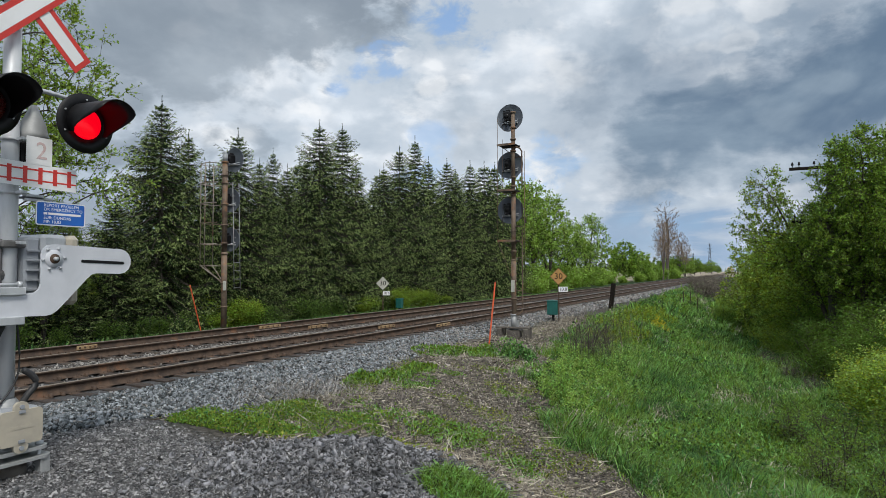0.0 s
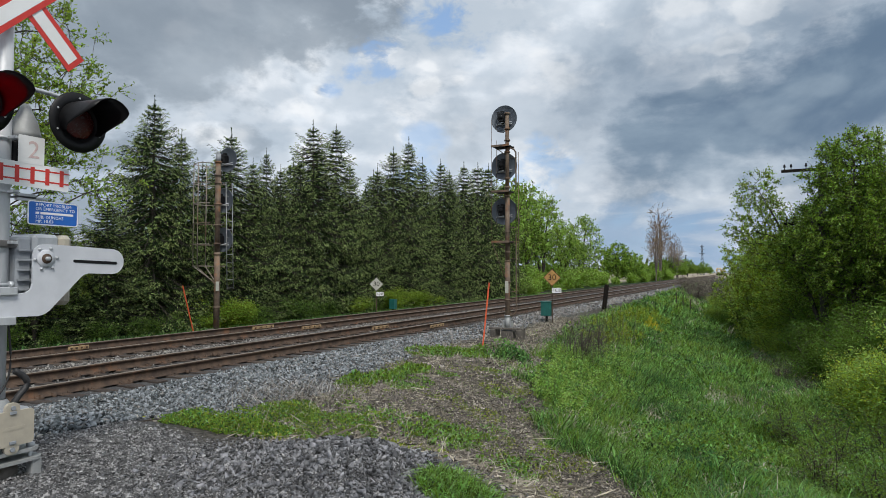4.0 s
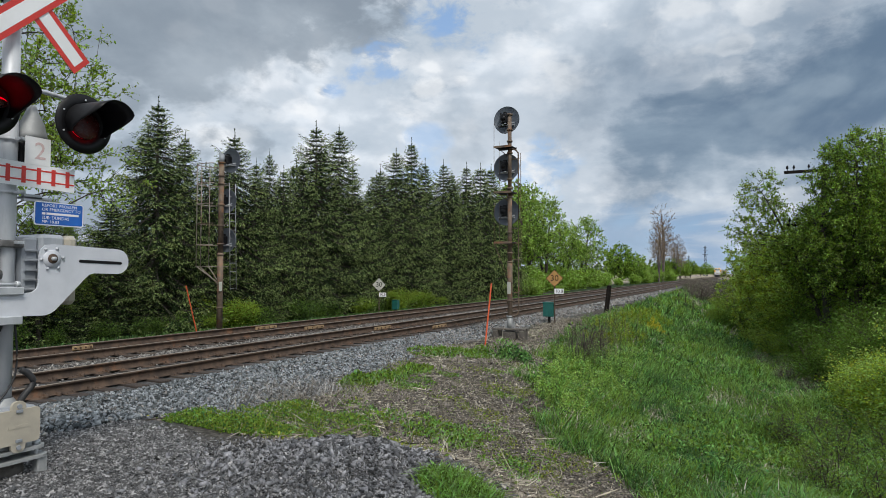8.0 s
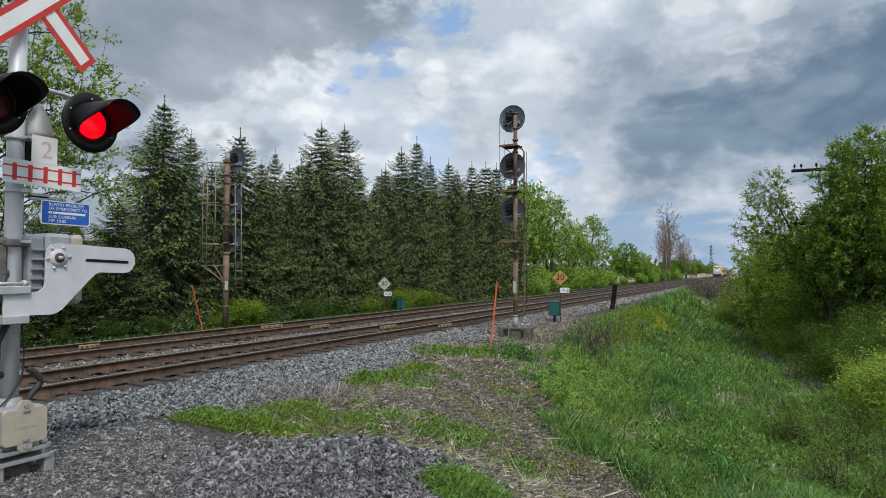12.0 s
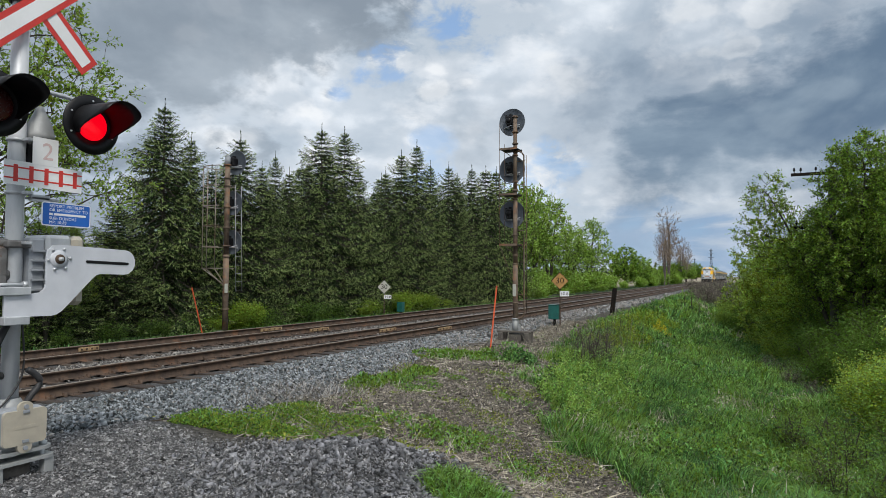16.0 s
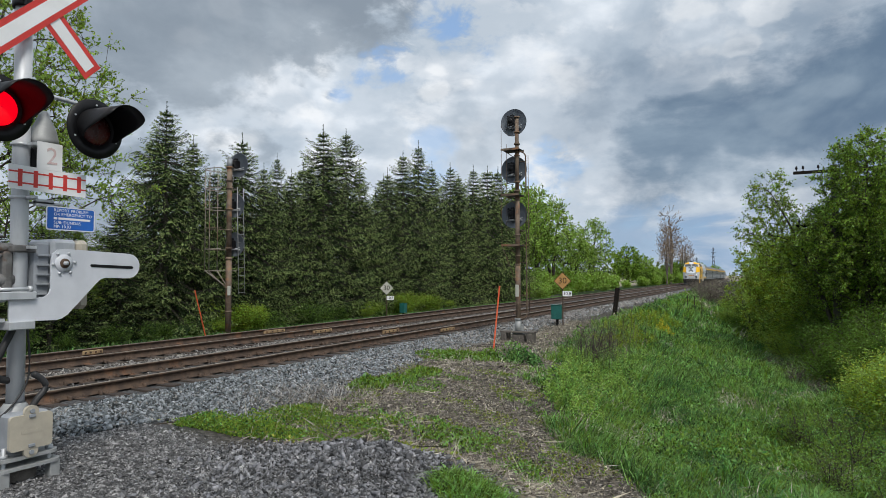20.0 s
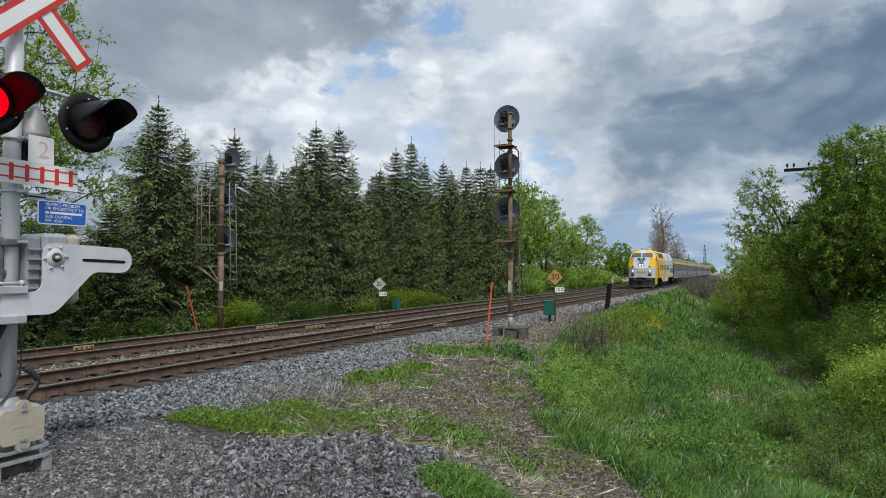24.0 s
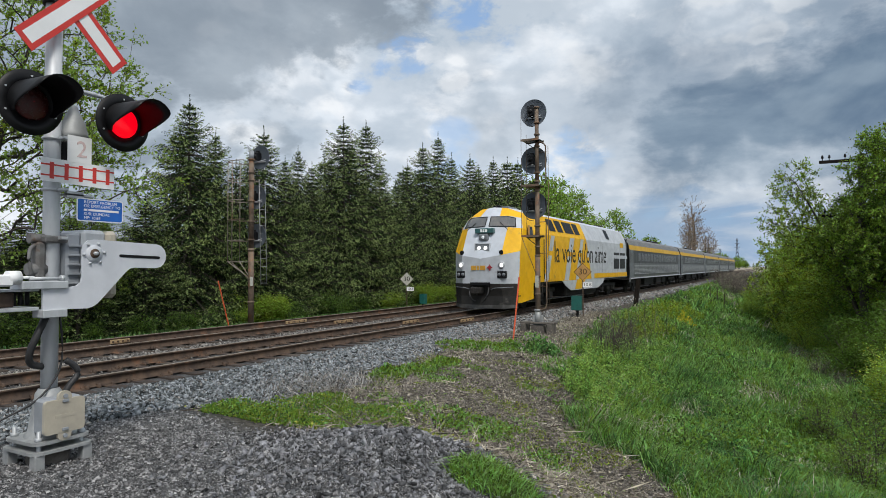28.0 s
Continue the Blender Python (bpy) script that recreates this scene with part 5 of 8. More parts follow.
# ---- trackside signs, posts, boxes ----
def speed_sign(x, y, zc, face, label, plate_dx, plate_z, turn):
    s = thing("speed_sign", Matrix.Translation((x, y, 0)) @ Matrix.Rotation(radians(turn), 4, "Z"), label, "speed sign")
    m = Matrix.Translation((0, -0.03, zc)) @ Matrix.Rotation(radians(90), 4, "X")
    part("board", Shape().slab([(0.39, 0), (0, 0.39), (-0.39, 0), (0, -0.39)], 0.006, m), face, s)
    t = part("numeral", lettering("30", 0.37, M["black"], "numeral", 0.001), None, s, "black numeral 30")
    t.matrix_basis = Matrix.Translation((0, -0.0385, zc)) @ Matrix.Rotation(radians(90), 4, "X")
    part("post", Shape().box(-0.025, 0.025, -0.022, 0.02, float(land(x, y)) - 0.2, zc + 0.3, 0.004), M["rust"], s)
    edge = Shape()
    for a, b in (((0.375, 0), (0, 0.375)), ((0, 0.375), (-0.375, 0)), ((-0.375, 0), (0, -0.375)), ((0, -0.375), (0.375, 0))):
        edge.rod((a[0], -0.038, zc + a[1]), (b[0], -0.038, zc + b[1]), 0.009, n=4)
    part("board_edge", edge, M["black"], s, "thin dark border")
    pl = part("mile_plate", Shape().box(plate_dx - 0.20, plate_dx + 0.20, -0.045, -0.039, plate_z - 0.11, plate_z + 0.11), M["white"], s, "white milepost plate")
    t = part("numeral", lettering("10.8", 0.20, M["black"], "numeral", 0.001), None, pl, "black numeral 10.8")
    t.matrix_basis = Matrix.Translation((plate_dx, -0.0465, plate_z)) @ Matrix.Rotation(radians(90), 4, "X")


speed_sign(-8.0, 27.4, 1.62, M["signyellow"], "faded yellow diamond speed sign on a steel post", 0.20, 1.06, 10)
speed_sign(-18.6, 29.95, 1.2, M["signwhite"], "faded white diamond speed sign beside the far track", 0.20, 0.66, 22)


def lubricator(x, y, z0, w, d, h, label):
    b = thing("equipment_box", Matrix.Translation((x, y, 0)), label, "metal box")
    part("body", Shape().box(-w / 2, w / 2, -d / 2, d / 2, z0, z0 + h, 0.015), M["teal"], b)
    part("lid", Shape().box(-w / 2 - 0.015, w / 2 + 0.015, -d / 2 - 0.015, d / 2 + 0.015, z0 + h, z0 + h + 0.03, 0.008), M["teal"], b)
    part("stand", Shape().box(-0.05, 0.05, -0.05, 0.05, float(land(x, y)) - 0.1, z0), M["under"], b)


lubricator(-8.28, 27.5, -0.06, 0.46, 0.36, 0.60, "teal green metal equipment box beside the track")
lubricator(-18.4, 31.4, -0.22, 0.34, 0.30, 0.52, "small teal metal box by the far track")

post = thing("leaning_post", Matrix.Translation((-7.62, 36.2, float(land(-7.6, 36.2)) - 0.1)) @ Matrix.Rotation(radians(7), 4, "Y"), "charred black timber post leaning beside the track", "post")
part("timber", Shape().box(-0.115, 0.115, -0.10, 0.10, -0.2, 1.60, 0.015), M["wood"], post)
part("post_top", Shape().box(-0.10, 0.11, -0.09, 0.09, 1.60, 1.63, 0.01), M["wood"], post)


def marker(base, top, label):
    base, top = Vector(base), Vector(top)
    mk = thing("marker_post", Matrix.Translation(base), label, "marker post")
    part("stake", Shape().box(-0.022, 0.022, -0.012, 0.012, -0.1, (top - base).length, 0.004,
                              m=(top - base).to_track_quat("Z", "Y").to_matrix().to_4x4()), M["orange"], mk)
    part("cap", Shape().rod(top - base, (top - base) * 1.015, 0.024, n=8), M["orange"], mk)


marker((-7.42, 18.0, -0.36), (-7.36, 18.36, 1.50), "thin orange plastic marker stake in dry grass")
marker((-17.6, 16.4, -0.35), (-17.65, 15.92, 1.36), "leaning orange marker stake beside the far track")

for k, (x, y, a, w) in enumerate(((-8.05, 18.6, 12, 0.7), (-7.9, 18.25, -8, 0.55))):
    pk = thing("loose_plank", Matrix.Translation((x, y, float(land(x, y)) + 0.03)) @ Matrix.Rotation(radians(a), 4, "Z"), "grey weathered plank lying on the ballast", "plank")
    part("board", Shape().box(-w, w, -0.07, 0.07, 0, 0.035, 0.006), M["concrete"], pk)


def utility_pole():
    x, y = 2.5, 30.2
    p = thing("utility_pole", Matrix.Translation((x, y, 0)), "grey wooden utility pole with two crossarms among trees", "utility pole")
    part("pole", Shape().rod((0, 0, float(land(x, y)) - 0.3), (0, 0, 6.3), 0.17, 0.13, n=14), M["polewood"], p)
    for z, half in ((6.05, 1.45), (3.85, 1.4)):
        arm = part("crossarm", Shape().box(-half, half, -0.19, -0.08, z - 0.06, z + 0.06, 0.01), M["wood"], p, "dark timber crossarm")
        for ix in (-half + 0.12, -half + 0.36, -half + 0.90, half - 0.90, half - 0.36, half - 0.12):
            part("insulator", Shape().lathe([(0.015, 0.0), (0.015, 0.08), (0.045, 0.09), (0.05, 0.14), (0.03, 0.17), (0.04, 0.19), (0.02, 0.22), (0.001, 0.225)],
                 Matrix.Translation((ix, -0.135, z + 0.06)), 8), M["black"], arm)


utility_pole()


# ---- the train ----
# local axes: x across, y backwards from the nose, z up from the rail heads
def wheelset(parent, y, r=0.50):
    ax = new("wheelset")
    ax.parent = parent
    ax["label"] = "steel wheels on an axle"
    ax.matrix_basis = Matrix.Translation((0, y, r))
    for s in (-1, 1):
        m = Matrix.Translation((s * 0.75, 0, 0)) @ Matrix.Rotation(radians(90 * s), 4, "Y")
        part("wheel", Shape().lathe([(0.001, 0.075), (0.12, 0.075), (0.14, 0.04), (r - 0.10, 0.03), (r - 0.06, 0.065), (r, 0.065), (r, -0.04), (r + 0.025, -0.05), (r + 0.025, -0.07), (r - 0.08, -0.07), (0.1, -0.03)], m, 24),
             M["under"], ax, "dark steel wheel with a bright tread")
    part("axle", Shape().rod((-0.75, 0, 0), (0.75, 0, 0), 0.09, n=12), M["under"], ax)
    return ax


def bogie(parent, y, base, label="grimy bogie frame", r=0.50):
    b = part("bogie_frame", Shape().box(0.93, 1.12, y - base / 2 - 0.75, y + base / 2 + 0.75, 0.62, 0.84, 0.03).box(-1.12, -0.93, y - base / 2 - 0.75, y + base / 2 + 0.75, 0.62, 0.84, 0.03)
             .box(-1.0, 1.0, y - 0.3, y + 0.3, 0.55, 0.85, 0.03)
             .box(0.95, 1.15, y - 0.35, y + 0.35, 0.40, 0.64, 0.04).box(-1.15, -0.95, y - 0.35, y + 0.35, 0.40, 0.64, 0.04), M["under"], parent, label)
    for s in (-1, 1):
        for k in (-1, 1):
            yy = y + k * base / 2
            part("axle_box", Shape().box(s * 1.05 - 0.10, s * 1.05 + 0.10, yy - 0.17, yy + 0.17, 0.34, 0.66, 0.03), M["under"], b)
            for d in (-0.38, 0.38):
                part("spring", Shape().rod((s * 1.05, yy + d, 0.42), (s * 1.05, yy + d, 0.64), 0.09, n=8), M["under"], b)
    return [wheelset(parent, y + k * base / 2, r) for k in (-1, 1)]


def slice_ring(y):
    """Half cross-section of the locomotive body, sill to roof centre."""
    return [(1.50, y, 1.12), (1.52, y, 2.42), (1.50, y, 3.22), (1.36, y, 3.55), (1.12, y, 4.08), (0.62, y, 4.27), (0.0, y, 4.31)]


def make_locomotive():
    L = thing("locomotive", Matrix.Identity(4), "yellow and grey passenger diesel locomotive with lit headlights", "locomotive")
    y1, y2 = 2.25, 20.75
    A = [(0.0, 0.02, 1.12), (0.85, 0.06, 1.12), (1.46, 0.62, 1.12)]
    B = [(0.0, -0.02, 2.12), (0.90, 0.08, 2.26), (1.50, 0.70, 2.42)]
    C = [(0.0, 0.66, 3.40), (0.92, 0.76, 3.40), (1.42, 1.20, 3.36)]
    D = [(0.0, 0.98, 3.90), (0.86, 1.08, 3.88), (1.26, 1.46, 3.80)]
    E = [(0.0, 1.50, 4.30), (0.62, 1.58, 4.24), (1.10, 1.85, 4.06)]
    S = slice_ring(y1)
    mir = lambda q: (-q[0], q[1], q[2])

    def strip(name, rows, mat, label="", flip=False, cols=None):
        for sgn in (1, -1):
            sh = Shape()
            for a, b in zip(rows[:-1], rows[1:]):
                for k in range(len(a) - 1):
                    if cols and k not in cols:
                        continue
                    q = [a[k], a[k + 1], b[k + 1], b[k]]
                    if sgn < 0:
                        q = [mir(p) for p in reversed(q)]
                    sh.add(q, [(0, 1, 2, 3)])
            part(name, sh, mat, L, label)

    strip("nose_panel", [A, B], M["silver"], "grey lower nose")
    strip("nose_panel", [B, C], M["pale"], "pale grey upper nose", cols=[0])
    strip("nose_panel", [B, C], M["yellow"], "yellow nose corner", cols=[1])
    strip("windshield_frame", [C, D], M["pale"], "pale windshield surround")
    brow_lo, brow_hi = [D[0], (0.46, 1.033, 3.89), D[1], D[2]], [E[0], (0.34, 1.544, 4.267), E[1], E[2]]
    strip("brow", [brow_lo, brow_hi], M["pale"], "pale roof brow", cols=[0])
    strip("brow", [brow_lo, brow_hi], M["yellow"], "yellow roof brow", cols=[1, 2])
    # panes on the front
    for s in (-1, 1):
        def on(u, v):
            a = Vector(C[0]).lerp(Vector(C[1]), min(u, 1.0)) if u <= 1 else Vector(C[1]).lerp(Vector(C[2]), u - 1)
            b = Vector(D[0]).lerp(Vector(D[1]), min(u, 1.0)) if u <= 1 else Vector(D[1]).lerp(Vector(D[2]), u - 1)
            p = a.lerp(b, v) + Vector((0, -0.016, 0.012))
            return (s * p.x, p.y, p.z)
        q = [on(0.10, 0.08), on(1.0, 0.05), on(1.55, 0.05), on(1.55, 0.86), on(1.0, 0.90), on(0.10, 0.90)]
        part("windshield", Shape().add(q, [(0, 1, 4, 5), (1, 2, 3, 4)]), M["windshield"], L, "tinted windshield pane")
        rim = Shape()
        loop = [Vector(p) + Vector((0, -0.004, 0.003)) for p in q]
        for i in range(6):
            rim.rod(loop[i], loop[(i + 1) % 6], 0.016, n=5)
        part("windshield_rim", rim, M["black"], L)
        part("wiper", Shape().rod((s * 0.95, 0.70, 3.30), (s * 0.55, 0.80, 3.62), 0.012, n=5), M["black"], L)
        part("horn_lamp", Shape().lathe([(0.09, 0.0), (0.09, 0.05), (0.06, 0.055), (0.001, 0.04)], Matrix.Translation((s * 0.90, 0.12, 2.37)) @ Matrix.Rotation(radians(90), 4, "X"), 14), M["black"], L, "dark round lamp")
        part("ditch_light", Shape().lathe([(0.085, 0.0), (0.08, 0.03), (0.001, 0.045)], Matrix.Translation((s * 0.93, 0.07, 1.86)) @ Matrix.Rotation(radians(90), 4, "X"), 16), M["headlight"], L, "lit white ditch light")
        part("ditch_rim", Shape().lathe([(0.085, 0.0), (0.145, 0.0), (0.145, 0.04), (0.085, 0.035)], Matrix.Translation((s * 0.93, 0.07, 1.86)) @ Matrix.Rotation(radians(90), 4, "X"), 16), M["galv"], L)
        part("marker_housing", Shape().box(s * 0.93 - 0.19, s * 0.93 + 0.19, 0.03, 0.2, 1.34, 1.62, 0.02), M["black"], L, "black marker light housing")
        for k in (-0.1, 0.1):
            part("marker_light", Shape().lathe([(0.075, 0.0), (0.07, 0.02), (0.001, 0.03)], Matrix.Translation((s * 0.93 + k, 0.028, 1.48)) @ Matrix.Rotation(radians(90), 4, "X"), 12), M["midgrey"], L)
    tilt = Matrix.Translation((0, 0.205, 2.55)) @ Matrix.Rotation(radians(-10), 4, "X")
    panel = part("headlight_panel", Shape().box(-0.33, 0.33, -0.02, 0.15, -0.17, 0.17, 0.01, m=tilt), M["midgrey"], L, "grey twin headlight panel")
    part("panel_rim", Shape().box(-0.36, 0.36, -0.035, 0.12, 0.165, 0.20, m=tilt).box(-0.36, 0.36, -0.035, 0.12, -0.20, -0.165, m=tilt).box(-0.36, -0.325, -0.034, 0.12, -0.165, 0.165, m=tilt).box(0.325, 0.36, -0.034, 0.12, -0.165, 0.165, m=tilt), M["silver"], panel, "pale raised rim")
    for x in (-0.15, 0.15):
        part("headlight", Shape().lathe([(0.085, 0.0), (0.08, 0.02), (0.001, 0.035)], Matrix.Translation((x, 0.20, 2.55)) @ Matrix.Rotation(radians(76), 4, "X"), 16), M["headlight"], L, "lit round headlight")
    part("top_light_case", Shape().box(-0.20, 0.20, 0.28, 0.6, 2.86, 3.12, 0.04), M["midgrey"], L)
    part("headlight", Shape().lathe([(0.07, 0.0), (0.065, 0.02), (0.001, 0.03)], Matrix.Translation((0, 0.275, 2.99)) @ Matrix.Rotation(radians(85), 4, "X"), 14), M["lens_clear"], L, "dim upper lamp")
    plate = part("number_board", Shape().box(-0.42, 0.42, 0.36, 0.6, 3.16, 3.36, 0.02), M["plate_green"], L, "dark green number board")
    part("digit_bar", Shape().box(-0.16, -0.06, 0.352, 0.36, 3.20, 3.32).box(-0.03, 0.03, 0.352, 0.36, 3.20, 3.32).box(0.06, 0.16, 0.352, 0.36, 3.20, 3.32), M["white"], plate, "plain white number bars")
    part("logo", Shape().box(-0.42, -0.20, -0.012, 0.03, 1.66, 1.84).box(-0.16, -0.06, -0.012, 0.03, 1.66, 1.84).box(-0.02, 0.22, -0.012, 0.03, 1.66, 1.84), M["logo"], L, "plain orange emblem shapes")
    part("leaf_emblem", Shape().slab([(0, -0.13), (0.05, -0.04), (0.13, 0.0), (0.06, 0.05), (0, 0.13), (-0.06, 0.05), (-0.13, 0.0), (-0.05, -0.04)], 0.02,
         Matrix.Translation((0.42, 0.012, 1.76)) @ Matrix.Rotation(radians(90), 4, "X")), M["emblem_red"], L, "small red emblem")
    # pilot, coupler, steps
    P0 = [(0.0, 0.05, 0.14), (0.95, 0.12, 0.14), (1.42, 0.60, 0.16)]
    P1 = [(0.0, 0.02, 1.12), (0.85, 0.06, 1.12), (1.46, 0.62, 1.12)]
    strip("pilot", [P0, [(0.0, 0.10, 0.62), (0.95, 0.16, 0.62), (1.44, 0.62, 0.62)]], M["pilot"], "grimy snow pilot")
    strip("pilot_lip", [[(q[0] * 1.004, q[1] - 0.008, q[2] - 0.01) for q in P0], [(q[0] * 1.006, q[1] - 0.004, q[2] + 0.13) for q in P0]], M["pilot_edge"], "grey lower edge, paler than the pilot")
    strip("coupler_recess", [[(0.0, 0.10, 0.62), (0.95, 0.16, 0.62), (1.44, 0.62, 0.62)], P1], M["under"], "dark coupler bay")
    part("coupler", Shape().box(-0.14, 0.14, -0.42, 0.3, 0.72, 0.98, 0.04).box(-0.2, 0.12, -0.62, -0.38, 0.70, 1.0, 0.05), M["under"], L, "dark steel coupler")
    part("anticlimber", Shape().box(-0.42, 0.42, -0.16, 0.1, 1.04, 1.17, 0.02), M["black"], L)
    for s in (-1, 1):
        part("hose", Shape().tube([(s * 0.35, 0.0, 1.0), (s * 0.42, -0.18, 0.75), (s * 0.30, -0.22, 0.50), (s * 0.18, -0.1, 0.42)], 0.03, 6), M["rubber"], L)
        part("handrail", Shape().tube([(s * 0.45, 0.05, 0.88), (s * 0.7, -0.05, 0.95), (s * 1.1, 0.1, 0.97), (s * 1.3, 0.4, 0.98)], 0.018, 6), M["midgrey"], L)
        for z in (0.30, 0.60):
            part("corner_step", Shape().box(s * 1.25 - 0.2, s * 1.25 + 0.2, 0.5, 0.85, z, z + 0.04), M["under"], L)
    # cab side, between the nose and the hood
    for s in (-1, 1):
        f = lambda q: (s * q[0], q[1], q[2])
        colA, colS = [A[2], B[2], C[2], D[2], E[2]], [S[0], S[1], S[2], S[3], S[4]]
        sh = Shape()
        for k in range(4):
            q = [f(colA[k]), f(colS[k]), f(colS[k + 1]), f(colA[k + 1])]
            sh.add(q if s > 0 else q[::-1], [(0, 1, 2, 3)])
        q = [f((1.42, 0.60, 0.30)), f((1.50, 2.25, 0.45)), f((1.50, 2.25, 1.12)), f((1.46, 0.62, 1.12))]
        sh.add(q if s > 0 else q[::-1], [(0, 1, 2, 3)])
        part("cab_side", sh, M["yellow"], L, "yellow cab side")
        part("cab_window", Shape().add([f((1.512, 1.55, 3.0)), f((1.532, 2.2, 3.0)), f((1.47, 2.2, 3.48)), f((1.44, 1.72, 3.46))], [(0, 1, 2, 3) if s > 0 else (3, 2, 1, 0)]), M["darkglass"], L, "dark cab side window")
        # body side
        def panel(name, ya, yb, mat, label, rows=((0, 1), (1, 2), (2, 3), (3, 4)), out=0.0):
            a, b = slice_ring(ya), slice_ring(yb)
            sh = Shape()
            for i, j in rows:
                q = [f(a[i]), f(b[i]), f(b[j]), f(a[j])]
                q = [(p[0] + s * out, p[1], p[2]) for p in q]
                sh.add(q if s > 0 else q[::-1], [(0, 1, 2, 3)])
            return part(name, sh, mat, L, label)
        panel("body_side", y1, 10.6, M["yellow"], "yellow body side")
        panel("body_side", 10.6, y2, M["silver"], "silver grey body side")
        # slanted grey stripes over the yellow
        def stripe(name, pts, mat, label="", out=0.006):
            # pts in (y, z) on the flat side
            sh = Shape()
            q = [(s * (1.512 + out), y, z) for y, z in pts]
            n = len(q)
            sh.add(q if s > 0 else q[::-1], [tuple(range(n))])
            return part(name, sh, mat, L, label)
        for k, (ya, w, mat) in enumerate(((3.6, 0.55, "silver"), (6.6, 0.75, "silver"), (8.5, 0.55, "silver"))):
            stripe("grey_stripe", [(ya, 1.14), (ya + w, 1.14), (ya + w + 1.0, 3.2), (ya + 1.0, 3.2)], M[mat], "slanted silver stripe")
        stripe("yellow_wedge", [(10.6, 1.14), (11.6, 1.14), (10.6, 3.2)], M["yellow"])
        # lower band and skirt
        stripe("yellow_band", [(12.2, 1.16), (20.7, 1.16), (20.7, 1.42), (12.2, 1.42)], M["yellow"], "yellow lower band", 0.008)
        sk = Shape()
        sk.slab([(6.9, 0.86), (7.8, 0.62), (13.0, 0.62), (14.2, 0.86), (14.6, 1.14), (6.3, 1.14)] if s > 0 else [(6.3, 1.14), (14.6, 1.14), (14.2, 0.86), (13.0, 0.62), (7.8, 0.62), (6.9, 0.86)],
                0.03, Matrix(((0, 0, s, s * 1.47), (1, 0, 0, 0), (0, 1, 0, 0), (0, 0, 0, 1))))
        part("tank_skirt", sk, M["silver"], L, "silver side skirt with yellow stripe")
        stripe("skirt_stripe", [(8.4, 0.66), (9.6, 0.66), (10.4, 1.13), (8.8, 1.13)], M["yellow"], "", -0.004)
        part("tank", Shape().box(s * 0.4 - 0.9 * (s < 0) , s * 0.4 + 0.9 * (s > 0), 7.4, 13.4, 0.34, 1.1, 0.08), M["under"], L, "dark fuel tank")
        # louvres on the slanted roof edge
        def louvre(ya, yb, parent):
            a, b = slice_ring(ya), slice_ring(yb)
            lv = lambda p, q, t: (p[0] + (q[0] - p[0]) * t, p[1] + (q[1] - p[1]) * t, p[2] + (q[2] - p[2]) * t)
            q = [f(lv(a[3], a[4], -0.25)), f(lv(b[3], b[4], -0.25)), f(lv(b[3], b[4], 0.80)), f(lv(a[3], a[4], 0.80))]
            q = [(p[0] + s * 0.012, p[1], p[2] + 0.008) for p in q]
            fr = part("louvre", Shape().add(q if s > 0 else q[::-1], [(0, 1, 2, 3)]), M["black"], parent, "black louvred vent")
            sl = Shape()
            for k in range(4):
                t = 0.02 + 0.2 * k
                sl.rod(f(lv(a[3], a[4], t)), f(lv(b[3], b[4], t)), 0.012, n=4)
            part("slat", sl, M["under"], fr)
        for ya, yb in ((4.7, 5.6), (5.9, 6.8), (7.1, 8.6), (8.8, 9.7), (15.4, 16.2)):
            louvre(ya, yb, L)
        stripe("side_grille", [(16.9, 1.66), (18.4, 1.66), (18.4, 2.66), (16.9, 2.66)], M["black"], "black side grille")
        stripe("side_grille", [(18.6, 1.66), (20.1, 1.66), (20.1, 2.66), (18.6, 2.66)], M["black"], "black side grille")
        stripe("rear_mark", [(18.7, 3.0), (19.6, 3.0), (19.6, 3.3), (18.7, 3.3)], M["yellow"], "small yellow panel")
        # black strip paints the shade of the recessed rear end
        stripe("end_trim", [(20.42, 1.15), (20.74, 1.15), (20.74, 3.62), (20.42, 3.62)], M["black"], "black strip for the shaded, recessed rear end")
        stripe("door_line", [(14.0, 1.45), (14.05, 1.45), (14.05, 3.1), (14.0, 3.1)], M["midgrey"])
        stripe("door_line", [(2.9, 1.3), (2.96, 1.3), (2.96, 3.15), (2.9, 3.15)], M["midgrey"])
        for yy in (2.6, 3.5):
            part("grab_rail", Shape().rod((s * 1.56, yy, 1.25), (s * 1.56, yy, 3.0), 0.018, n=6), M["black"], L)
        part("cab_step", Shape().box(s * 1.3 - 0.18, s * 1.3 + 0.18, 2.7, 3.5, 0.32, 0.36).box(s * 1.3 - 0.18, s * 1.3 + 0.18, 2.7, 3.5, 0.62, 0.66).box(s * 1.3 - 0.18, s * 1.3 + 0.18, 2.7, 3.5, 0.92, 0.96)
             .rod((s * 1.46, 2.7, 0.3), (s * 1.46, 2.7, 1.12), 0.02, n=6).rod((s * 1.46, 3.5, 0.3), (s * 1.46, 3.5, 1.12), 0.02, n=6), M["under"], L)
        words = part("slogan", lettering("la voie qu'on aime", 1.42, M["black"], "slogan", 0.002, 0.98, "LEFT", 0.98), None, L, "black slogan lettering")
        if s > 0:
            words.matrix_basis = Matrix.Translation((1.524, 5.0, 2.42)) @ FACE
        else:
            words.matrix_basis = Matrix.Translation((-1.524, 16.0, 2.42)) @ Matrix(((0, 0, -1, 0), (-1, 0, 0, 0), (0, 1, 0, 0), (0, 0, 0, 1)))
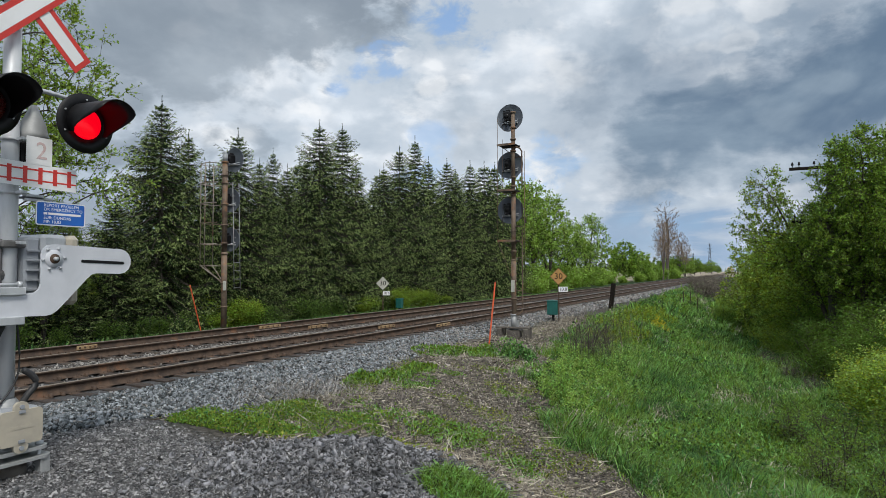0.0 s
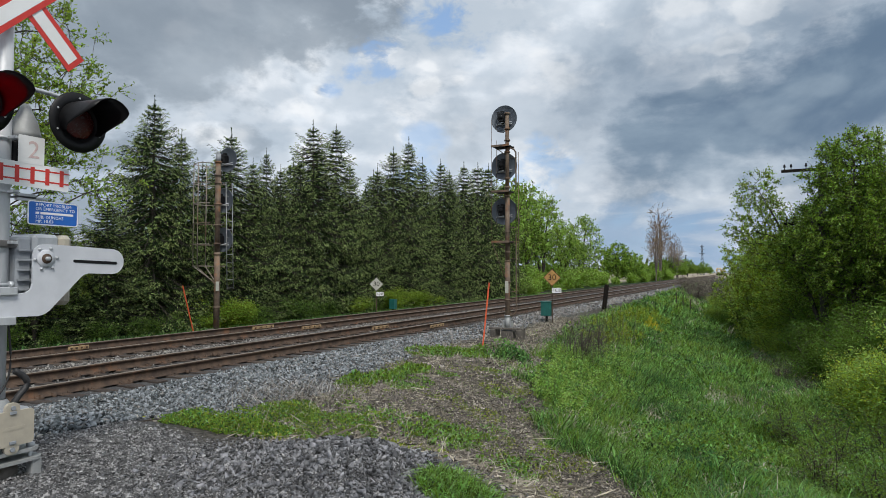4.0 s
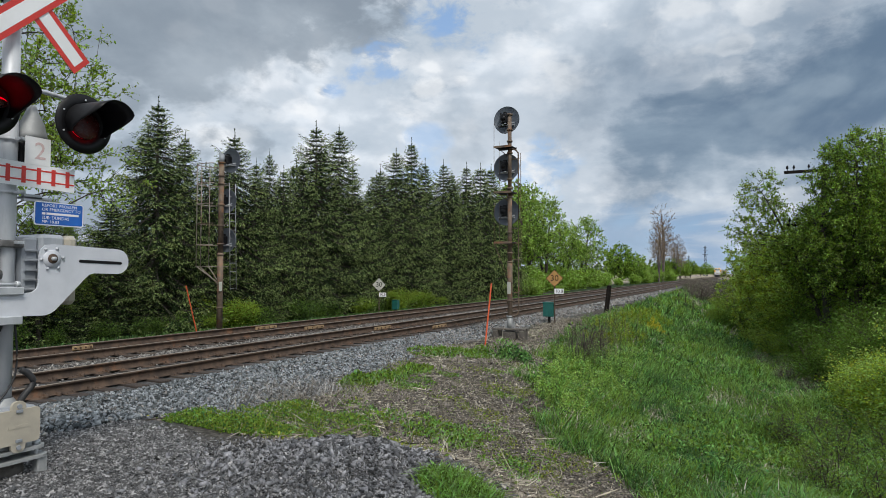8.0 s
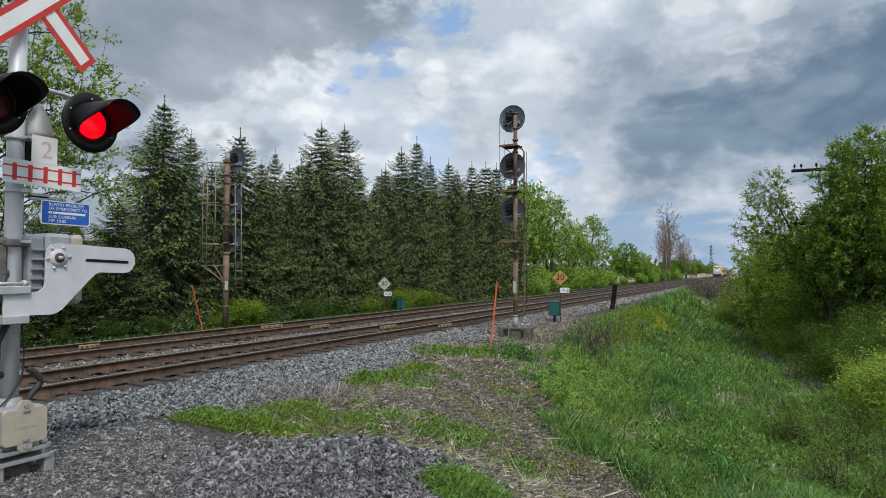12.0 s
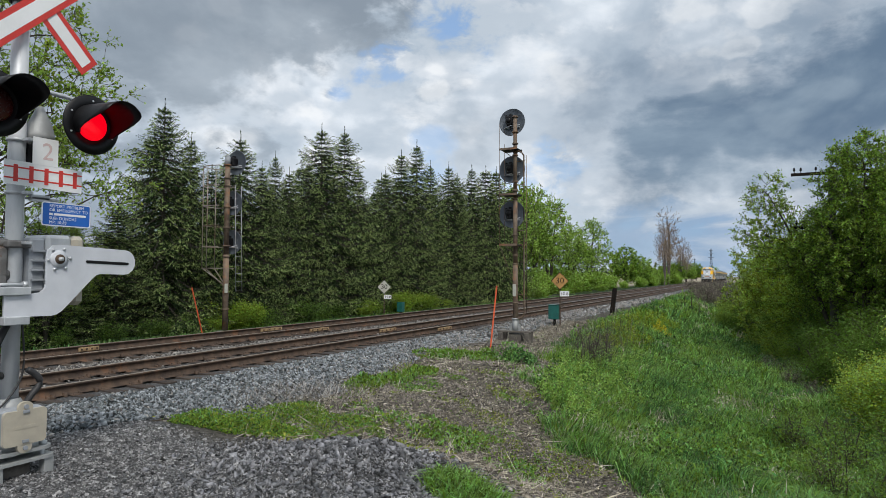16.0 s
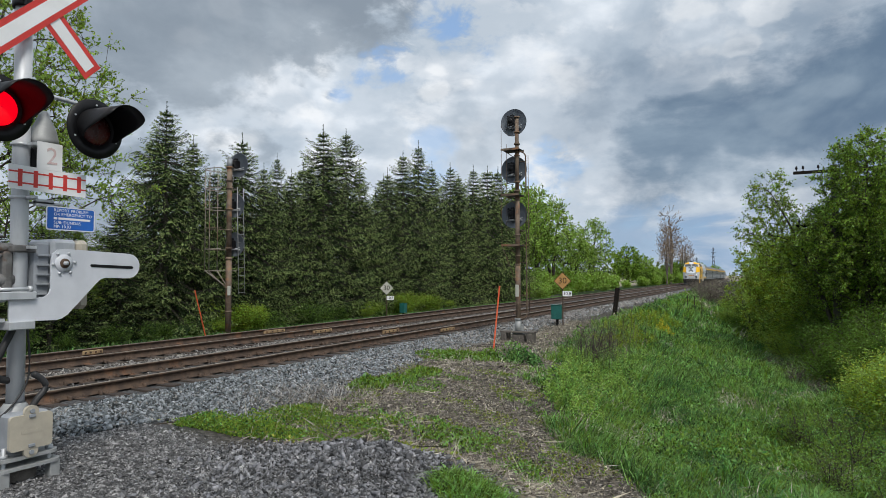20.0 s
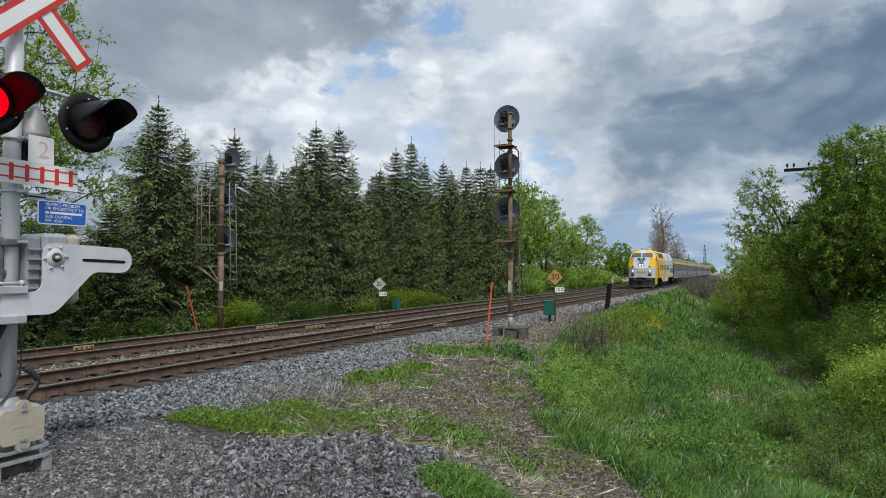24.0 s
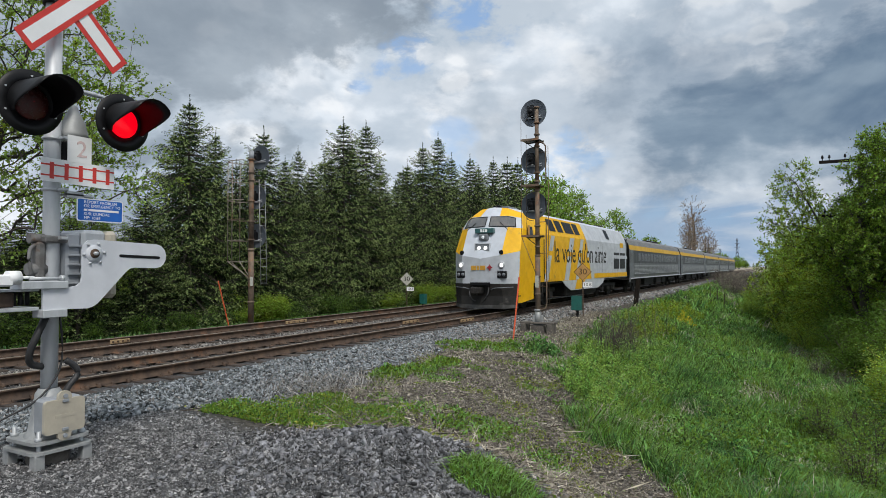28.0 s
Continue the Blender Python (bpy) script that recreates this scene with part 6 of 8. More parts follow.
        part("mirror", Shape().box(s * 1.56 - 0.03, s * 1.56 + 0.03, 1.5, 1.62, 3.1, 3.5, 0.01).rod((s * 1.45, 1.6, 3.3), (s * 1.56, 1.56, 3.3), 0.015, n=5), M["signyellow"], L)
    # roof
    a, b = slice_ring(y1), slice_ring(y2)
    rf = Shape()
    rf.add([a[4], b[4], b[5], a[5]], [(0, 1, 2, 3)]).add([a[5], b[5], b[6], a[6]], [(0, 1, 2, 3)])
    rf.add([mir(a[5]), mir(b[5]), mir(b[4]), mir(a[4])], [(0, 1, 2, 3)]).add([mir(a[6]), mir(b[6]), mir(b[5]), mir(a[5])], [(0, 1, 2, 3)])
    rf.add([E[2], a[4], a[5], E[1]], [(0, 1, 2, 3)]).add([E[1], a[5], a[6], E[0]], [(0, 1, 2, 3)])
    rf.add([mir(E[1]), mir(a[5]), mir(a[4]), mir(E[2])], [(0, 1, 2, 3)]).add([mir(E[0]), mir(a[6]), mir(a[5]), mir(E[1])], [(0, 1, 2, 3)])
    part("roof", rf, M["pale"], L, "pale grey roof")
    part("rear_wall", Shape().add([p for p in b] + [mir(p) for p in reversed(b[:-1])], [tuple(range(13))]), M["midgrey"], L)
    part("floor_plate", Shape().box(-1.45, 1.45, 0.6, 20.7, 1.02, 1.12), M["under"], L)
    part("roof_pod", Shape().box(-0.35, 0.35, 2.3, 3.4, 4.28, 4.40, 0.04), M["midgrey"], L, "dark roof pod")
    part("horn", Shape().rod((-0.2, 1.9, 4.38), (-0.2, 2.4, 4.40), 0.05, 0.03, n=8).rod((0.0, 1.9, 4.38), (0.0, 2.4, 4.40), 0.05, 0.03, n=8), M["black"], L)
    part("exhaust_fan", Shape().lathe([(0.001, 0.1), (0.55, 0.1), (0.6, 0.0)], Matrix.Translation((0, 13.2, 4.29)), 20), M["under"], L)
    part("exhaust_fan", Shape().lathe([(0.001, 0.1), (0.55, 0.1), (0.6, 0.0)], Matrix.Translation((0, 17.6, 4.29)), 20), M["under"], L)
    part("rear_coupler", Shape().box(-0.14, 0.14, 20.7, 21.3, 0.72, 0.98, 0.04), M["under"], L)
    part("gangway", Shape().box(-0.6, 0.6, 20.75, 21.2, 1.1, 3.3, 0.03), M["black"], L, "black gangway bellows")
    for o in L.children:
        if o.type == "MESH":
            o.data.transform(o.matrix_basis.inverted() @ Matrix.Diagonal((1, 1, 1.035, 1)) @ o.matrix_basis)
            for q in o.children:
                q.data.transform(Matrix.Diagonal((1, 1, 1.035, 1)))
    axles = bogie(L, 4.2, 2.74) + bogie(L, 16.9, 2.74)
    return L, axles


M["plate_green"] = surface("dark_green_plate", (0.035, 0.115, 0.115), (0.03, 0.09, 0.09), 4, 0.4, bump=0)
M["logo"] = surface("orange_emblem", (0.62, 0.33, 0.03), (0.5, 0.26, 0.03), 5, 0.5, bump=0)
M["lens_clear"] = glow("dim_lamp_glass", (0.9, 0.95, 1.0), 0.25, (0.5, 0.52, 0.55))
M["emblem_red"] = surface("emblem_red", (0.36, 0.02, 0.03), (0.3, 0.02, 0.03), 6, 0.5, bump=0)
M["pilot"] = surface("grimy_pilot", (0.018, 0.017, 0.016), (0.010, 0.010, 0.009), 3, 0.8, 0.0, 0.15, 40, (0.06, 0.055, 0.05), 2.0)
M["pilot_edge"] = surface("grey_pilot_edge", (0.10, 0.10, 0.098), (0.05, 0.048, 0.046), 3, 0.7, 0.1, 0.1, 40)
M["gold"] = surface("dull_gold_stripe", (0.62, 0.36, 0.012), (0.52, 0.30, 0.012), 2, 0.5, 0, 0.03, 40, (0.25, 0.15, 0.03), 1.8, (0.58, 0.8), gloss=0.25)
M["bandgrey"] = surface("dark_window_band", (0.060, 0.064, 0.062), (0.042, 0.045, 0.044), 2, 0.5, 0, 0.03, gloss=0.25)
# ridge highlights put into a paler steel than the lower side
M["flutes"] = surface("highlit_fluting", (0.37, 0.38, 0.39), (0.27, 0.275, 0.28), 2, 0.4, 0.4, 0.03, gloss=0.4)
M["roofgrey"] = surface("coach_roof", (0.19, 0.192, 0.188), (0.12, 0.121, 0.118), 2, 0.6, 0.1, bump=0.04)

COACH_LEN = 25.9


def make_coach():
    """A fluted stainless coach with a grey window band under a yellow stripe."""
    K = thing("coach", Matrix.Identity(4), "fluted steel passenger coach with yellow stripe", "passenger coach", "coaches of the train")
    y1, y2 = 0.35, COACH_LEN - 0.35
    ring = [(1.46, 1.02), (1.52, 1.30), (1.52, 2.10), (1.50, 3.02), (1.45, 3.38), (1.26, 3.74), (0.78, 3.98), (0.0, 4.06)]
    for s in (-1, 1):
        def band(name, i, j, mat, label, out=0.0):
            sh = Shape()
            for k in range(i, j):
                q = [(s * (ring[k][0] + out), y1, ring[k][1]), (s * (ring[k][0] + out), y2, ring[k][1]), (s * (ring[k + 1][0] + out), y2, ring[k + 1][1]), (s * (ring[k + 1][0] + out), y1, ring[k + 1][1])]
                sh.add(q if s > 0 else q[::-1], [(0, 1, 2, 3)])
            return part(name, sh, mat, K, label)
        low = band("lower_side", 0, 2, M["steel"], "fluted stainless lower side")
        for k in range(7):
            z = 1.30 + 0.10 * k
            part("flute", Shape().box(s * 1.525 - 0.012, s * 1.525 + 0.012, y1 + 1.6, y2 - 1.6, z, z + 0.05), M["flutes"], low)
        band("window_band", 2, 3, M["bandgrey"], "dark grey window band")
        band("stripe_band", 3, 4, M["gold"], "yellow stripe")
        for k in range(15):
            ya = 3.4 + 1.29 * k
            part("window", Shape().box(s * 1.510 - 0.012, s * 1.510 + 0.012, ya, ya + 1.16, 2.26, 2.86, 0.008), M["darkglass"], K, "dark tinted window")
        for ya in (y1, y2 - 0.16):
            part("corner_post", Shape().box(s * 1.505 - 0.03, s * 1.505 + 0.03, ya, ya + 0.16, 0.75, 3.1, 0.01), M["midgrey"], K, "dark corner post")
        part("sill", Shape().box(s * 1.50 - 0.03, s * 1.50 + 0.03, y1 + 0.2, y2 - 0.2, 0.98, 1.06), M["silver"], low, "pale lower sill")
        part("stripe_edge", Shape().box(s * 1.50 - 0.012, s * 1.50 + 0.012, y1 + 0.2, y2 - 0.2, 2.98, 3.03), M["black"], K)
        for ya in (0.75, y2 - 1.25):
            d = part("door", Shape().box(s * 1.51 - 0.02, s * 1.51 + 0.02, ya, ya + 0.85, 1.05, 3.05, 0.01), M["midgrey"], K, "grey vestibule door")
            part("door_window", Shape().box(s * 1.528 - 0.01, s * 1.528 + 0.01, ya + 0.22, ya + 0.62, 2.1, 2.8), M["darkglass"], d)
    rf = Shape()
    for s in (-1, 1):
        for k in range(4, 7):
            q = [(s * ring[k][0], y1, ring[k][1]), (s * ring[k][0], y2, ring[k][1]), (s * ring[k + 1][0], y2, ring[k + 1][1]), (s * ring[k + 1][0], y1, ring[k + 1][1])]
            rf.add(q if s > 0 else q[::-1], [(0, 1, 2, 3)], True)
    part("roof", rf, M["roofgrey"], K, "grey rounded roof")
    part("roof_unit", Shape().box(-0.6, 0.6, 13.0, 18.0, 4.02, 4.16, 0.05), M["under"], K)
    for y in (y1, y2):
        loop = [(x, y, z) for x, z in ring] + [(-x, y, z) for x, z in reversed(ring[:-1])]
        part("end_wall", Shape().add(loop, [tuple(range(len(loop)))]), M["black"], K, "black coach end")
    part("gangway", Shape().box(-0.55, 0.55, -0.05, 0.35, 1.1, 3.2, 0.03).box(-0.55, 0.55, y2, COACH_LEN + 0.05, 1.1, 3.2, 0.03), M["black"], K, "black gangway bellows")
    part("underframe", Shape().box(-1.40, 1.40, y1, y2, 0.92, 1.04).box(-1.2, 1.2, 7.5, 11.5, 0.40, 0.95, 0.05).box(-1.25, 1.25, 12.5, 15.0, 0.45, 0.95, 0.05).box(-1.15, 1.15, 16.0, 18.3, 0.42, 0.95, 0.05), M["under"], K, "dark underfloor equipment")
    axles = bogie(K, 3.6, 2.5, r=0.46) + bogie(K, COACH_LEN - 3.6, 2.5, r=0.46)
    return K, axles


loco, loco_axles = make_locomotive()
first, first_axles = make_coach()
coaches = [first] + [copy_thing(first, Matrix.Identity(4)) for _ in range(4)]
coach_axles = list(first_axles) + [o for c in coaches[1:] for o in c.children if o.name.split(".")[0] == "wheelset"]


# ---- broad-leaved trees and shrubs ----
def bush_meshes(height, width, seed, mats, stems=9, leaves=10, leaf=0.09, cloud=0.16, levels=3, kids=3):
    r = np.random.default_rng(seed)
    segs, P, D = [], [], []
    for k in range(stems):
        a = r.random() * 6.28
        o = np.array([math.cos(a), math.sin(a)]) * width
        s, e = grow(height * r.uniform(0.6, 1.1), 0.8, seed * 31 + k, levels, kids, 0.0, 0.6, 0.012, tuple(o * r.uniform(0.1, 0.9) / height))
        root = np.array([*(o * r.uniform(0, 0.35)), 0.0])
        segs += [(p + root, q + root, c, d) for p, q, c, d in s]
        P += [x[0] + root for x in e]
        D += [x[1] for x in e]
    v, f = tubes(segs, 3)
    stem = raw_mesh("bush_stems", v, f, [M["twig"]])
    P, D = np.repeat(np.array(P), leaves, 0), np.repeat(np.array(D), leaves, 0)
    pos = P + r.normal(size=P.shape) * cloud
    pos[:, 2] = np.maximum(pos[:, 2], 0.03)
    lv, lf = cards(pos, r.normal(size=P.shape) * np.array([1, 1, 0.5]) + D * 0.3, leaf * r.uniform(0.6, 1.3, len(P)), 0.6, 0.45)
    ix = (r.random(len(P)) < 0.3).astype(int) if len(mats) > 1 else None
    return stem, raw_mesh("bush_leaves", lv, lf, mats, ix)


def make_grove():
    G, Y, DK, PL = M["leaf"], M["leaf_yellow"], M["leaf_dark"], M["leaf_pale"]
    big = crown_tree("ash", 10.0, [(0.3, 0, 6.3, 2.4, 2.4, 3.5), (-0.4, 0.3, 4.6, 2.5, 2.5, 2.4), (1.4, -0.2, 5.2, 2.3, 2.3, 2.8), (0.1, 0.0, 8.2, 1.4, 1.4, 1.5)], 21,
                     [G, DK, PL], [0.58, 0.30, 0.12], 1700, 56, 0.10, 0.36, 0.16, ((0.0, 0.0, 0.82), (0.9, 0.3, 0.7), (-0.7, 0.5, 0.6)))
    mid = [crown_tree("ash", 9.0, [(0, 0, 5.8, 2.3, 2.3, 3.0), (0.8, 0.5, 4.0, 2.2, 2.2, 2.4), (-0.9, -0.4, 4.2, 2.0, 2.0, 2.2)], s, [G, DK, PL], [0.5, 0.3, 0.2], 760, 42, 0.13, 0.40, 0.15,
                      ((0.2, 0.0, 0.8), (-0.8, 0.4, 0.6)), twigs=False) for s in (22, 23)]
    # a slender tree whose stem leans out over the bank
    thin = crown_tree("thin", 8.0, [(-2.5, 0.0, 7.0, 0.95, 0.9, 1.15), (-3.3, 0.1, 5.5, 0.85, 0.8, 0.75), (-1.7, 0.2, 5.6, 1.1, 0.9, 1.0), (-1.0, -0.2, 4.2, 1.3, 1.0, 0.9), (-0.4, 0.3, 2.9, 1.2, 1.0, 0.8), (-2.2, 0.2, 4.3, 0.9, 0.8, 0.8)], 27,
                      [G, Y, PL], [0.6, 0.2, 0.2], 460, 35, 0.095, 0.32, 0.085, ((-2.5, 0.0, 0.9), (-0.6, 0.3, 0.5)))
    gold = crown_tree("gold", 6.0, [(0, 0, 3.9, 1.9, 1.9, 1.9), (0.5, -0.4, 2.4, 1.9, 1.9, 1.6), (-0.7, 0.3, 2.2, 1.6, 1.6, 1.4)], 28, [Y, G, PL], [0.45, 0.13, 0.42], 620, 35, 0.11, 0.32, 0.09,
                      ((0, 0, 0.8), (0.6, 0.3, 0.6), (-0.6, -0.3, 0.55)), twigs=False)
    r = np.random.default_rng(5)
    green = "leafy green tree in the wood beside the ditch"
    for k, (x, y, h) in enumerate(((12.4, 32.4, 9.4), (8.2, 31.0, 8.6), (8.0, 19.4, 6.1), (9.4, 26.0, 7.6), (5.6, 38.0, 8.2), (10.8, 22.0, 6.6),
                                   (2.4, 47.0, 6.6), (5.0, 45.0, 7.8), (3.0, 57.0, 7.0), (3.6, 55.0, 7.8), (3.4, 67.0, 7.2), (9.5, 39.0, 9.0), (7.0, 53.0, 8.0), (4.0, 74.0, 6.6), (7.2, 15.8, 4.6), (6.6, 27.5, 7.0), (4.6, 36.4, 8.4))):
        plant("tree", mid[k % 2], at_ground(x, y, r.random() * 6.28, h / 9.0), green, "tree", "ditch-side wood")
    plant("tree", big, at_ground(3.45, 29.2, 0.0, 0.92), "full round-crowned green tree beside the utility pole", "tree", "ditch-side wood")
    plant("tree", big, at_ground(7.4, 34.4, 2.4, 1.04), "full round-crowned green tree deeper in the wood", "tree", "ditch-side wood")
    plant("tree", thin, at_ground(2.7, 30.9, 0.0, 0.98), "slender leaning tree with thin new leaves at the wood's edge", "tree", "ditch-side wood")
    plant("tree", thin, at_ground(4.6, 29.4, 2.6, 0.62), "slender tree with thin new leaves at the wood's edge", "tree", "ditch-side wood")
    for x, y, h in ((0.3, 42.0, 6.5), (0.7, 38.4, 6.0), (1.2, 46.5, 6.6), (1.8, 52.0, 6.2), (2.4, 60.0, 6.6), (1.5, 34.8, 4.6), (2.4, 37.4, 6.2), (3.0, 34.4, 6.6), (1.7, 41.6, 6.6), (0.4, 45.4, 5.0)):
        plant("tree", gold, at_ground(x, y, r.random() * 6.28, h / 6.0), "small yellow-green tree at the wood's edge", "tree", "ditch-side wood")
    kinds = [bush_meshes(2.2, 1.3, s, [M["leaf_dark"]], 10, 11, 0.075, 0.15) for s in (41, 42)]
    yel = [bush_meshes(2.0, 1.2, s, [M["leaf_pale"], M["leaf_gold"]], 10, 20, 0.062, 0.14) for s in (43, 44)]
    for k, (x, y, s) in enumerate(((2.6, 23.6, 0.9), (2.1, 26.4, 0.9), (1.9, 29.2, 0.9), (-1.0, 40.2, 0.9), (3.4, 27.4, 1.2), (2.6, 32.6, 1.3),
                                   (4.2, 22.0, 1.3), (3.3, 24.4, 1.0), (1.2, 36.5, 1.4), (-1.7, 47.5, 0.8), (0.4, 49.5, 1.3), (5.5, 26.0, 1.5), (6.4, 19.8, 1.3))):
        plant("shrub", kinds[k % 2], at_ground(x, y, r.random() * 6.28, s), "dense dark green shrub under the trees", "shrub", "undergrowth", ("branchwork", "foliage"))
    for k, (x, y, s) in enumerate(((2.8, 18.2, 1.0), (3.5, 18.6, 1.1), (4.1, 17.0, 0.9), (4.9, 18.6, 1.15), (2.45, 20.2, 0.85), (5.6, 15.6, 1.0), (-2.3, 44.0, 0.6), (-2.6, 56.0, 0.7), (0.9, 33.4, 0.8), (0.2, 36.8, 0.9), (1.5, 35.0, 1.3))):
        plant("shrub", yel[k % 2], at_ground(x, y, r.random() * 6.28, s), "bright yellow-green shrub at the edge of the ditch", "shrub", "yellow shrubs", ("branchwork", "foliage"))
    # thin twiggy brush on the near side of the ditch
    brush = [bush_meshes(1.25, 0.8, s, [M["grass_yellow"], M["grass"]], 14, 2, 0.042, 0.10, 3, 3) for s in (51, 52)]
    for k in range(13):
        x, y = (0.9, 1.8, 2.6, 1.4, 2.3, 3.2, 1.1, 2.9, 3.6, 0.5, 1.9, 3.4, 2.5)[k], (13.2, 12.6, 13.6, 15.2, 15.8, 15.0, 17.4, 17.2, 13.4, 15.8, 11.4, 16.4, 11.9)[k]
        plant("brush", brush[k % 2], at_ground(x, y, r.random() * 6.28, r.uniform(0.7, 1.1)), "thin twiggy brush with small new leaves", "shrub", "twiggy brush", ("branchwork", "foliage"))
    bare = [bush_meshes(1.9, 1.3, s, [M["stalk"]], 9, 1, 0.06, 0.12, 3, 4) for s in (61, 62)]
    for x, y, h in ((0.7, 26.0, 0.4), (0.3, 29.0, 0.45), (1.3, 23.4, 0.4)):
        plant("bare_shrub", bare[int(y) % 2], at_ground(x, y, r.random() * 6.28, h), "brown leafless shrub in the bank grass", "shrub", "bare shrubs", ("branchwork", "foliage"))
    dead = [bush_meshes(1.45, 0.45, s, [M["stalk"]], 6, 1, 0.022, 0.08, 3, 3) for s in (63, 64)]
    for k, (x, y, h) in enumerate(((-4.5, 18.2, 0.95), (-4.75, 18.9, 0.85), (-4.25, 19.4, 0.75), (-4.6, 20.6, 0.8), (-4.9, 22.0, 0.7))):
        plant("dead_shrub", dead[k % 2], at_ground(x, y, r.random() * 6.28, h), "grey-brown dead brush standing in the bank grass", "shrub", "dead brush", ("branchwork", "foliage"))
    for k, (x, y) in enumerate(((-3.6, 62), (-2.7, 64), (-4.5, 75), (-2.4, 69), (-3.4, 81), (-4.8, 62), (-5.2, 66), (-4.6, 70), (-6.2, 73), (-3.6, 65), (-3.0, 72), (-5.4, 79), (-7.2, 82), (-3.4, 60), (-4.2, 84), (-2.4, 78), (-6.6, 90), (-1.6, 66), (-2.0, 86), (-8.0, 96), (-5.5, 98), (-6.4, 108), (-4.0, 104), (-7.6, 118), (-2.6, 96), (-5.0, 122))):
        plant("bare_shrub", bare[k % 2], at_ground(x, y, r.random() * 6.28, r.uniform(0.9, 1.3)), "brown leafless shrub on the railway bank", "shrub", "bare shrubs", ("branchwork", "foliage"))


def make_left_trees():
    FR, Y, PL = M["leaf_fresh"], M["leaf_yellow"], M["leaf_pale"]
    maple = crown_tree("maple", 13.0, [(1.5, 1.0, 9.2, 3.4, 3.4, 2.8), (2.4, 2.2, 7.4, 3.2, 2.6, 1.9), (2.6, 2.4, 5.4, 2.9, 2.6, 1.5), (0.5, -2.0, 7.0, 3.0, 3.0, 2.6), (0.3, 0.0, 11.4, 2.6, 2.6, 1.8), (1.0, 0.6, 4.0, 2.4, 2.4, 1.2)], 33,
                       [FR, PL, Y], [0.55, 0.3, 0.15], 980, 35, 0.115, 0.46, 0.17, ((1.6, 1.6, 0.7), (0.2, -1.0, 0.6), (-0.6, 0.6, 0.75)), sag=0.1, step=0.5)
    plant("tree", maple, at_ground(-21.6, 9.3, 0.0, 1.0), "tall spreading tree with fresh green leaves behind the tracks", "tree", "fresh-leaved trees")
    plant("tree", maple, at_ground(-22.6, 4.6, 2.6, 1.0), "tall spreading tree with fresh green leaves behind the tracks", "tree", "fresh-leaved trees")
    plant("tree", maple, at_ground(-20.4, 12.6, 1.2, 0.36), "young tree with fresh green leaves beside the spruces", "tree", "fresh-leaved trees")
    low = [bush_meshes(1.5, 0.9, s, [M["leaf"], M["leaf_yellow"]], 9, 12, 0.075, 0.13) for s in (71, 72)]
    dark = [bush_meshes(1.4, 1.0, s, [M["leaf_dark"], M["spruce"]], 8, 6, 0.095, 0.14) for s in (73, 74)]
    r = np.random.default_rng(9)
    for k, (x, y, s) in enumerate(((-19.3, 19.7, 0.95), (-19.5, 20.7, 0.8), (-19.1, 18.6, 0.5), (-19.6, 33.6, 0.95), (-19.8, 35.6, 1.0), (-19.7, 37.4, 0.85), (-19.4, 29.4, 0.75), (-19.6, 39.8, 0.5))):
        plant("shrub", low[k % 2], at_ground(x, y, r.random() * 6.28, s), "light green shrub at the foot of the spruces", "shrub", "track-side shrubs", ("branchwork", "foliage"))
    for k in range(24):
        y = 5.5 + 1.25 * k
        plant("shrub", dark[k % 2], at_ground(-19.6 - 0.5 * r.random(), y + r.normal() * 0.3, r.random() * 6.28, r.uniform(0.45, 0.85)), "green shrub at the foot of the spruces", "shrub", "track-side shrubs", ("branchwork", "foliage"))


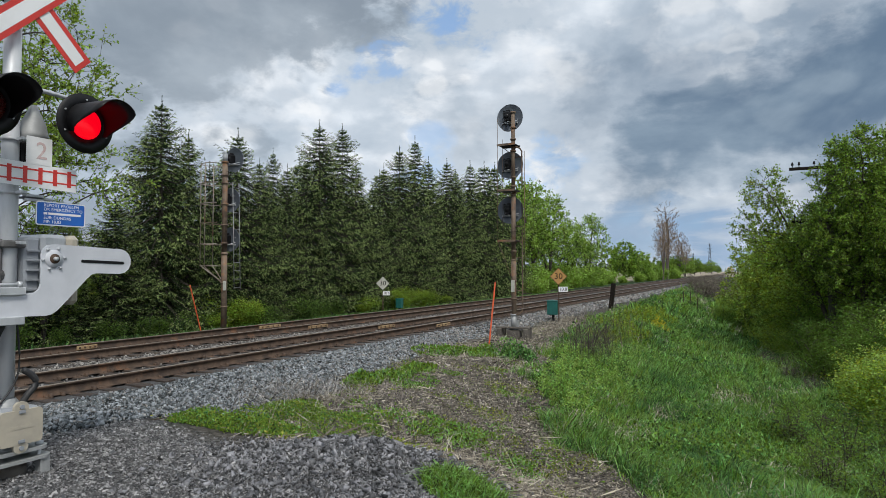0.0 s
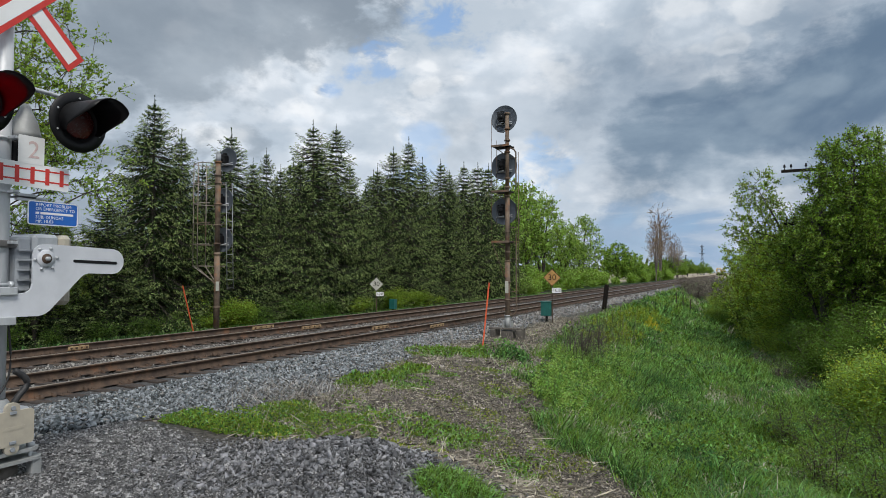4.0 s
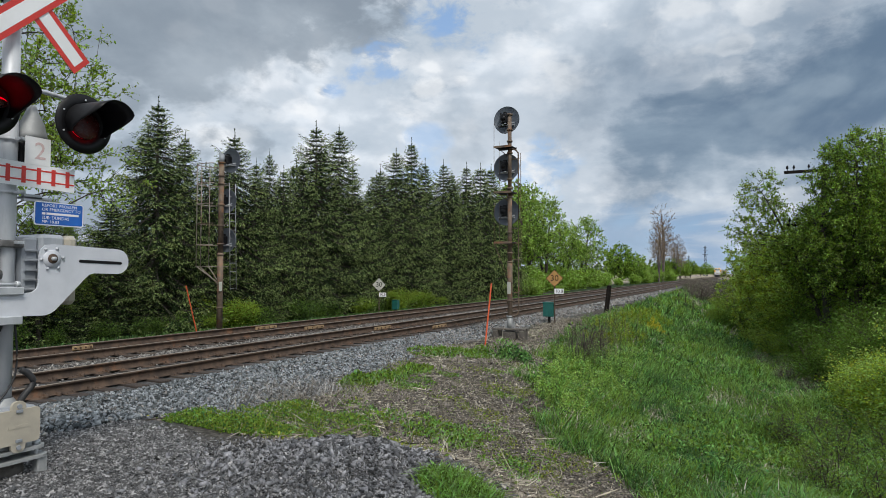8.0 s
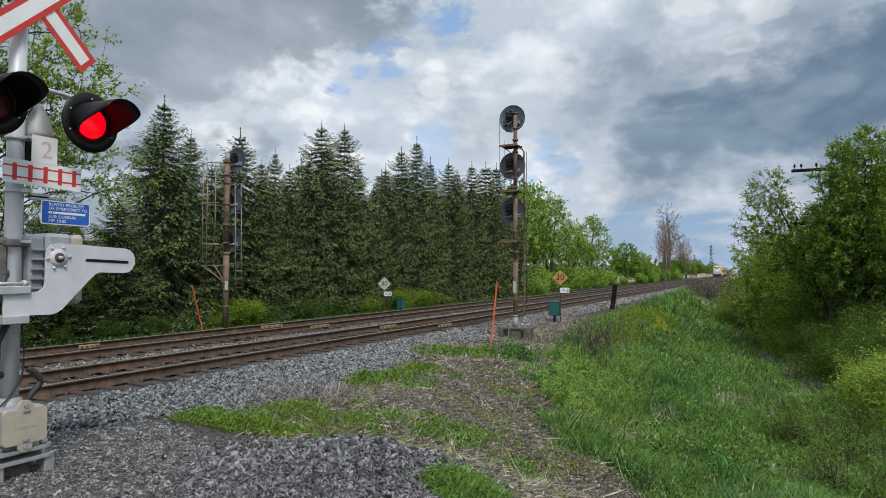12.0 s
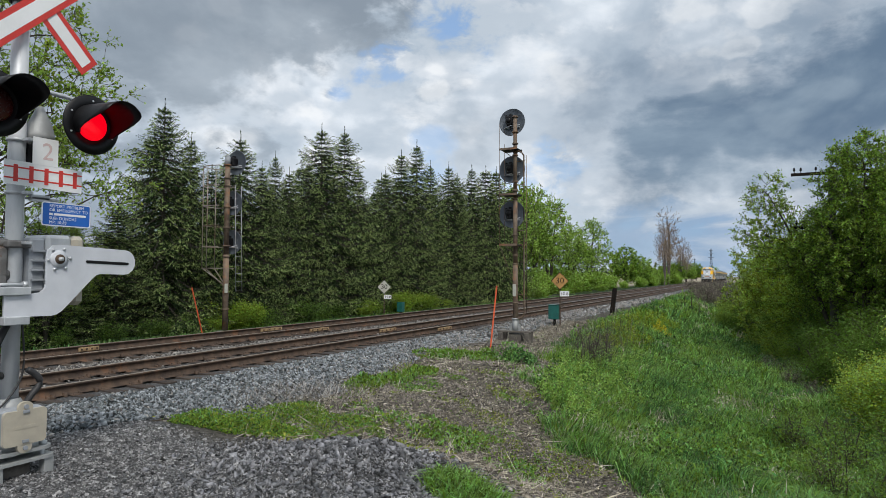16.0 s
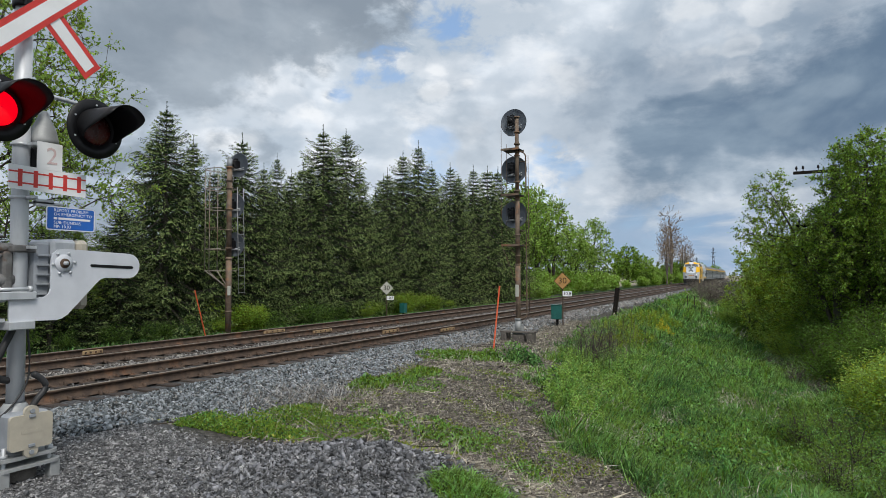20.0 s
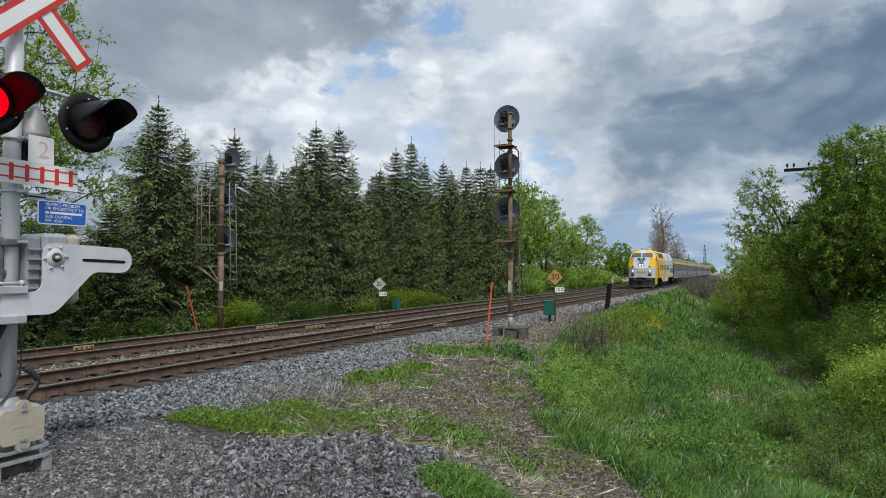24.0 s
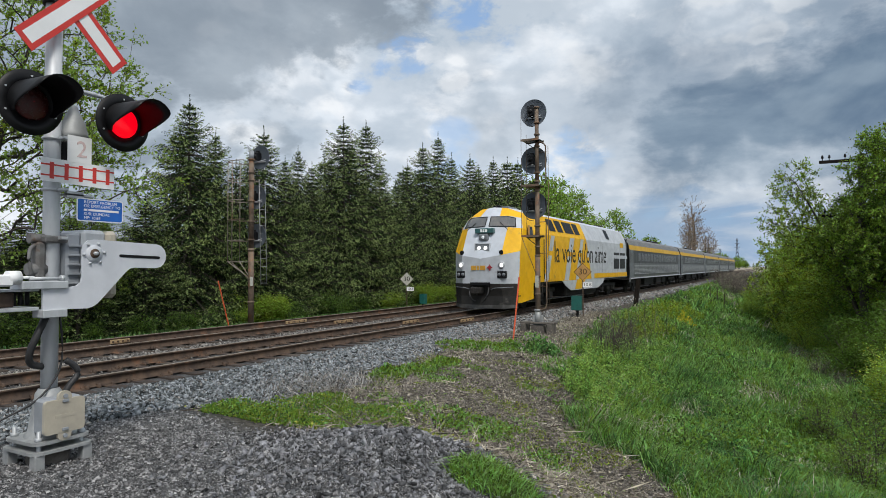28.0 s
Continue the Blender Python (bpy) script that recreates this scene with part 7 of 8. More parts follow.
def make_far_trees():
    G, DK, PL = M["leaf"], M["leaf_dark"], M["leaf_pale"]
    pale = [crown_tree("pale", 11.0, [(0, 0, 7.2, 3.0, 3.0, 3.2), (1.4, 0.5, 5.2, 2.6, 2.6, 2.0), (-1.6, -0.3, 5.0, 2.4, 2.4, 2.0), (0.2, 0, 9.4, 1.7, 1.7, 1.5)], s, [PL, G, DK], [0.55, 0.27, 0.18], 430, 21, 0.24, 0.55, 0.20,
                       ((0.6, 0, 0.75), (-1.2, 0.4, 0.7)), twigs=False, tip=0.014) for s in (81, 85)]
    low = [crown_tree("round", 6.0, [(0, 0, 3.6, 2.5, 2.5, 2.3), (1.1, 0.3, 2.5, 1.9, 1.9, 1.5), (-1.2, -0.2, 2.4, 1.8, 1.8, 1.5)], s, [G, PL, DK], sh, 330, 28, 0.26, 0.42, 0.13, ((0.2, 0, 0.7), (-0.5, 0.2, 0.6)), twigs=False, tip=0.012)
           for s, sh in ((83, [0.6, 0.15, 0.25]), (86, [0.35, 0.55, 0.10]))]
    poplar = [crown_tree("poplar", 14.0, [(0.6, 0, 10.4, 2.0, 2.0, 3.2), (1.5, 0.4, 7.6, 1.8, 1.8, 2.8), (-1.1, -0.4, 8.2, 1.9, 1.9, 3.6), (0.0, 0, 6.0, 2.2, 2.2, 2.2)], s, [M["leaf_pink"]], [1.0], 270, 14, 0.15, 0.75, 0.17,
                         ((1.0, 0, 0.88), (-1.3, 0.2, 0.8), (0.2, -0.6, 0.72), (2.0, 0.5, 0.62)), sag=-0.6, tip=0.017, bark="palebark") for s in (84, 88)]
    r = np.random.default_rng(15)
    for k, (x, y, h) in enumerate(((-25.5, 70, 12.9), (-25.6, 76.5, 13.1), (-28.4, 80, 12.4), (-25.8, 84, 12.2), (-25.8, 94.5, 9.5), (-26.1, 108, 11.6))):
        plant("tree", pale[k % 2], at_ground(x, y, r.random() * 6.28, (h + 0.8) / 11.0), "pale green spreading tree beyond the spruces", "tree", "pale trees")
    for k, (x, y, h) in enumerate(((-26.7, 141, 8.0), (-27.6, 168, 6.8), (-25.2, 154, 4.2), (-25.4, 178, 3.6), (-26.2, 203, 5.6), (-26.0, 216, 3.8), (-27.4, 240, 7.0),
                                   (-28.0, 280, 7.6), (-33.0, 380, 9.0), (-36.0, 385, 7.5), (-34.5, 612, 7.0), (-38.5, 600, 10.5), (-43.0, 590, 8.0), (-47.5, 602, 9.0), (-52.5, 582, 7.6), (-58.0, 600, 9.4), (-64.0, 592, 8.4), (-70.0, 606, 9.0))):
        plant("tree", low[k % 2], at_ground(x, y, r.random() * 6.28, (h + 0.8) / 6.0), "rounded green tree beside the field", "tree", "field trees")
    for x, y, h in ((-24.9, 199, 23.0), (-24.4, 186, 17.0), (-25.7, 240, 17.6), (-26.6, 262, 15.0)):
        plant("tree", poplar[int(y) % 2], at_ground(x, y, r.random() * 6.28, h / 14.0), "tall nearly bare tree with pinkish buds", "tree", "budding trees")
    bush = bush_meshes(1.6, 1.2, 91, [PL, G], 9, 9, 0.16, 0.2)
    for k, (x, y, h) in enumerate(((-20.6, 63, 1.0), (-21.6, 76, 0.55), (-24.6, 68, 1.7), (-25.2, 73, 2.0), (-24.9, 79, 1.6), (-25.4, 87, 2.1), (-25.2, 93, 1.5), (-25.6, 101, 1.9), (-26.0, 112, 2.0), (-25.8, 121, 1.6), (-23.4, 104, 0.7), (-25.0, 131, 0.9), (-24.6, 147, 1.3), (-24.4, 161, 1.6), (-24.8, 170, 1.2), (-25.0, 188, 1.9), (-25.3, 208, 2.0), (-25.8, 226, 1.8))):
        plant("shrub", bush, at_ground(x, y, r.random() * 6.28, h), "pale green shrub beside the far track", "shrub", "field-side shrubs", ("branchwork", "foliage"))
    # woods on the horizon
    pts, size = [], []
    for k in range(260):
        az = radians(-75 + 115 * k / 259.0 + r.normal() * 0.3)
        d = r.uniform(420, 760)
        h = r.uniform(7, 12) * d / 520
        c = np.array([math.sin(az) * d, math.cos(az) * d, -1.0])
        if abs(c[0] + 25 - float(bend(c[1]))) < 22:
            continue
        q = r.normal(size=(70, 3)) * np.array([4.5, 4.5, h * 0.26]) + np.array([0, 0, h * 0.45])
        q[:, 2] = np.abs(q[:, 2])
        pts.append(c + q)
        size.append(np.full(70, 2.6))
    P = np.concatenate(pts)
    v, f = cards(P, r.normal(size=P.shape), np.concatenate(size), 0.8)
    tagged(new("far_woods", raw_mesh("far_woods", v, f, [M["far"]])), "hazy green woods along the horizon", "woods", kind="stuff")


def pylon(x, y, h):
    p = thing("pylon", Matrix.Translation((x, y, -1.2)), "distant grey lattice power pylon", "pylon")
    leg = Shape()
    w = lambda z: 1.6 * (1 - z / h) ** 1.2 + 0.3
    for sx, sy in ((-1, -1), (1, -1), (1, 1), (-1, 1)):
        lg = Shape()
        for k in range(8):
            a, b = h * k / 8, h * (k + 1) / 8
            lg.rod((sx * w(a), sy * w(a), a), (sx * w(b), sy * w(b), b), 0.22, n=4)
        part("leg", lg, M["lattice"], p)
    br = Shape()
    for k in range(8):
        a, b = h * k / 8, h * (k + 1) / 8
        for s in (-1, 1):
            br.rod((-w(a), s * w(a), a), (w(b), s * w(b), b), 0.13, n=4).rod((w(a), s * w(a), a), (-w(b), s * w(b), b), 0.13, n=4)
            br.rod((s * w(a), -w(a), a), (s * w(b), w(b), b), 0.13, n=4)
    part("bracing", br, M["lattice"], p)
    for z, half in ((h * 0.72, 2.4), (h * 0.84, 2.0), (h * 0.95, 1.6)):
        part("crossarm", Shape().rod((-half, 0, z), (half, 0, z), 0.2, n=4), M["lattice"], p)


M["chip"] = surface("brown_stone_chip", (0.110, 0.097, 0.086), (0.36, 0.325, 0.295), 9, 0.9, bump=0.4, bump_scale=90, island=0.8, gloss=0.2)
M["moss"] = surface("yellow_moss", (0.27, 0.29, 0.055), (0.20, 0.25, 0.05), 2, 0.9, bump=0, island=0.5, gloss=0.1, through_light=0.2)
M["bleached"] = surface("bleached_stems", (0.46, 0.44, 0.41), (0.34, 0.32, 0.29), 3, 0.9, bump=0, island=0.4)
M["leaf_gold"] = surface("bright_yellow_green_leaves", (0.37, 0.42, 0.05), (0.29, 0.35, 0.042), 0.9, 0.7, bump=0, island=0.6, gloss=0.2, through_light=0.4)
M["litter"] = surface("dead_litter", (0.22, 0.195, 0.15), (0.14, 0.12, 0.09), 3, 0.9, bump=0, island=0.5)
M["stained"] = surface("stained_ballast", (0.095, 0.090, 0.086), (0.27, 0.255, 0.24), 9, 0.9, bump=0.4, bump_scale=90, island=0.75, gloss=0.2)
M["heap"] = surface("dark_shale", (0.072, 0.075, 0.082), (0.225, 0.228, 0.238), 9, 0.75, bump=0.4, bump_scale=90, island=0.9, gloss=0.35)
M["pebble"] = surface("road_stone", (0.10, 0.105, 0.115), (0.20, 0.205, 0.21), 3, 0.85, bump=0.4, bump_scale=9, piece=0.5, gloss=0.3)
M["flower"] = surface("yellow_flowers", (0.62, 0.50, 0.02), (0.5, 0.42, 0.02), 2, 0.6, bump=0, through_light=0.3)
M["leaf_fresh"] = surface("fresh_leaves", (0.20, 0.29, 0.055), (0.15, 0.24, 0.045), 0.9, 0.6, bump=0, island=0.4, gloss=0.3, through_light=0.45)
M["leaf_pale"] = surface("pale_spring_leaves", (0.31, 0.44, 0.11), (0.23, 0.35, 0.085), 0.5, 0.6, bump=0, island=0.45, gloss=0.3, through_light=0.45)
make_grove()
make_left_trees()
make_far_trees()
pylon(-43.0, 649.0, 29.0)
pylon(-78.0, 880.0, 26.0)

for x, y in ((-5.05, 48.7), (-4.74, 50.3), (-3.87, 45.8)):
    g = float(land(x, y))
    fp = thing("fence_post", Matrix.Translation((x, y, g)), "thin rusty steel fence post in the grass", "fence post", "old fence posts")
    part("stake", Shape().box(-0.03, 0.03, -0.02, 0.02, -0.2, 1.05, 0.004), M["rust"], fp)
    part("stake_flange", Shape().box(-0.006, 0.006, -0.04, -0.018, -0.2, 1.0), M["rust"], fp)


# ---- grass and weeds ----
def stones(pts, size, flat=0.7, tilt=1.0, whole=True):
    """Broken stones: knocked-about octahedra."""
    n = len(pts)
    base = np.array([[1, 0, 0], [0, 1, 0], [-1, 0, 0], [0, -1, 0], [0, 0, 1], [0, 0, -1]], float)
    v = base[None] + rng.normal(size=(n, 6, 3)) * 0.26
    s = np.broadcast_to(size, n)
    v = v * (s[:, None] * rng.uniform(0.5, 1.5, (n, 3)))[:, None, :] * np.array([1, 1, flat])
    q = rng.normal(size=(n, 4)) * np.array([1, tilt, tilt, 1])
    q /= np.linalg.norm(q, axis=1, keepdims=True)
    a, b, c, d = q.T
    R = np.stack([np.stack([1 - 2 * (c * c + d * d), 2 * (b * c - a * d), 2 * (b * d + a * c)], 1),
                  np.stack([2 * (b * c + a * d), 1 - 2 * (b * b + d * d), 2 * (c * d - a * b)], 1),
                  np.stack([2 * (b * d - a * c), 2 * (c * d + a * b), 1 - 2 * (b * b + c * c)], 1)], 1)
    v = np.einsum("nij,nkj->nki", R, v) + pts[:, None, :]
    f = np.array([[0, 1, 4], [1, 2, 4], [2, 3, 4], [3, 0, 4], [1, 0, 5], [2, 1, 5], [3, 2, 5], [0, 3, 5]])
    f = f if whole else f[:4]
    f = (np.arange(n)[:, None, None] * 6 + f[None]).reshape(-1, 3)
    return v.reshape(-1, 3), f


def scatter(n, x0, x1, y0, y1, keep=None):
    x, y = rng.uniform(x0, x1, n), rng.uniform(y0, y1, n)
    if keep is not None:
        k = rng.random(n) < keep(x, y)
        x, y = x[k], y[k]
    return np.stack([x, y, land(x, y) - 0.01], 1)


def stuff(name, me, label, category):
    return tagged(new(name, me), label, category, kind="stuff")


def turf(x, y):
    r = x - bend(y)
    rag = 0.6 * bumps(x, y, 1.1) + 0.3 * bumps(x, y, 0.45)
    return smooth(-0.5, 0.4, r - turf_edge(y) + rag) * (1 - 0.8 * platform(x, y))


def make_grass():
    parts = []
    for n, y0, y1, w, h in ((21000, 7.0, 14, 0.0092, 0.25), (26000, 13, 22, 0.0105, 0.24), (19000, 21, 38, 0.0145, 0.25), (9000, 36, 75, 0.034, 0.38), (3500, 70, 140, 0.07, 0.5)):
        p = scatter(n, -8.5 if y0 > 8 else -4.5, 3.2 if y0 < 36 else 0.5, y0, y1, turf)
        p = np.repeat(p, 6, 0) + rng.normal(size=(len(p) * 6, 3)) * np.array([1, 1, 0]) * (0.03 + 2.2 * w)
        p[:, 2] = land(p[:, 0], p[:, 1]) - 0.01
        tall = h * (0.55 + 0.9 * rng.random(len(p)) ** 2) * (1 + 0.35 * bumps(p[:, 0], p[:, 1], 1.7))
        tall = tall * (1 + 0.5 * bumps(p[:, 0], p[:, 1], 0.55))
        one = lambda: np.repeat(rng.random(len(p) // 6), 6)
        tall = tall * (0.6 + 0.8 * one())
        ix = (one() < 0.12 + 0.35 * smooth(0.0, 0.6, bumps(p[:, 0], p[:, 1], 2.9))).astype(int)
        ix[one() < 0.10 + 0.55 * smooth(0.05, 0.5, bumps(p[:, 0] + 40, p[:, 1], 1.3))] = 3
        ix[one() < 0.008 + 0.25 * smooth(0.55, 0.8, bumps(p[:, 0], p[:, 1] + 70, 1.1))] = 2
        stuff("bank_grass", blades(p, tall, w * rng.uniform(0.7, 1.3, len(p)), rng.uniform(0.35, 1.5, len(p)), [M["grass"], M["grass_yellow"], M["straw"], M["grass_deep"]], ix), "lush green grass on the railway bank", "grass")
    for n, y0, y1, leaf, tall in ((30000, 5.5, 13, 0.055, 0.20), (30000, 12, 24, 0.075, 0.28), (15000, 22, 42, 0.11, 0.32)):
        p = scatter(n, -8.0, 3.0, y0, y1, lambda x, y: turf(x, y) * smooth(-0.1, 0.5, bumps(x, y + 31, 0.9) + 0.4 * bumps(x, y, 0.3)))
        p[:, 2] += tall * rng.random(len(p)) ** 0.8
        v, f = cards(p, rng.normal(size=p.shape) + np.array([0, 0, 0.4]), leaf * rng.uniform(0.6, 1.4, len(p)), 0.5, 0.5)
        stuff("bank_weeds", raw_mesh("bank_weeds", v, f, [M["grass"], M["grass_yellow"], M["grass_deep"]], rng.choice(3, len(p), p=[0.5, 0.25, 0.25])), "leafy green weeds growing through the bank grass", "weeds")
    # far side of the tracks and beyond
    p = scatter(9000, -20.5, -17.5, 3, 70, lambda x, y: 0.5 + 0.5 * smooth(-17.4, -18.6, x - bend(y)))
    stuff("verge_grass", blades(p, 0.17 * rng.uniform(0.5, 1.4, len(p)), 0.014, rng.uniform(0.2, 0.9, len(p)), [M["grass_deep"], M["grass"]], (rng.random(len(p)) < 0.4).astype(int)), "green weeds between far track and spruces", "grass")
    # dry thatch on the shoulder
    def dry(x, y):
        r = x - bend(y)
        rag = 0.5 * bumps(x, y, 0.9)
        edge, west = turf_edge(y) + 0.3, gravel_edge(y)
        return smooth(-0.3, 0.3, r - west + rag) * (1 - smooth(-0.4, 0.5, r - edge + rag)) * smooth(0.1, 0.45, y - road_edge(x) + 0.3 * rag)
    p = scatter(9000, -9.0, 1.0, 4.8, 30, dry)
    stuff("dry_grass", blades(p, rng.uniform(0.10, 0.32, len(p)), np.where(p[:, 1] < 13, 0.003, 0.005), rng.uniform(0.7, 2.2, len(p)), [M["straw"], M["stalk"]], (rng.random(len(p)) < 0.45).astype(int)), "tufts of dry grass on the shoulder", "grass")
    p = scatter(95000, -9.0, 1.2, 4.4, 30, dry)
    a = rng.random(len(p)) * 6.28
    p[:, 2] += 0.012 + rng.random(len(p)) * 0.05
    w = np.stack([np.cos(a), np.sin(a), rng.normal(size=len(p)) * 0.16], 1)
    v, f = cards(p, w, rng.uniform(0.05, 0.22, len(p)) * np.where(rng.random(len(p)) < 0.06, 2.2, 1.0), 0.045)
    stuff("thatch", raw_mesh("thatch", v, f, [M["straw"], M["stalk"], M["litter"]], rng.choice(3, len(p), p=[0.22, 0.42, 0.36])), "matted dead stems and grass lying on the shoulder", "thatch")
    p = scatter(60000, -9.0, 1.2, 4.4, 24, dry)
    p[:, 2] += 0.01 + rng.random(len(p)) * 0.03
    v, f = cards(p, rng.normal(size=p.shape) * np.array([1, 1, 0.4]), rng.uniform(0.02, 0.075, len(p)), 0.45)
    stuff("leaf_litter", raw_mesh("leaf_litter", v, f, [M["litter"], M["straw"], M["grass_yellow"], M["stalk"]], rng.choice(4, len(p), p=[0.34, 0.18, 0.16, 0.32])), "dead leaves and tiny weeds on the shoulder", "leaf litter")
    p = scatter(52000, -9.0, 1.2, 4.6, 26, dry)
    p[:, 2] += 0.008
    v, f = stones(p, (0.008 + 0.030 * rng.random(len(p)) ** 2) * np.where(p[:, 1] > 13, 1.35, 1.0), 0.45, 0.6, False)
    q = scatter(85000, -8.2, 2.0, 4.6, 12.5, dry)
    q[:, 2] += 0.006 + 0.012 * rng.random(len(q))
    v2, f2 = stones(q, 0.007 + 0.020 * rng.random(len(q)) ** 2, 0.42, 0.7, False)
    v, f = np.concatenate([v, v2]), np.concatenate([f, f2 + len(v)])
    stuff("shoulder_stones", raw_mesh("shoulder_stones", v, f, [M["chip"]]), "brown-grey stone chips among the dry stems", "gravel")
    p = scatter(90000, -8.2, 0.6, 4.9, 18, lambda x, y: dry(x, y) * smooth(0.12, 0.40, bumps(x + 9, y, 0.75) * 0.6 + bumps(x, y + 5, 0.25) * 0.5))
    p[:, 2] += 0.02 + rng.random(len(p)) * 0.05
    v, f = cards(p, rng.normal(size=p.shape) * np.array([1, 1, 0.8]), rng.uniform(0.02, 0.05, len(p)), 0.6)
    stuff("moss", raw_mesh("moss", v, f, [M["moss"], M["grass_yellow"]], (rng.random(len(p)) < 0.4).astype(int)), "yellow-green moss and stonecrop on the stones", "moss")
    p = scatter(330, -8.0, 0.5, 5.2, 24, dry)
    stuff("dry_stems", blades(p, rng.uniform(0.4, 0.95, len(p)), 0.003, rng.uniform(0.3, 1.3, len(p)), [M["straw"], M["stalk"]], (rng.random(len(p)) < 0.3).astype(int)), "tall pale dead stems", "grass")
    p = scatter(1000, -6.2, -3.8, 17.5, 27, lambda x, y: np.exp(-((x + 4.8) / 0.6) ** 2) * smooth(-0.3, 0.3, bumps(x, y, 0.8)))
    stuff("dead_stalks", blades(p, rng.uniform(0.5, 1.35, len(p)), 0.005, rng.uniform(0.05, 0.45, len(p)), [M["stalk"], M["twig"]], (rng.random(len(p)) < 0.5).astype(int)), "standing dead brown weed stalks", "weeds")
    p = scatter(800, -5.6, -3.6, 16.6, 20.2, lambda x, y: np.exp(-((x + 4.5) / 0.38) ** 2 - ((y - 18.3) / 0.8) ** 2))
    stuff("dead_stalks", blades(p, rng.uniform(0.7, 1.55, len(p)) * np.exp(-((p[:, 0] + 4.5) / 0.9) ** 2), 0.0045, rng.uniform(0.05, 0.38, len(p)), [M["twig"], M["stalk"]], (rng.random(len(p)) < 0.25).astype(int)), "clump of tall dark dead stalks", "weeds")
    p = scatter(3600, -9.0, -5.8, 7.6, 11.4, lambda x, y: np.exp(-((x + 7.4) / 0.8) ** 2 - ((y - 9.4) / 1.0) ** 2))
    stuff("dead_stalks", blades(p, rng.uniform(0.12, 0.42, len(p)), 0.004, rng.uniform(0.8, 2.6, len(p)), [M["twig"], M["stalk"], M["bleached"]], rng.choice(3, len(p), p=[0.3, 0.3, 0.4])), "tangled grey dead weeds on the ballast", "weeds")


def weeds(name, spots, count, leaf, tall, mats, label):
    """Low leafy weeds heaped on spots (x, y, radius x, radius y)."""
    P = []
    for x, y, rx, ry in spots:
        a, d = rng.random(count) * 6.28, np.sqrt(rng.random(count))
        px, py = x + rx * d * np.cos(a), y + ry * d * np.sin(a)
        k = bumps(px, py, 0.22) + 0.5 * bumps(px, py, 0.6) > -0.65 + 0.6 * d
        px, py, d = px[k], py[k], d[k]
        z = land(px, py) + rng.random(len(px)) ** 1.3 * tall * (1.15 - d) * (0.7 + 0.5 * bumps(px, py, 0.5))
        P.append(np.stack([px, py, np.maximum(z, land(px, py))], 1))
    P = np.concatenate(P)
    w = rng.normal(size=P.shape) + np.array([0, 0, 0.5])
    v, f = cards(P, w, leaf * rng.uniform(0.6, 1.4, len(P)), 0.45)
    stuff(name, raw_mesh(name, v, f, mats, rng.choice(len(mats), len(P), p=[0.6] + [0.4 / (len(mats) - 1)] * (len(mats) - 1))), label, "weeds")


make_grass()
_spots = [(x, y, 0.16 + 0.25 * a, 0.16 + 0.25 * b) for x, y, a, b in zip(rng.uniform(-7.6, -3.0, 60), rng.uniform(6.5, 17, 60), rng.random(60), rng.random(60)) if x < float(turf_edge(y)) and x > float(gravel_edge(y))]
weeds("scattered_weeds", _spots, 260, 0.05, 0.10, [M["grass"], M["grass_yellow"]], "small green weeds sprouting through dry grass")
weeds("low_weeds", [(-6.4, 7.2, 0.9, 0.6), (-5.7, 8.0, 0.8, 0.7), (-5.6, 5.45, 0.6, 0.35), (-5.0, 5.4, 0.6, 0.32), (-4.4, 5.6, 0.6, 0.45), (-6.2, 5.9, 0.5, 0.3), (-5.3, 6.2, 0.8, 0.6), (-4.6, 6.4, 0.8, 0.7), (-3.9, 6.3, 0.7, 0.6), (-6.9, 6.4, 0.5, 0.5), (-6.8, 8.3, 0.6, 0.6), (-4.9, 7.4, 0.8, 0.7), (-5.9, 6.9, 0.9, 0.6)], 6800, 0.034, 0.25,
      [M["grass_yellow"], M["grass"], M["moss"], M["grass_deep"]], "low bright green weeds along the gravel edge")
weeds("low_weeds", [(-7.9, 15.6, 0.8, 0.7), (-7.2, 15.8, 0.7, 0.8), (-6.8, 16.2, 0.5, 0.6), (-7.15, 10.8, 0.35, 0.5), (-7.0, 11.6, 0.4, 0.6), (-7.0, 12.7, 0.4, 0.6)], 2600, 0.085, 0.32,
      [M["grass_yellow"], M["grass"]], "yellow-green weeds in the ballast edge")
weeds("green_weeds", [(-5.2, 9.2, 0.7, 0.6), (-4.6, 9.2, 0.5, 0.5), (-4.2, 9.6, 0.5, 0.5), (-4.9, 8.0, 0.7, 0.5), (-3.9, 7.6, 0.6, 0.5), (-3.4, 9.2, 0.5, 0.5)], 1400, 0.06, 0.16,
      [M["grass"], M["leaf"]], "dark green weeds among dry grass")
_a, _d = rng.random(1800) * 6.28, np.sqrt(rng.random(1800))
_x, _y = -1.98 + 0.34 * _d * np.cos(_a), 4.36 + 0.28 * _d * np.sin(_a)
stuff("green_clump", blades(np.stack([_x, _y, land(_x, _y) - 0.01], 1), rng.uniform(0.09, 0.20, 1800) * (1.15 - 0.5 * _d), 0.006, rng.uniform(0.4, 1.5, 1800), [M["grass"], M["grass_yellow"]], (rng.random(1800) < 0.3).astype(int)),
      "bright green leafy clump at the gravel edge", "grass")
weeds("green_clump", [(-6.15, 16.5, 0.75, 0.6), (-5.9, 16.2, 0.6, 0.5)], 3000, 0.085, 0.62, [M["grass"], M["grass_deep"]], "dark green leafy clump near the signal")
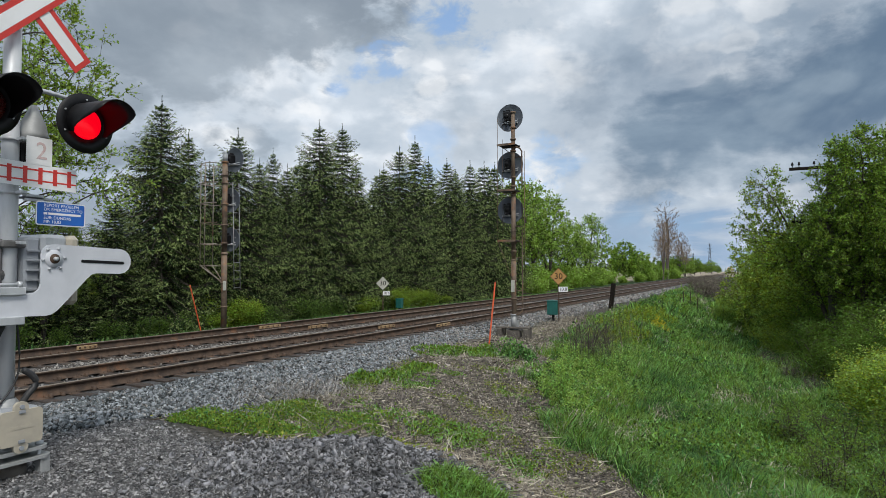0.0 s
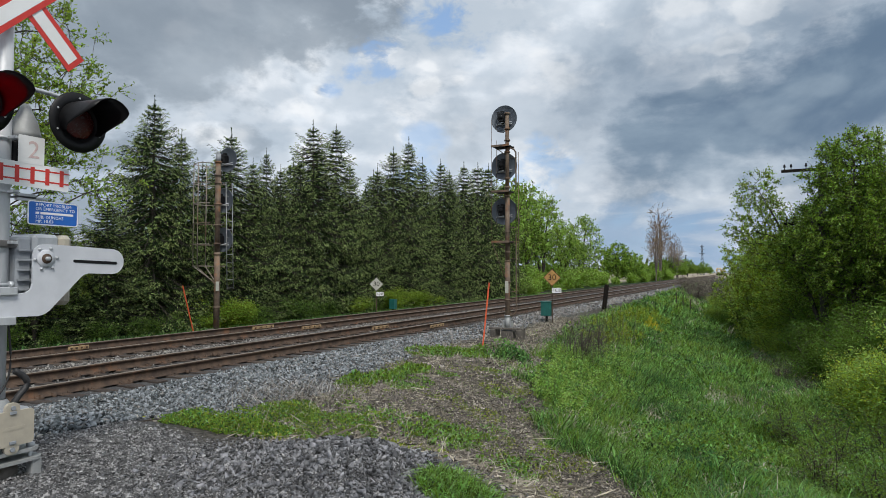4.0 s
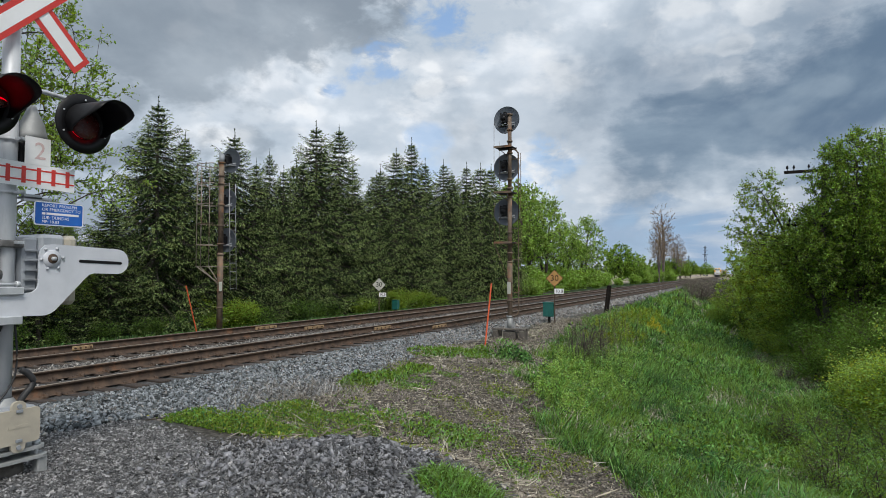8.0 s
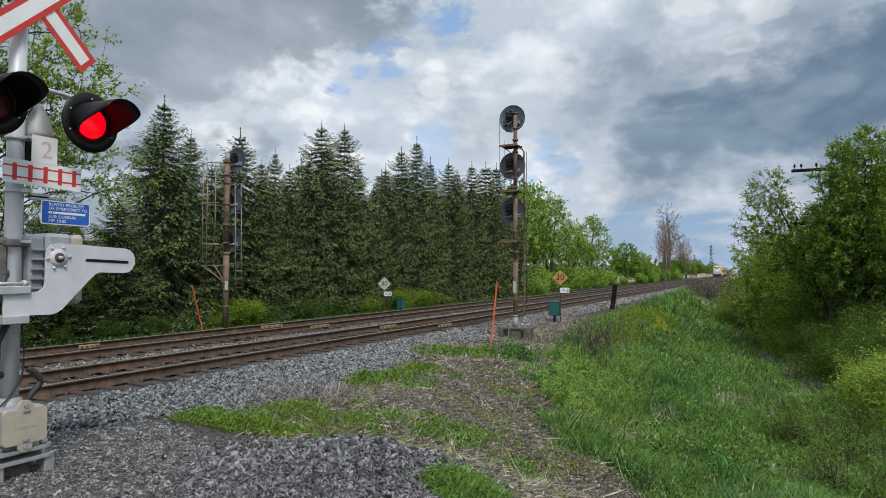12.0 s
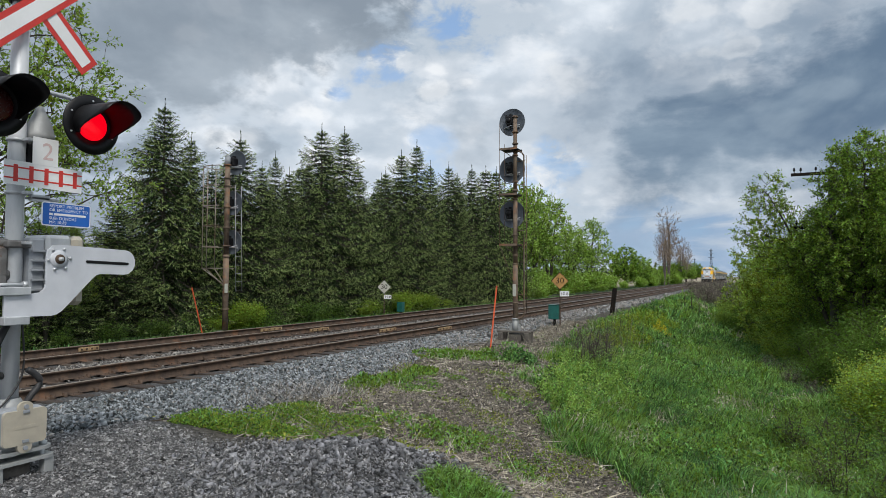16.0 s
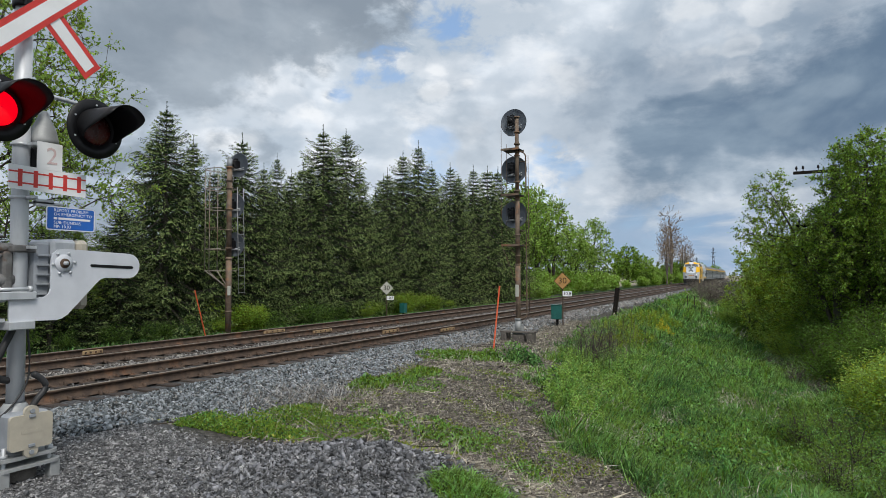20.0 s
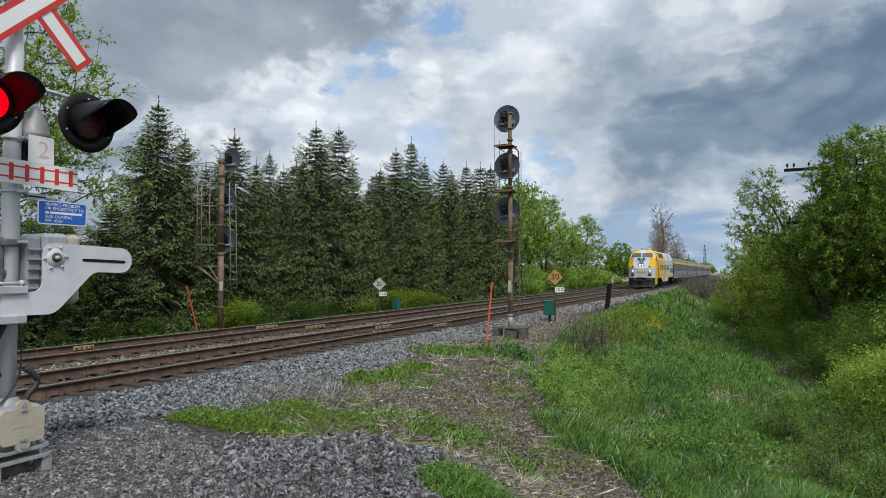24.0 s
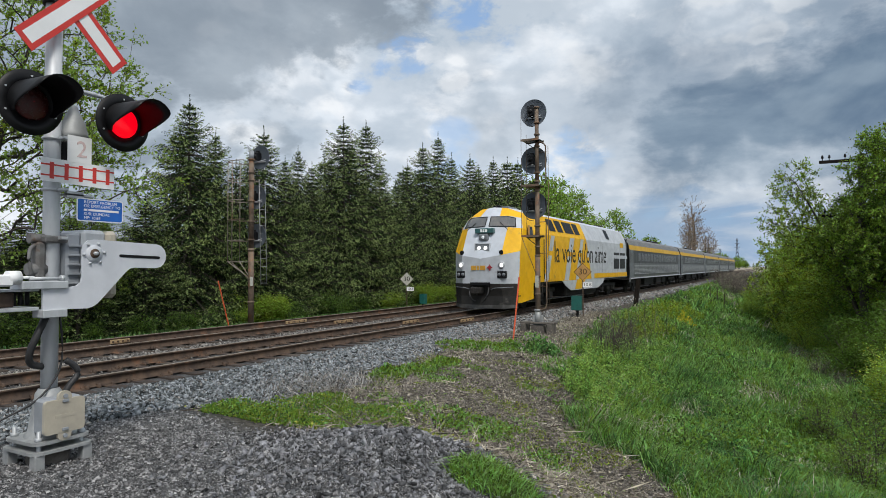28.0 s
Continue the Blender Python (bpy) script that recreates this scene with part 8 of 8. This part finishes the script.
def leafy_stalks(name, spots, count, leaf, tall, mats, label):
    """Upright weeds: stems with leaves set round them, on spots (x, y, radius x, radius y)."""
    P, W, Z, C, S = [], [], [], [], []
    for x, y, rx, ry in spots:
        a, d = rng.random(count) * 6.28, np.sqrt(rng.random(count))
        px, py = x + rx * d * np.cos(a), y + ry * d * np.sin(a)
        h = tall * rng.uniform(0.5, 1.15, count) * (1.1 - 0.4 * d)
        n = 16
        u = np.tile(np.linspace(0.15, 1.0, n), count)
        b = np.repeat(rng.random(count) * 6.28, n) + np.tile(np.arange(n) * 2.4, count)
        lean = np.repeat(rng.normal(size=(count, 2)) * 0.12, n, 0)
        base = np.repeat(np.stack([px, py, land(px, py)], 1), n, 0)
        hh = np.repeat(h, n)
        P.append(base + np.stack([lean[:, 0] * u * hh, lean[:, 1] * u * hh, u * hh], 1))
        W.append(np.stack([np.cos(b), np.sin(b), 0.55 + 0 * b], 1) + rng.normal(size=(len(b), 3)) * 0.2)
        Z.append(leaf * (1.25 - 0.6 * u) * rng.uniform(0.7, 1.3, len(u)))
        C.append(np.repeat((rng.random(count) < 0.35).astype(int), n))
        S.append((np.stack([px, py, land(px, py) - 0.01], 1), h))
    v, f = cards(np.concatenate(P), np.concatenate(W), np.concatenate(Z), 0.5, 0.8)
    stuff(name, raw_mesh(name, v, f, mats, np.concatenate(C)), label, "weeds")
    p, h = np.concatenate([q[0] for q in S]), np.concatenate([q[1] for q in S])
    stuff(name + "_stems", blades(p, h, 0.004, 0.15, [M["grass_deep"]], None, name + "_stems"), "thin green stems of tall weeds", "weeds")


leafy_stalks("tall_weeds", [(-3.3, 12.6, 0.35, 0.5), (-3.7, 13.2, 0.5, 0.6), (-4.2, 14.2, 0.45, 0.8), (-3.6, 14.6, 0.6, 0.8), (-4.2, 15.8, 0.6, 1.0), (-3.4, 16.4, 0.7, 1.0), (-4.5, 17.0, 0.5, 0.9), (-4.6, 18.4, 0.5, 0.9),
                            (-3.8, 18.6, 0.7, 1.0), (-4.6, 20.4, 0.6, 1.2), (-3.6, 21.5, 0.7, 1.2)], 70, 0.080, 0.56, [M["leaf_pale"], M["grass"]], "tall bright leafy weeds along the top of the bank")
leafy_stalks("tall_weeds", [(-5.0, 23.0, 0.6, 1.2), (-4.4, 25.0, 0.7, 1.5), (-5.4, 26.5, 0.7, 1.5), (-5.6, 31.5, 0.8, 2.2), (-4.6, 33.5, 0.8, 2.2), (-5.7, 37.0, 0.9, 2.5)], 90, 0.11, 0.5, [M["leaf_yellow"], M["grass_yellow"]], "yellow-green weeds along the top of the bank")
weeds("yellow_flowers", [(-4.15, 30.3, 0.4, 0.6), (-4.4, 31.2, 0.3, 0.5)], 700, 0.09, 0.65, [M["flower"], M["grass_yellow"]], "clump of yellow flowering weeds")
weeds("fern_patch", [(-6.3, 50.0, 1.0, 3.0), (-5.4, 46.0, 0.9, 3.0), (-5.6, 56.0, 1.0, 3.5)], 1500, 0.16, 0.6, [M["leaf"], M["grass_yellow"]], "broad-leaved green weeds by the track")


# ---- ballast, ties, rail fittings ----
def make_ballast():
    def bed(x, y):
        r = x - bend(y)
        rag = 0.35 * bumps(x, y, 0.8)
        east = gravel_edge(y)
        return (1 - smooth(-0.35, 0.3, r - east + rag)) * (1 - 0.55 * ((np.abs(r - NEAR) < 1.2) | (np.abs(r - FAR) < 1.2)))
    for n, y0, y1, s in ((78000, 2.0, 10.5, 0.0235), (60000, 10, 20, 0.029), (32000, 19, 38, 0.042), (12000, 36, 90, 0.08)):
        p = scatter(n, -9.95 if y0 > 30 else -10.3, -6.4, y0, y1, bed)
        p[:, 2] += rng.uniform(-0.03, 0.035, len(p)) - 0.05 * (p[:, 0] - bend(p[:, 1]) < -9.93)
        v, f = stones(p, s * rng.uniform(0.55, 1.35, len(p)), 0.9)
        dirty = np.repeat((rng.random(len(p)) < 0.10 + 0.65 * smooth(9, 30, p[:, 1])).astype(int), 8)
        stuff("ballast", raw_mesh("ballast", v, f, [M["stone"], M["stained"]], dirty), "loose grey broken stone ballast", "ballast")
    p = np.concatenate([scatter(20000, -13.8, -12.55, 3, 40), scatter(9000, -14.2, -10.6, 4, 30, bed), scatter(7000, -17.4, -14.3, 4, 34)])
    p[:, 2] += rng.uniform(-0.01, 0.03, len(p))
    v, f = stones(p, 0.031 * rng.uniform(0.6, 1.3, len(p)))
    stuff("ballast", raw_mesh("ballast", v, f, [M["stained"]]), "rust-stained broken stone between the tracks", "ballast")
    road = lambda x, y: 1 - smooth(-0.25, 0.2, (y - road_edge(x)) + 0.25 * bumps(x, y, 0.5))
    p = scatter(150000, -7.4, -0.6, 1.8, 5.6, road)
    p[:, 2] += 0.008 + 0.006 * rng.random(len(p))
    v, f = stones(p, 0.0045 + 0.013 * rng.random(len(p)) ** 3.0, 0.36, 0.45, False)
    stuff("road_gravel", raw_mesh("road_gravel", v, f, [M["shale"]]), "dark crushed shale gravel on the road edge", "gravel")
    p = scatter(1300, -7.2, -0.8, 1.8, 5.4, road)
    v, f = stones(p, rng.uniform(0.010, 0.028, len(p)), 0.38, 0.4)
    stuff("road_stones", raw_mesh("road_stones", v, f, [M["shale"]]), "larger grey stones in the road gravel", "gravel")
    # the largest stones, one by one
    kinds = []
    for k in range(8):
        v, f = stones(np.zeros((1, 3)), 1.0, 0.36, 0.2)
        kinds.append(raw_mesh("stone", v, f, [M["pebble"]]))
    p = scatter(330, -6.6, -1.2, 2.0, 5.0, road)
    for k, q in enumerate(p[:260]):
        o = new("stone", kinds[k % 8])
        o.parent = ground
        o.matrix_basis = Matrix.Translation(q + np.array([0, 0, 0.012])) @ Matrix.Rotation(rng.random() * 6.28, 4, "Z") @ Matrix.Scale(rng.uniform(0.014, 0.032), 4)
    heap = lambda x, y: np.exp(-(((x + 2.95) / 0.8) ** 2 + ((y - 4.45) / 0.62) ** 2) * 0.55)
    p = scatter(95000, -4.9, -1.1, 2.7, 6.0, heap)
    p[:, 2] += 0.004 + 0.02 * rng.random(len(p))
    v, f = stones(p, 0.006 + 0.026 * rng.random(len(p)) ** 3.5, 0.34, 0.7)
    stuff("gravel_heap", raw_mesh("gravel_heap", v, f, [M["heap"]]), "heap of dark broken shale beside the road", "gravel")
    # the gravel thins out over the rest of the crossing
    off = lambda x, y: np.hypot(np.maximum(0, np.maximum(-7.4 - x, x + 0.6)), np.maximum(0, 1.8 - y))
    p = scatter(60000, -9.4, 3.0, -2.2, 5.0, lambda x, y: road(x, y) * (off(x, y) > 0) * np.exp(-off(x, y) / 1.4))
    p[:, 2] += 0.008 + 0.006 * rng.random(len(p))
    v, f = stones(p, 0.006 + 0.016 * rng.random(len(p)) ** 3.0, 0.36, 0.45, False)
    stuff("road_gravel", raw_mesh("road_gravel", v, f, [M["shale"]]), "dark crushed shale gravel thinning out over the road", "gravel")


make_ballast()


def make_ties():
    tie = Shape().box(-1.3, 1.3, -0.115, 0.115, -0.17, 0.0, 0.012).mesh("tie", M["tie"])
    for track, centre in ((near_track, NEAR), (far_track, FAR)):
        y, k = -10.0, 0
        far_v, far_f = [], []
        while y < 340:
            x = centre + float(bend(y))
            jig = rng.normal() * 0.02
            if y < 66:
                o = new("tie", tie)
                o.parent = track
                o.matrix_basis = Matrix.Translation((x + rng.normal() * 0.03, y, -0.188)) @ Matrix.Rotation(jig * 0.6, 4, "Z")
            else:
                b = len(far_v)
                far_v += [(x + sx * 1.3, y + sy * 0.115, z) for z in (-0.35, -0.188) for sx, sy in ((-1, -1), (1, -1), (1, 1), (-1, 1))]
                far_f += [(b + 4, b + 5, b + 6, b + 7), (b, b + 1, b + 5, b + 4), (b + 1, b + 2, b + 6, b + 5)]
            y += 0.55
        o = part("tie_row", raw_mesh("tie_row", far_v, far_f, [M["tie"]]), None, track, "creosoted ties running into the distance")
        o["kind"] = "stuff"
        # tie plates, spikes, rail anchors
        sh_v, sh_f = [], []
        y = -10.0
        def block(x0, x1, ya, yb, z0, z1):
            b = len(sh_v)
            sh_v.extend([(x, yy, z) for z in (z0, z1) for x, yy in ((x0, ya), (x1, ya), (x1, yb), (x0, yb))])
            sh_f.extend([(b + 4, b + 5, b + 6, b + 7), (b, b + 1, b + 5, b + 4), (b + 1, b + 2, b + 6, b + 5), (b + 2, b + 3, b + 7, b + 6), (b + 3, b, b + 4, b + 7)])
        while y < 45:
            for s in (-1, 1):
                x = centre + s * HEAD + float(bend(y))
                block(x - 0.18, x + 0.18, y - 0.10, y + 0.10, -0.19, -0.176)
                for dx in (-0.10, 0.10, 0.15):
                    yy = y + rng.choice((-0.06, 0.06))
                    block(x + dx - 0.016, x + dx + 0.016, yy - 0.014, yy + 0.014, -0.18, -0.135 - 0.02 * rng.random())
                if rng.random() < 0.7:
                    yy = y + 0.17 * (1 if rng.random() < 0.5 else -1)
                    block(x + 0.04, x + 0.12, yy - 0.025, yy + 0.025, -0.20, -0.135)
            y += 0.55
        o = part("tie_plate", raw_mesh("tie_plate", sh_v, sh_f, [M["rust"]]), None, track, "rusty tie plates and spikes")
        o["kind"] = "stuff"
    # joint bars bolted to the rails
    for track, x, y in ((far_track, FAR - HEAD, 17.8), (far_track, FAR - HEAD, 10.9), (far_track, FAR + HEAD, 18.6), (near_track, NEAR - HEAD, 19.6), (near_track, NEAR + HEAD, 21.1)):
        long = 0.55 if y > 12 else 0.28
        jb = part("joint_bar", Shape().box(x + 0.012, x + 0.045, y - long, y + long, -0.15, -0.045, 0.008), M["jointbar"], track, "pale weathered joint bar")
        for k in range(4):
            part("joint_bolt", Shape().rod((x + 0.04, y - long * 0.75 + k * long * 0.5, -0.095), (x + 0.075, y - long * 0.75 + k * long * 0.5, -0.095), 0.024, n=6), M["rust"], jb)


make_ties()


# ---- what moves ----
# seconds, distance of the locomotive's nose along the track
RUN = [(0, 497), (4, 417), (8, 338), (11, 281.5), (14, 228), (17, 177.5), (20, 131.5), (21.5, 109.6), (23.5, 82.0), (25, 61.8), (26, 49.0), (27, 36.6), (28, 24.05)]
PERIOD = 1.0572


def nose_at(t):
    """Distance of the nose at t, a smooth run through RUN."""
    ts, ds = [r[0] for r in RUN], [r[1] for r in RUN]
    slope = [(ds[1] - ds[0]) / (ts[1] - ts[0])]
    for i in range(1, len(ts) - 1):
        slope.append((ds[i + 1] - ds[i - 1]) / (ts[i + 1] - ts[i - 1]))
    slope.append((ds[-1] - ds[-2]) / (ts[-1] - ts[-2]))
    i = max(0, min(len(ts) - 2, sum(1 for a in ts if a <= t) - 1))
    h = ts[i + 1] - ts[i]
    u = (t - ts[i]) / h
    return ((1 + 2 * u) * (1 - u) ** 2 * ds[i] + u * (1 - u) ** 2 * h * slope[i] + u * u * (3 - 2 * u) * ds[i + 1] + u * u * (u - 1) * h * slope[i + 1])


def on_track(front, length):
    """The pose of a vehicle whose front end is at that distance along the near track."""
    a, b = front + 0.18 * length, front + 0.82 * length
    xa, xb = NEAR + float(bend(a)), NEAR + float(bend(b))
    turn = math.atan2(-(xb - xa), b - a)
    return Matrix.Translation((xa + (xb - xa) / (b - a) * (front - a), front, 0)) @ Matrix.Rotation(turn, 4, "Z")


def motions():
    times = [0.5 * k for k in range(57)]
    walk(loco, [(t, on_track(nose_at(t), 21.0)) for t in times])
    for k, c in enumerate(coaches):
        walk(c, [(t, on_track(nose_at(t) + 21.25 + COACH_LEN * k, COACH_LEN)) for t in times])
    # wheels roll in short steps
    for group, r in ((loco_axles, 0.50), (coach_axles[:8], 0.46)):
        for ax in group:
            o = ax.matrix_basis.translation.copy()
            walk(ax, [(k / 30, Matrix.Translation(o) @ Matrix.Rotation((nose_at(0) - nose_at(k / 30)) / r, 4, "X")) for k in range(0, 841)])
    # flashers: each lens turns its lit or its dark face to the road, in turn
    # the turn of the two-faced lens stands in for switching on and off
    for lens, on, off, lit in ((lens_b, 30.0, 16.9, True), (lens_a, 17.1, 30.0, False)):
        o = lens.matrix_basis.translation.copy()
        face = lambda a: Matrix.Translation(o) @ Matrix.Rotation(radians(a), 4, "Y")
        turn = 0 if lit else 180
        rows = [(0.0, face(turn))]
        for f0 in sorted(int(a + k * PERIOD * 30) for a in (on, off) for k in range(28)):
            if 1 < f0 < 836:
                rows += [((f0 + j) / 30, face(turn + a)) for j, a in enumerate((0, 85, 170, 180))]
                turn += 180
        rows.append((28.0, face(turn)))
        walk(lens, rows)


motions()
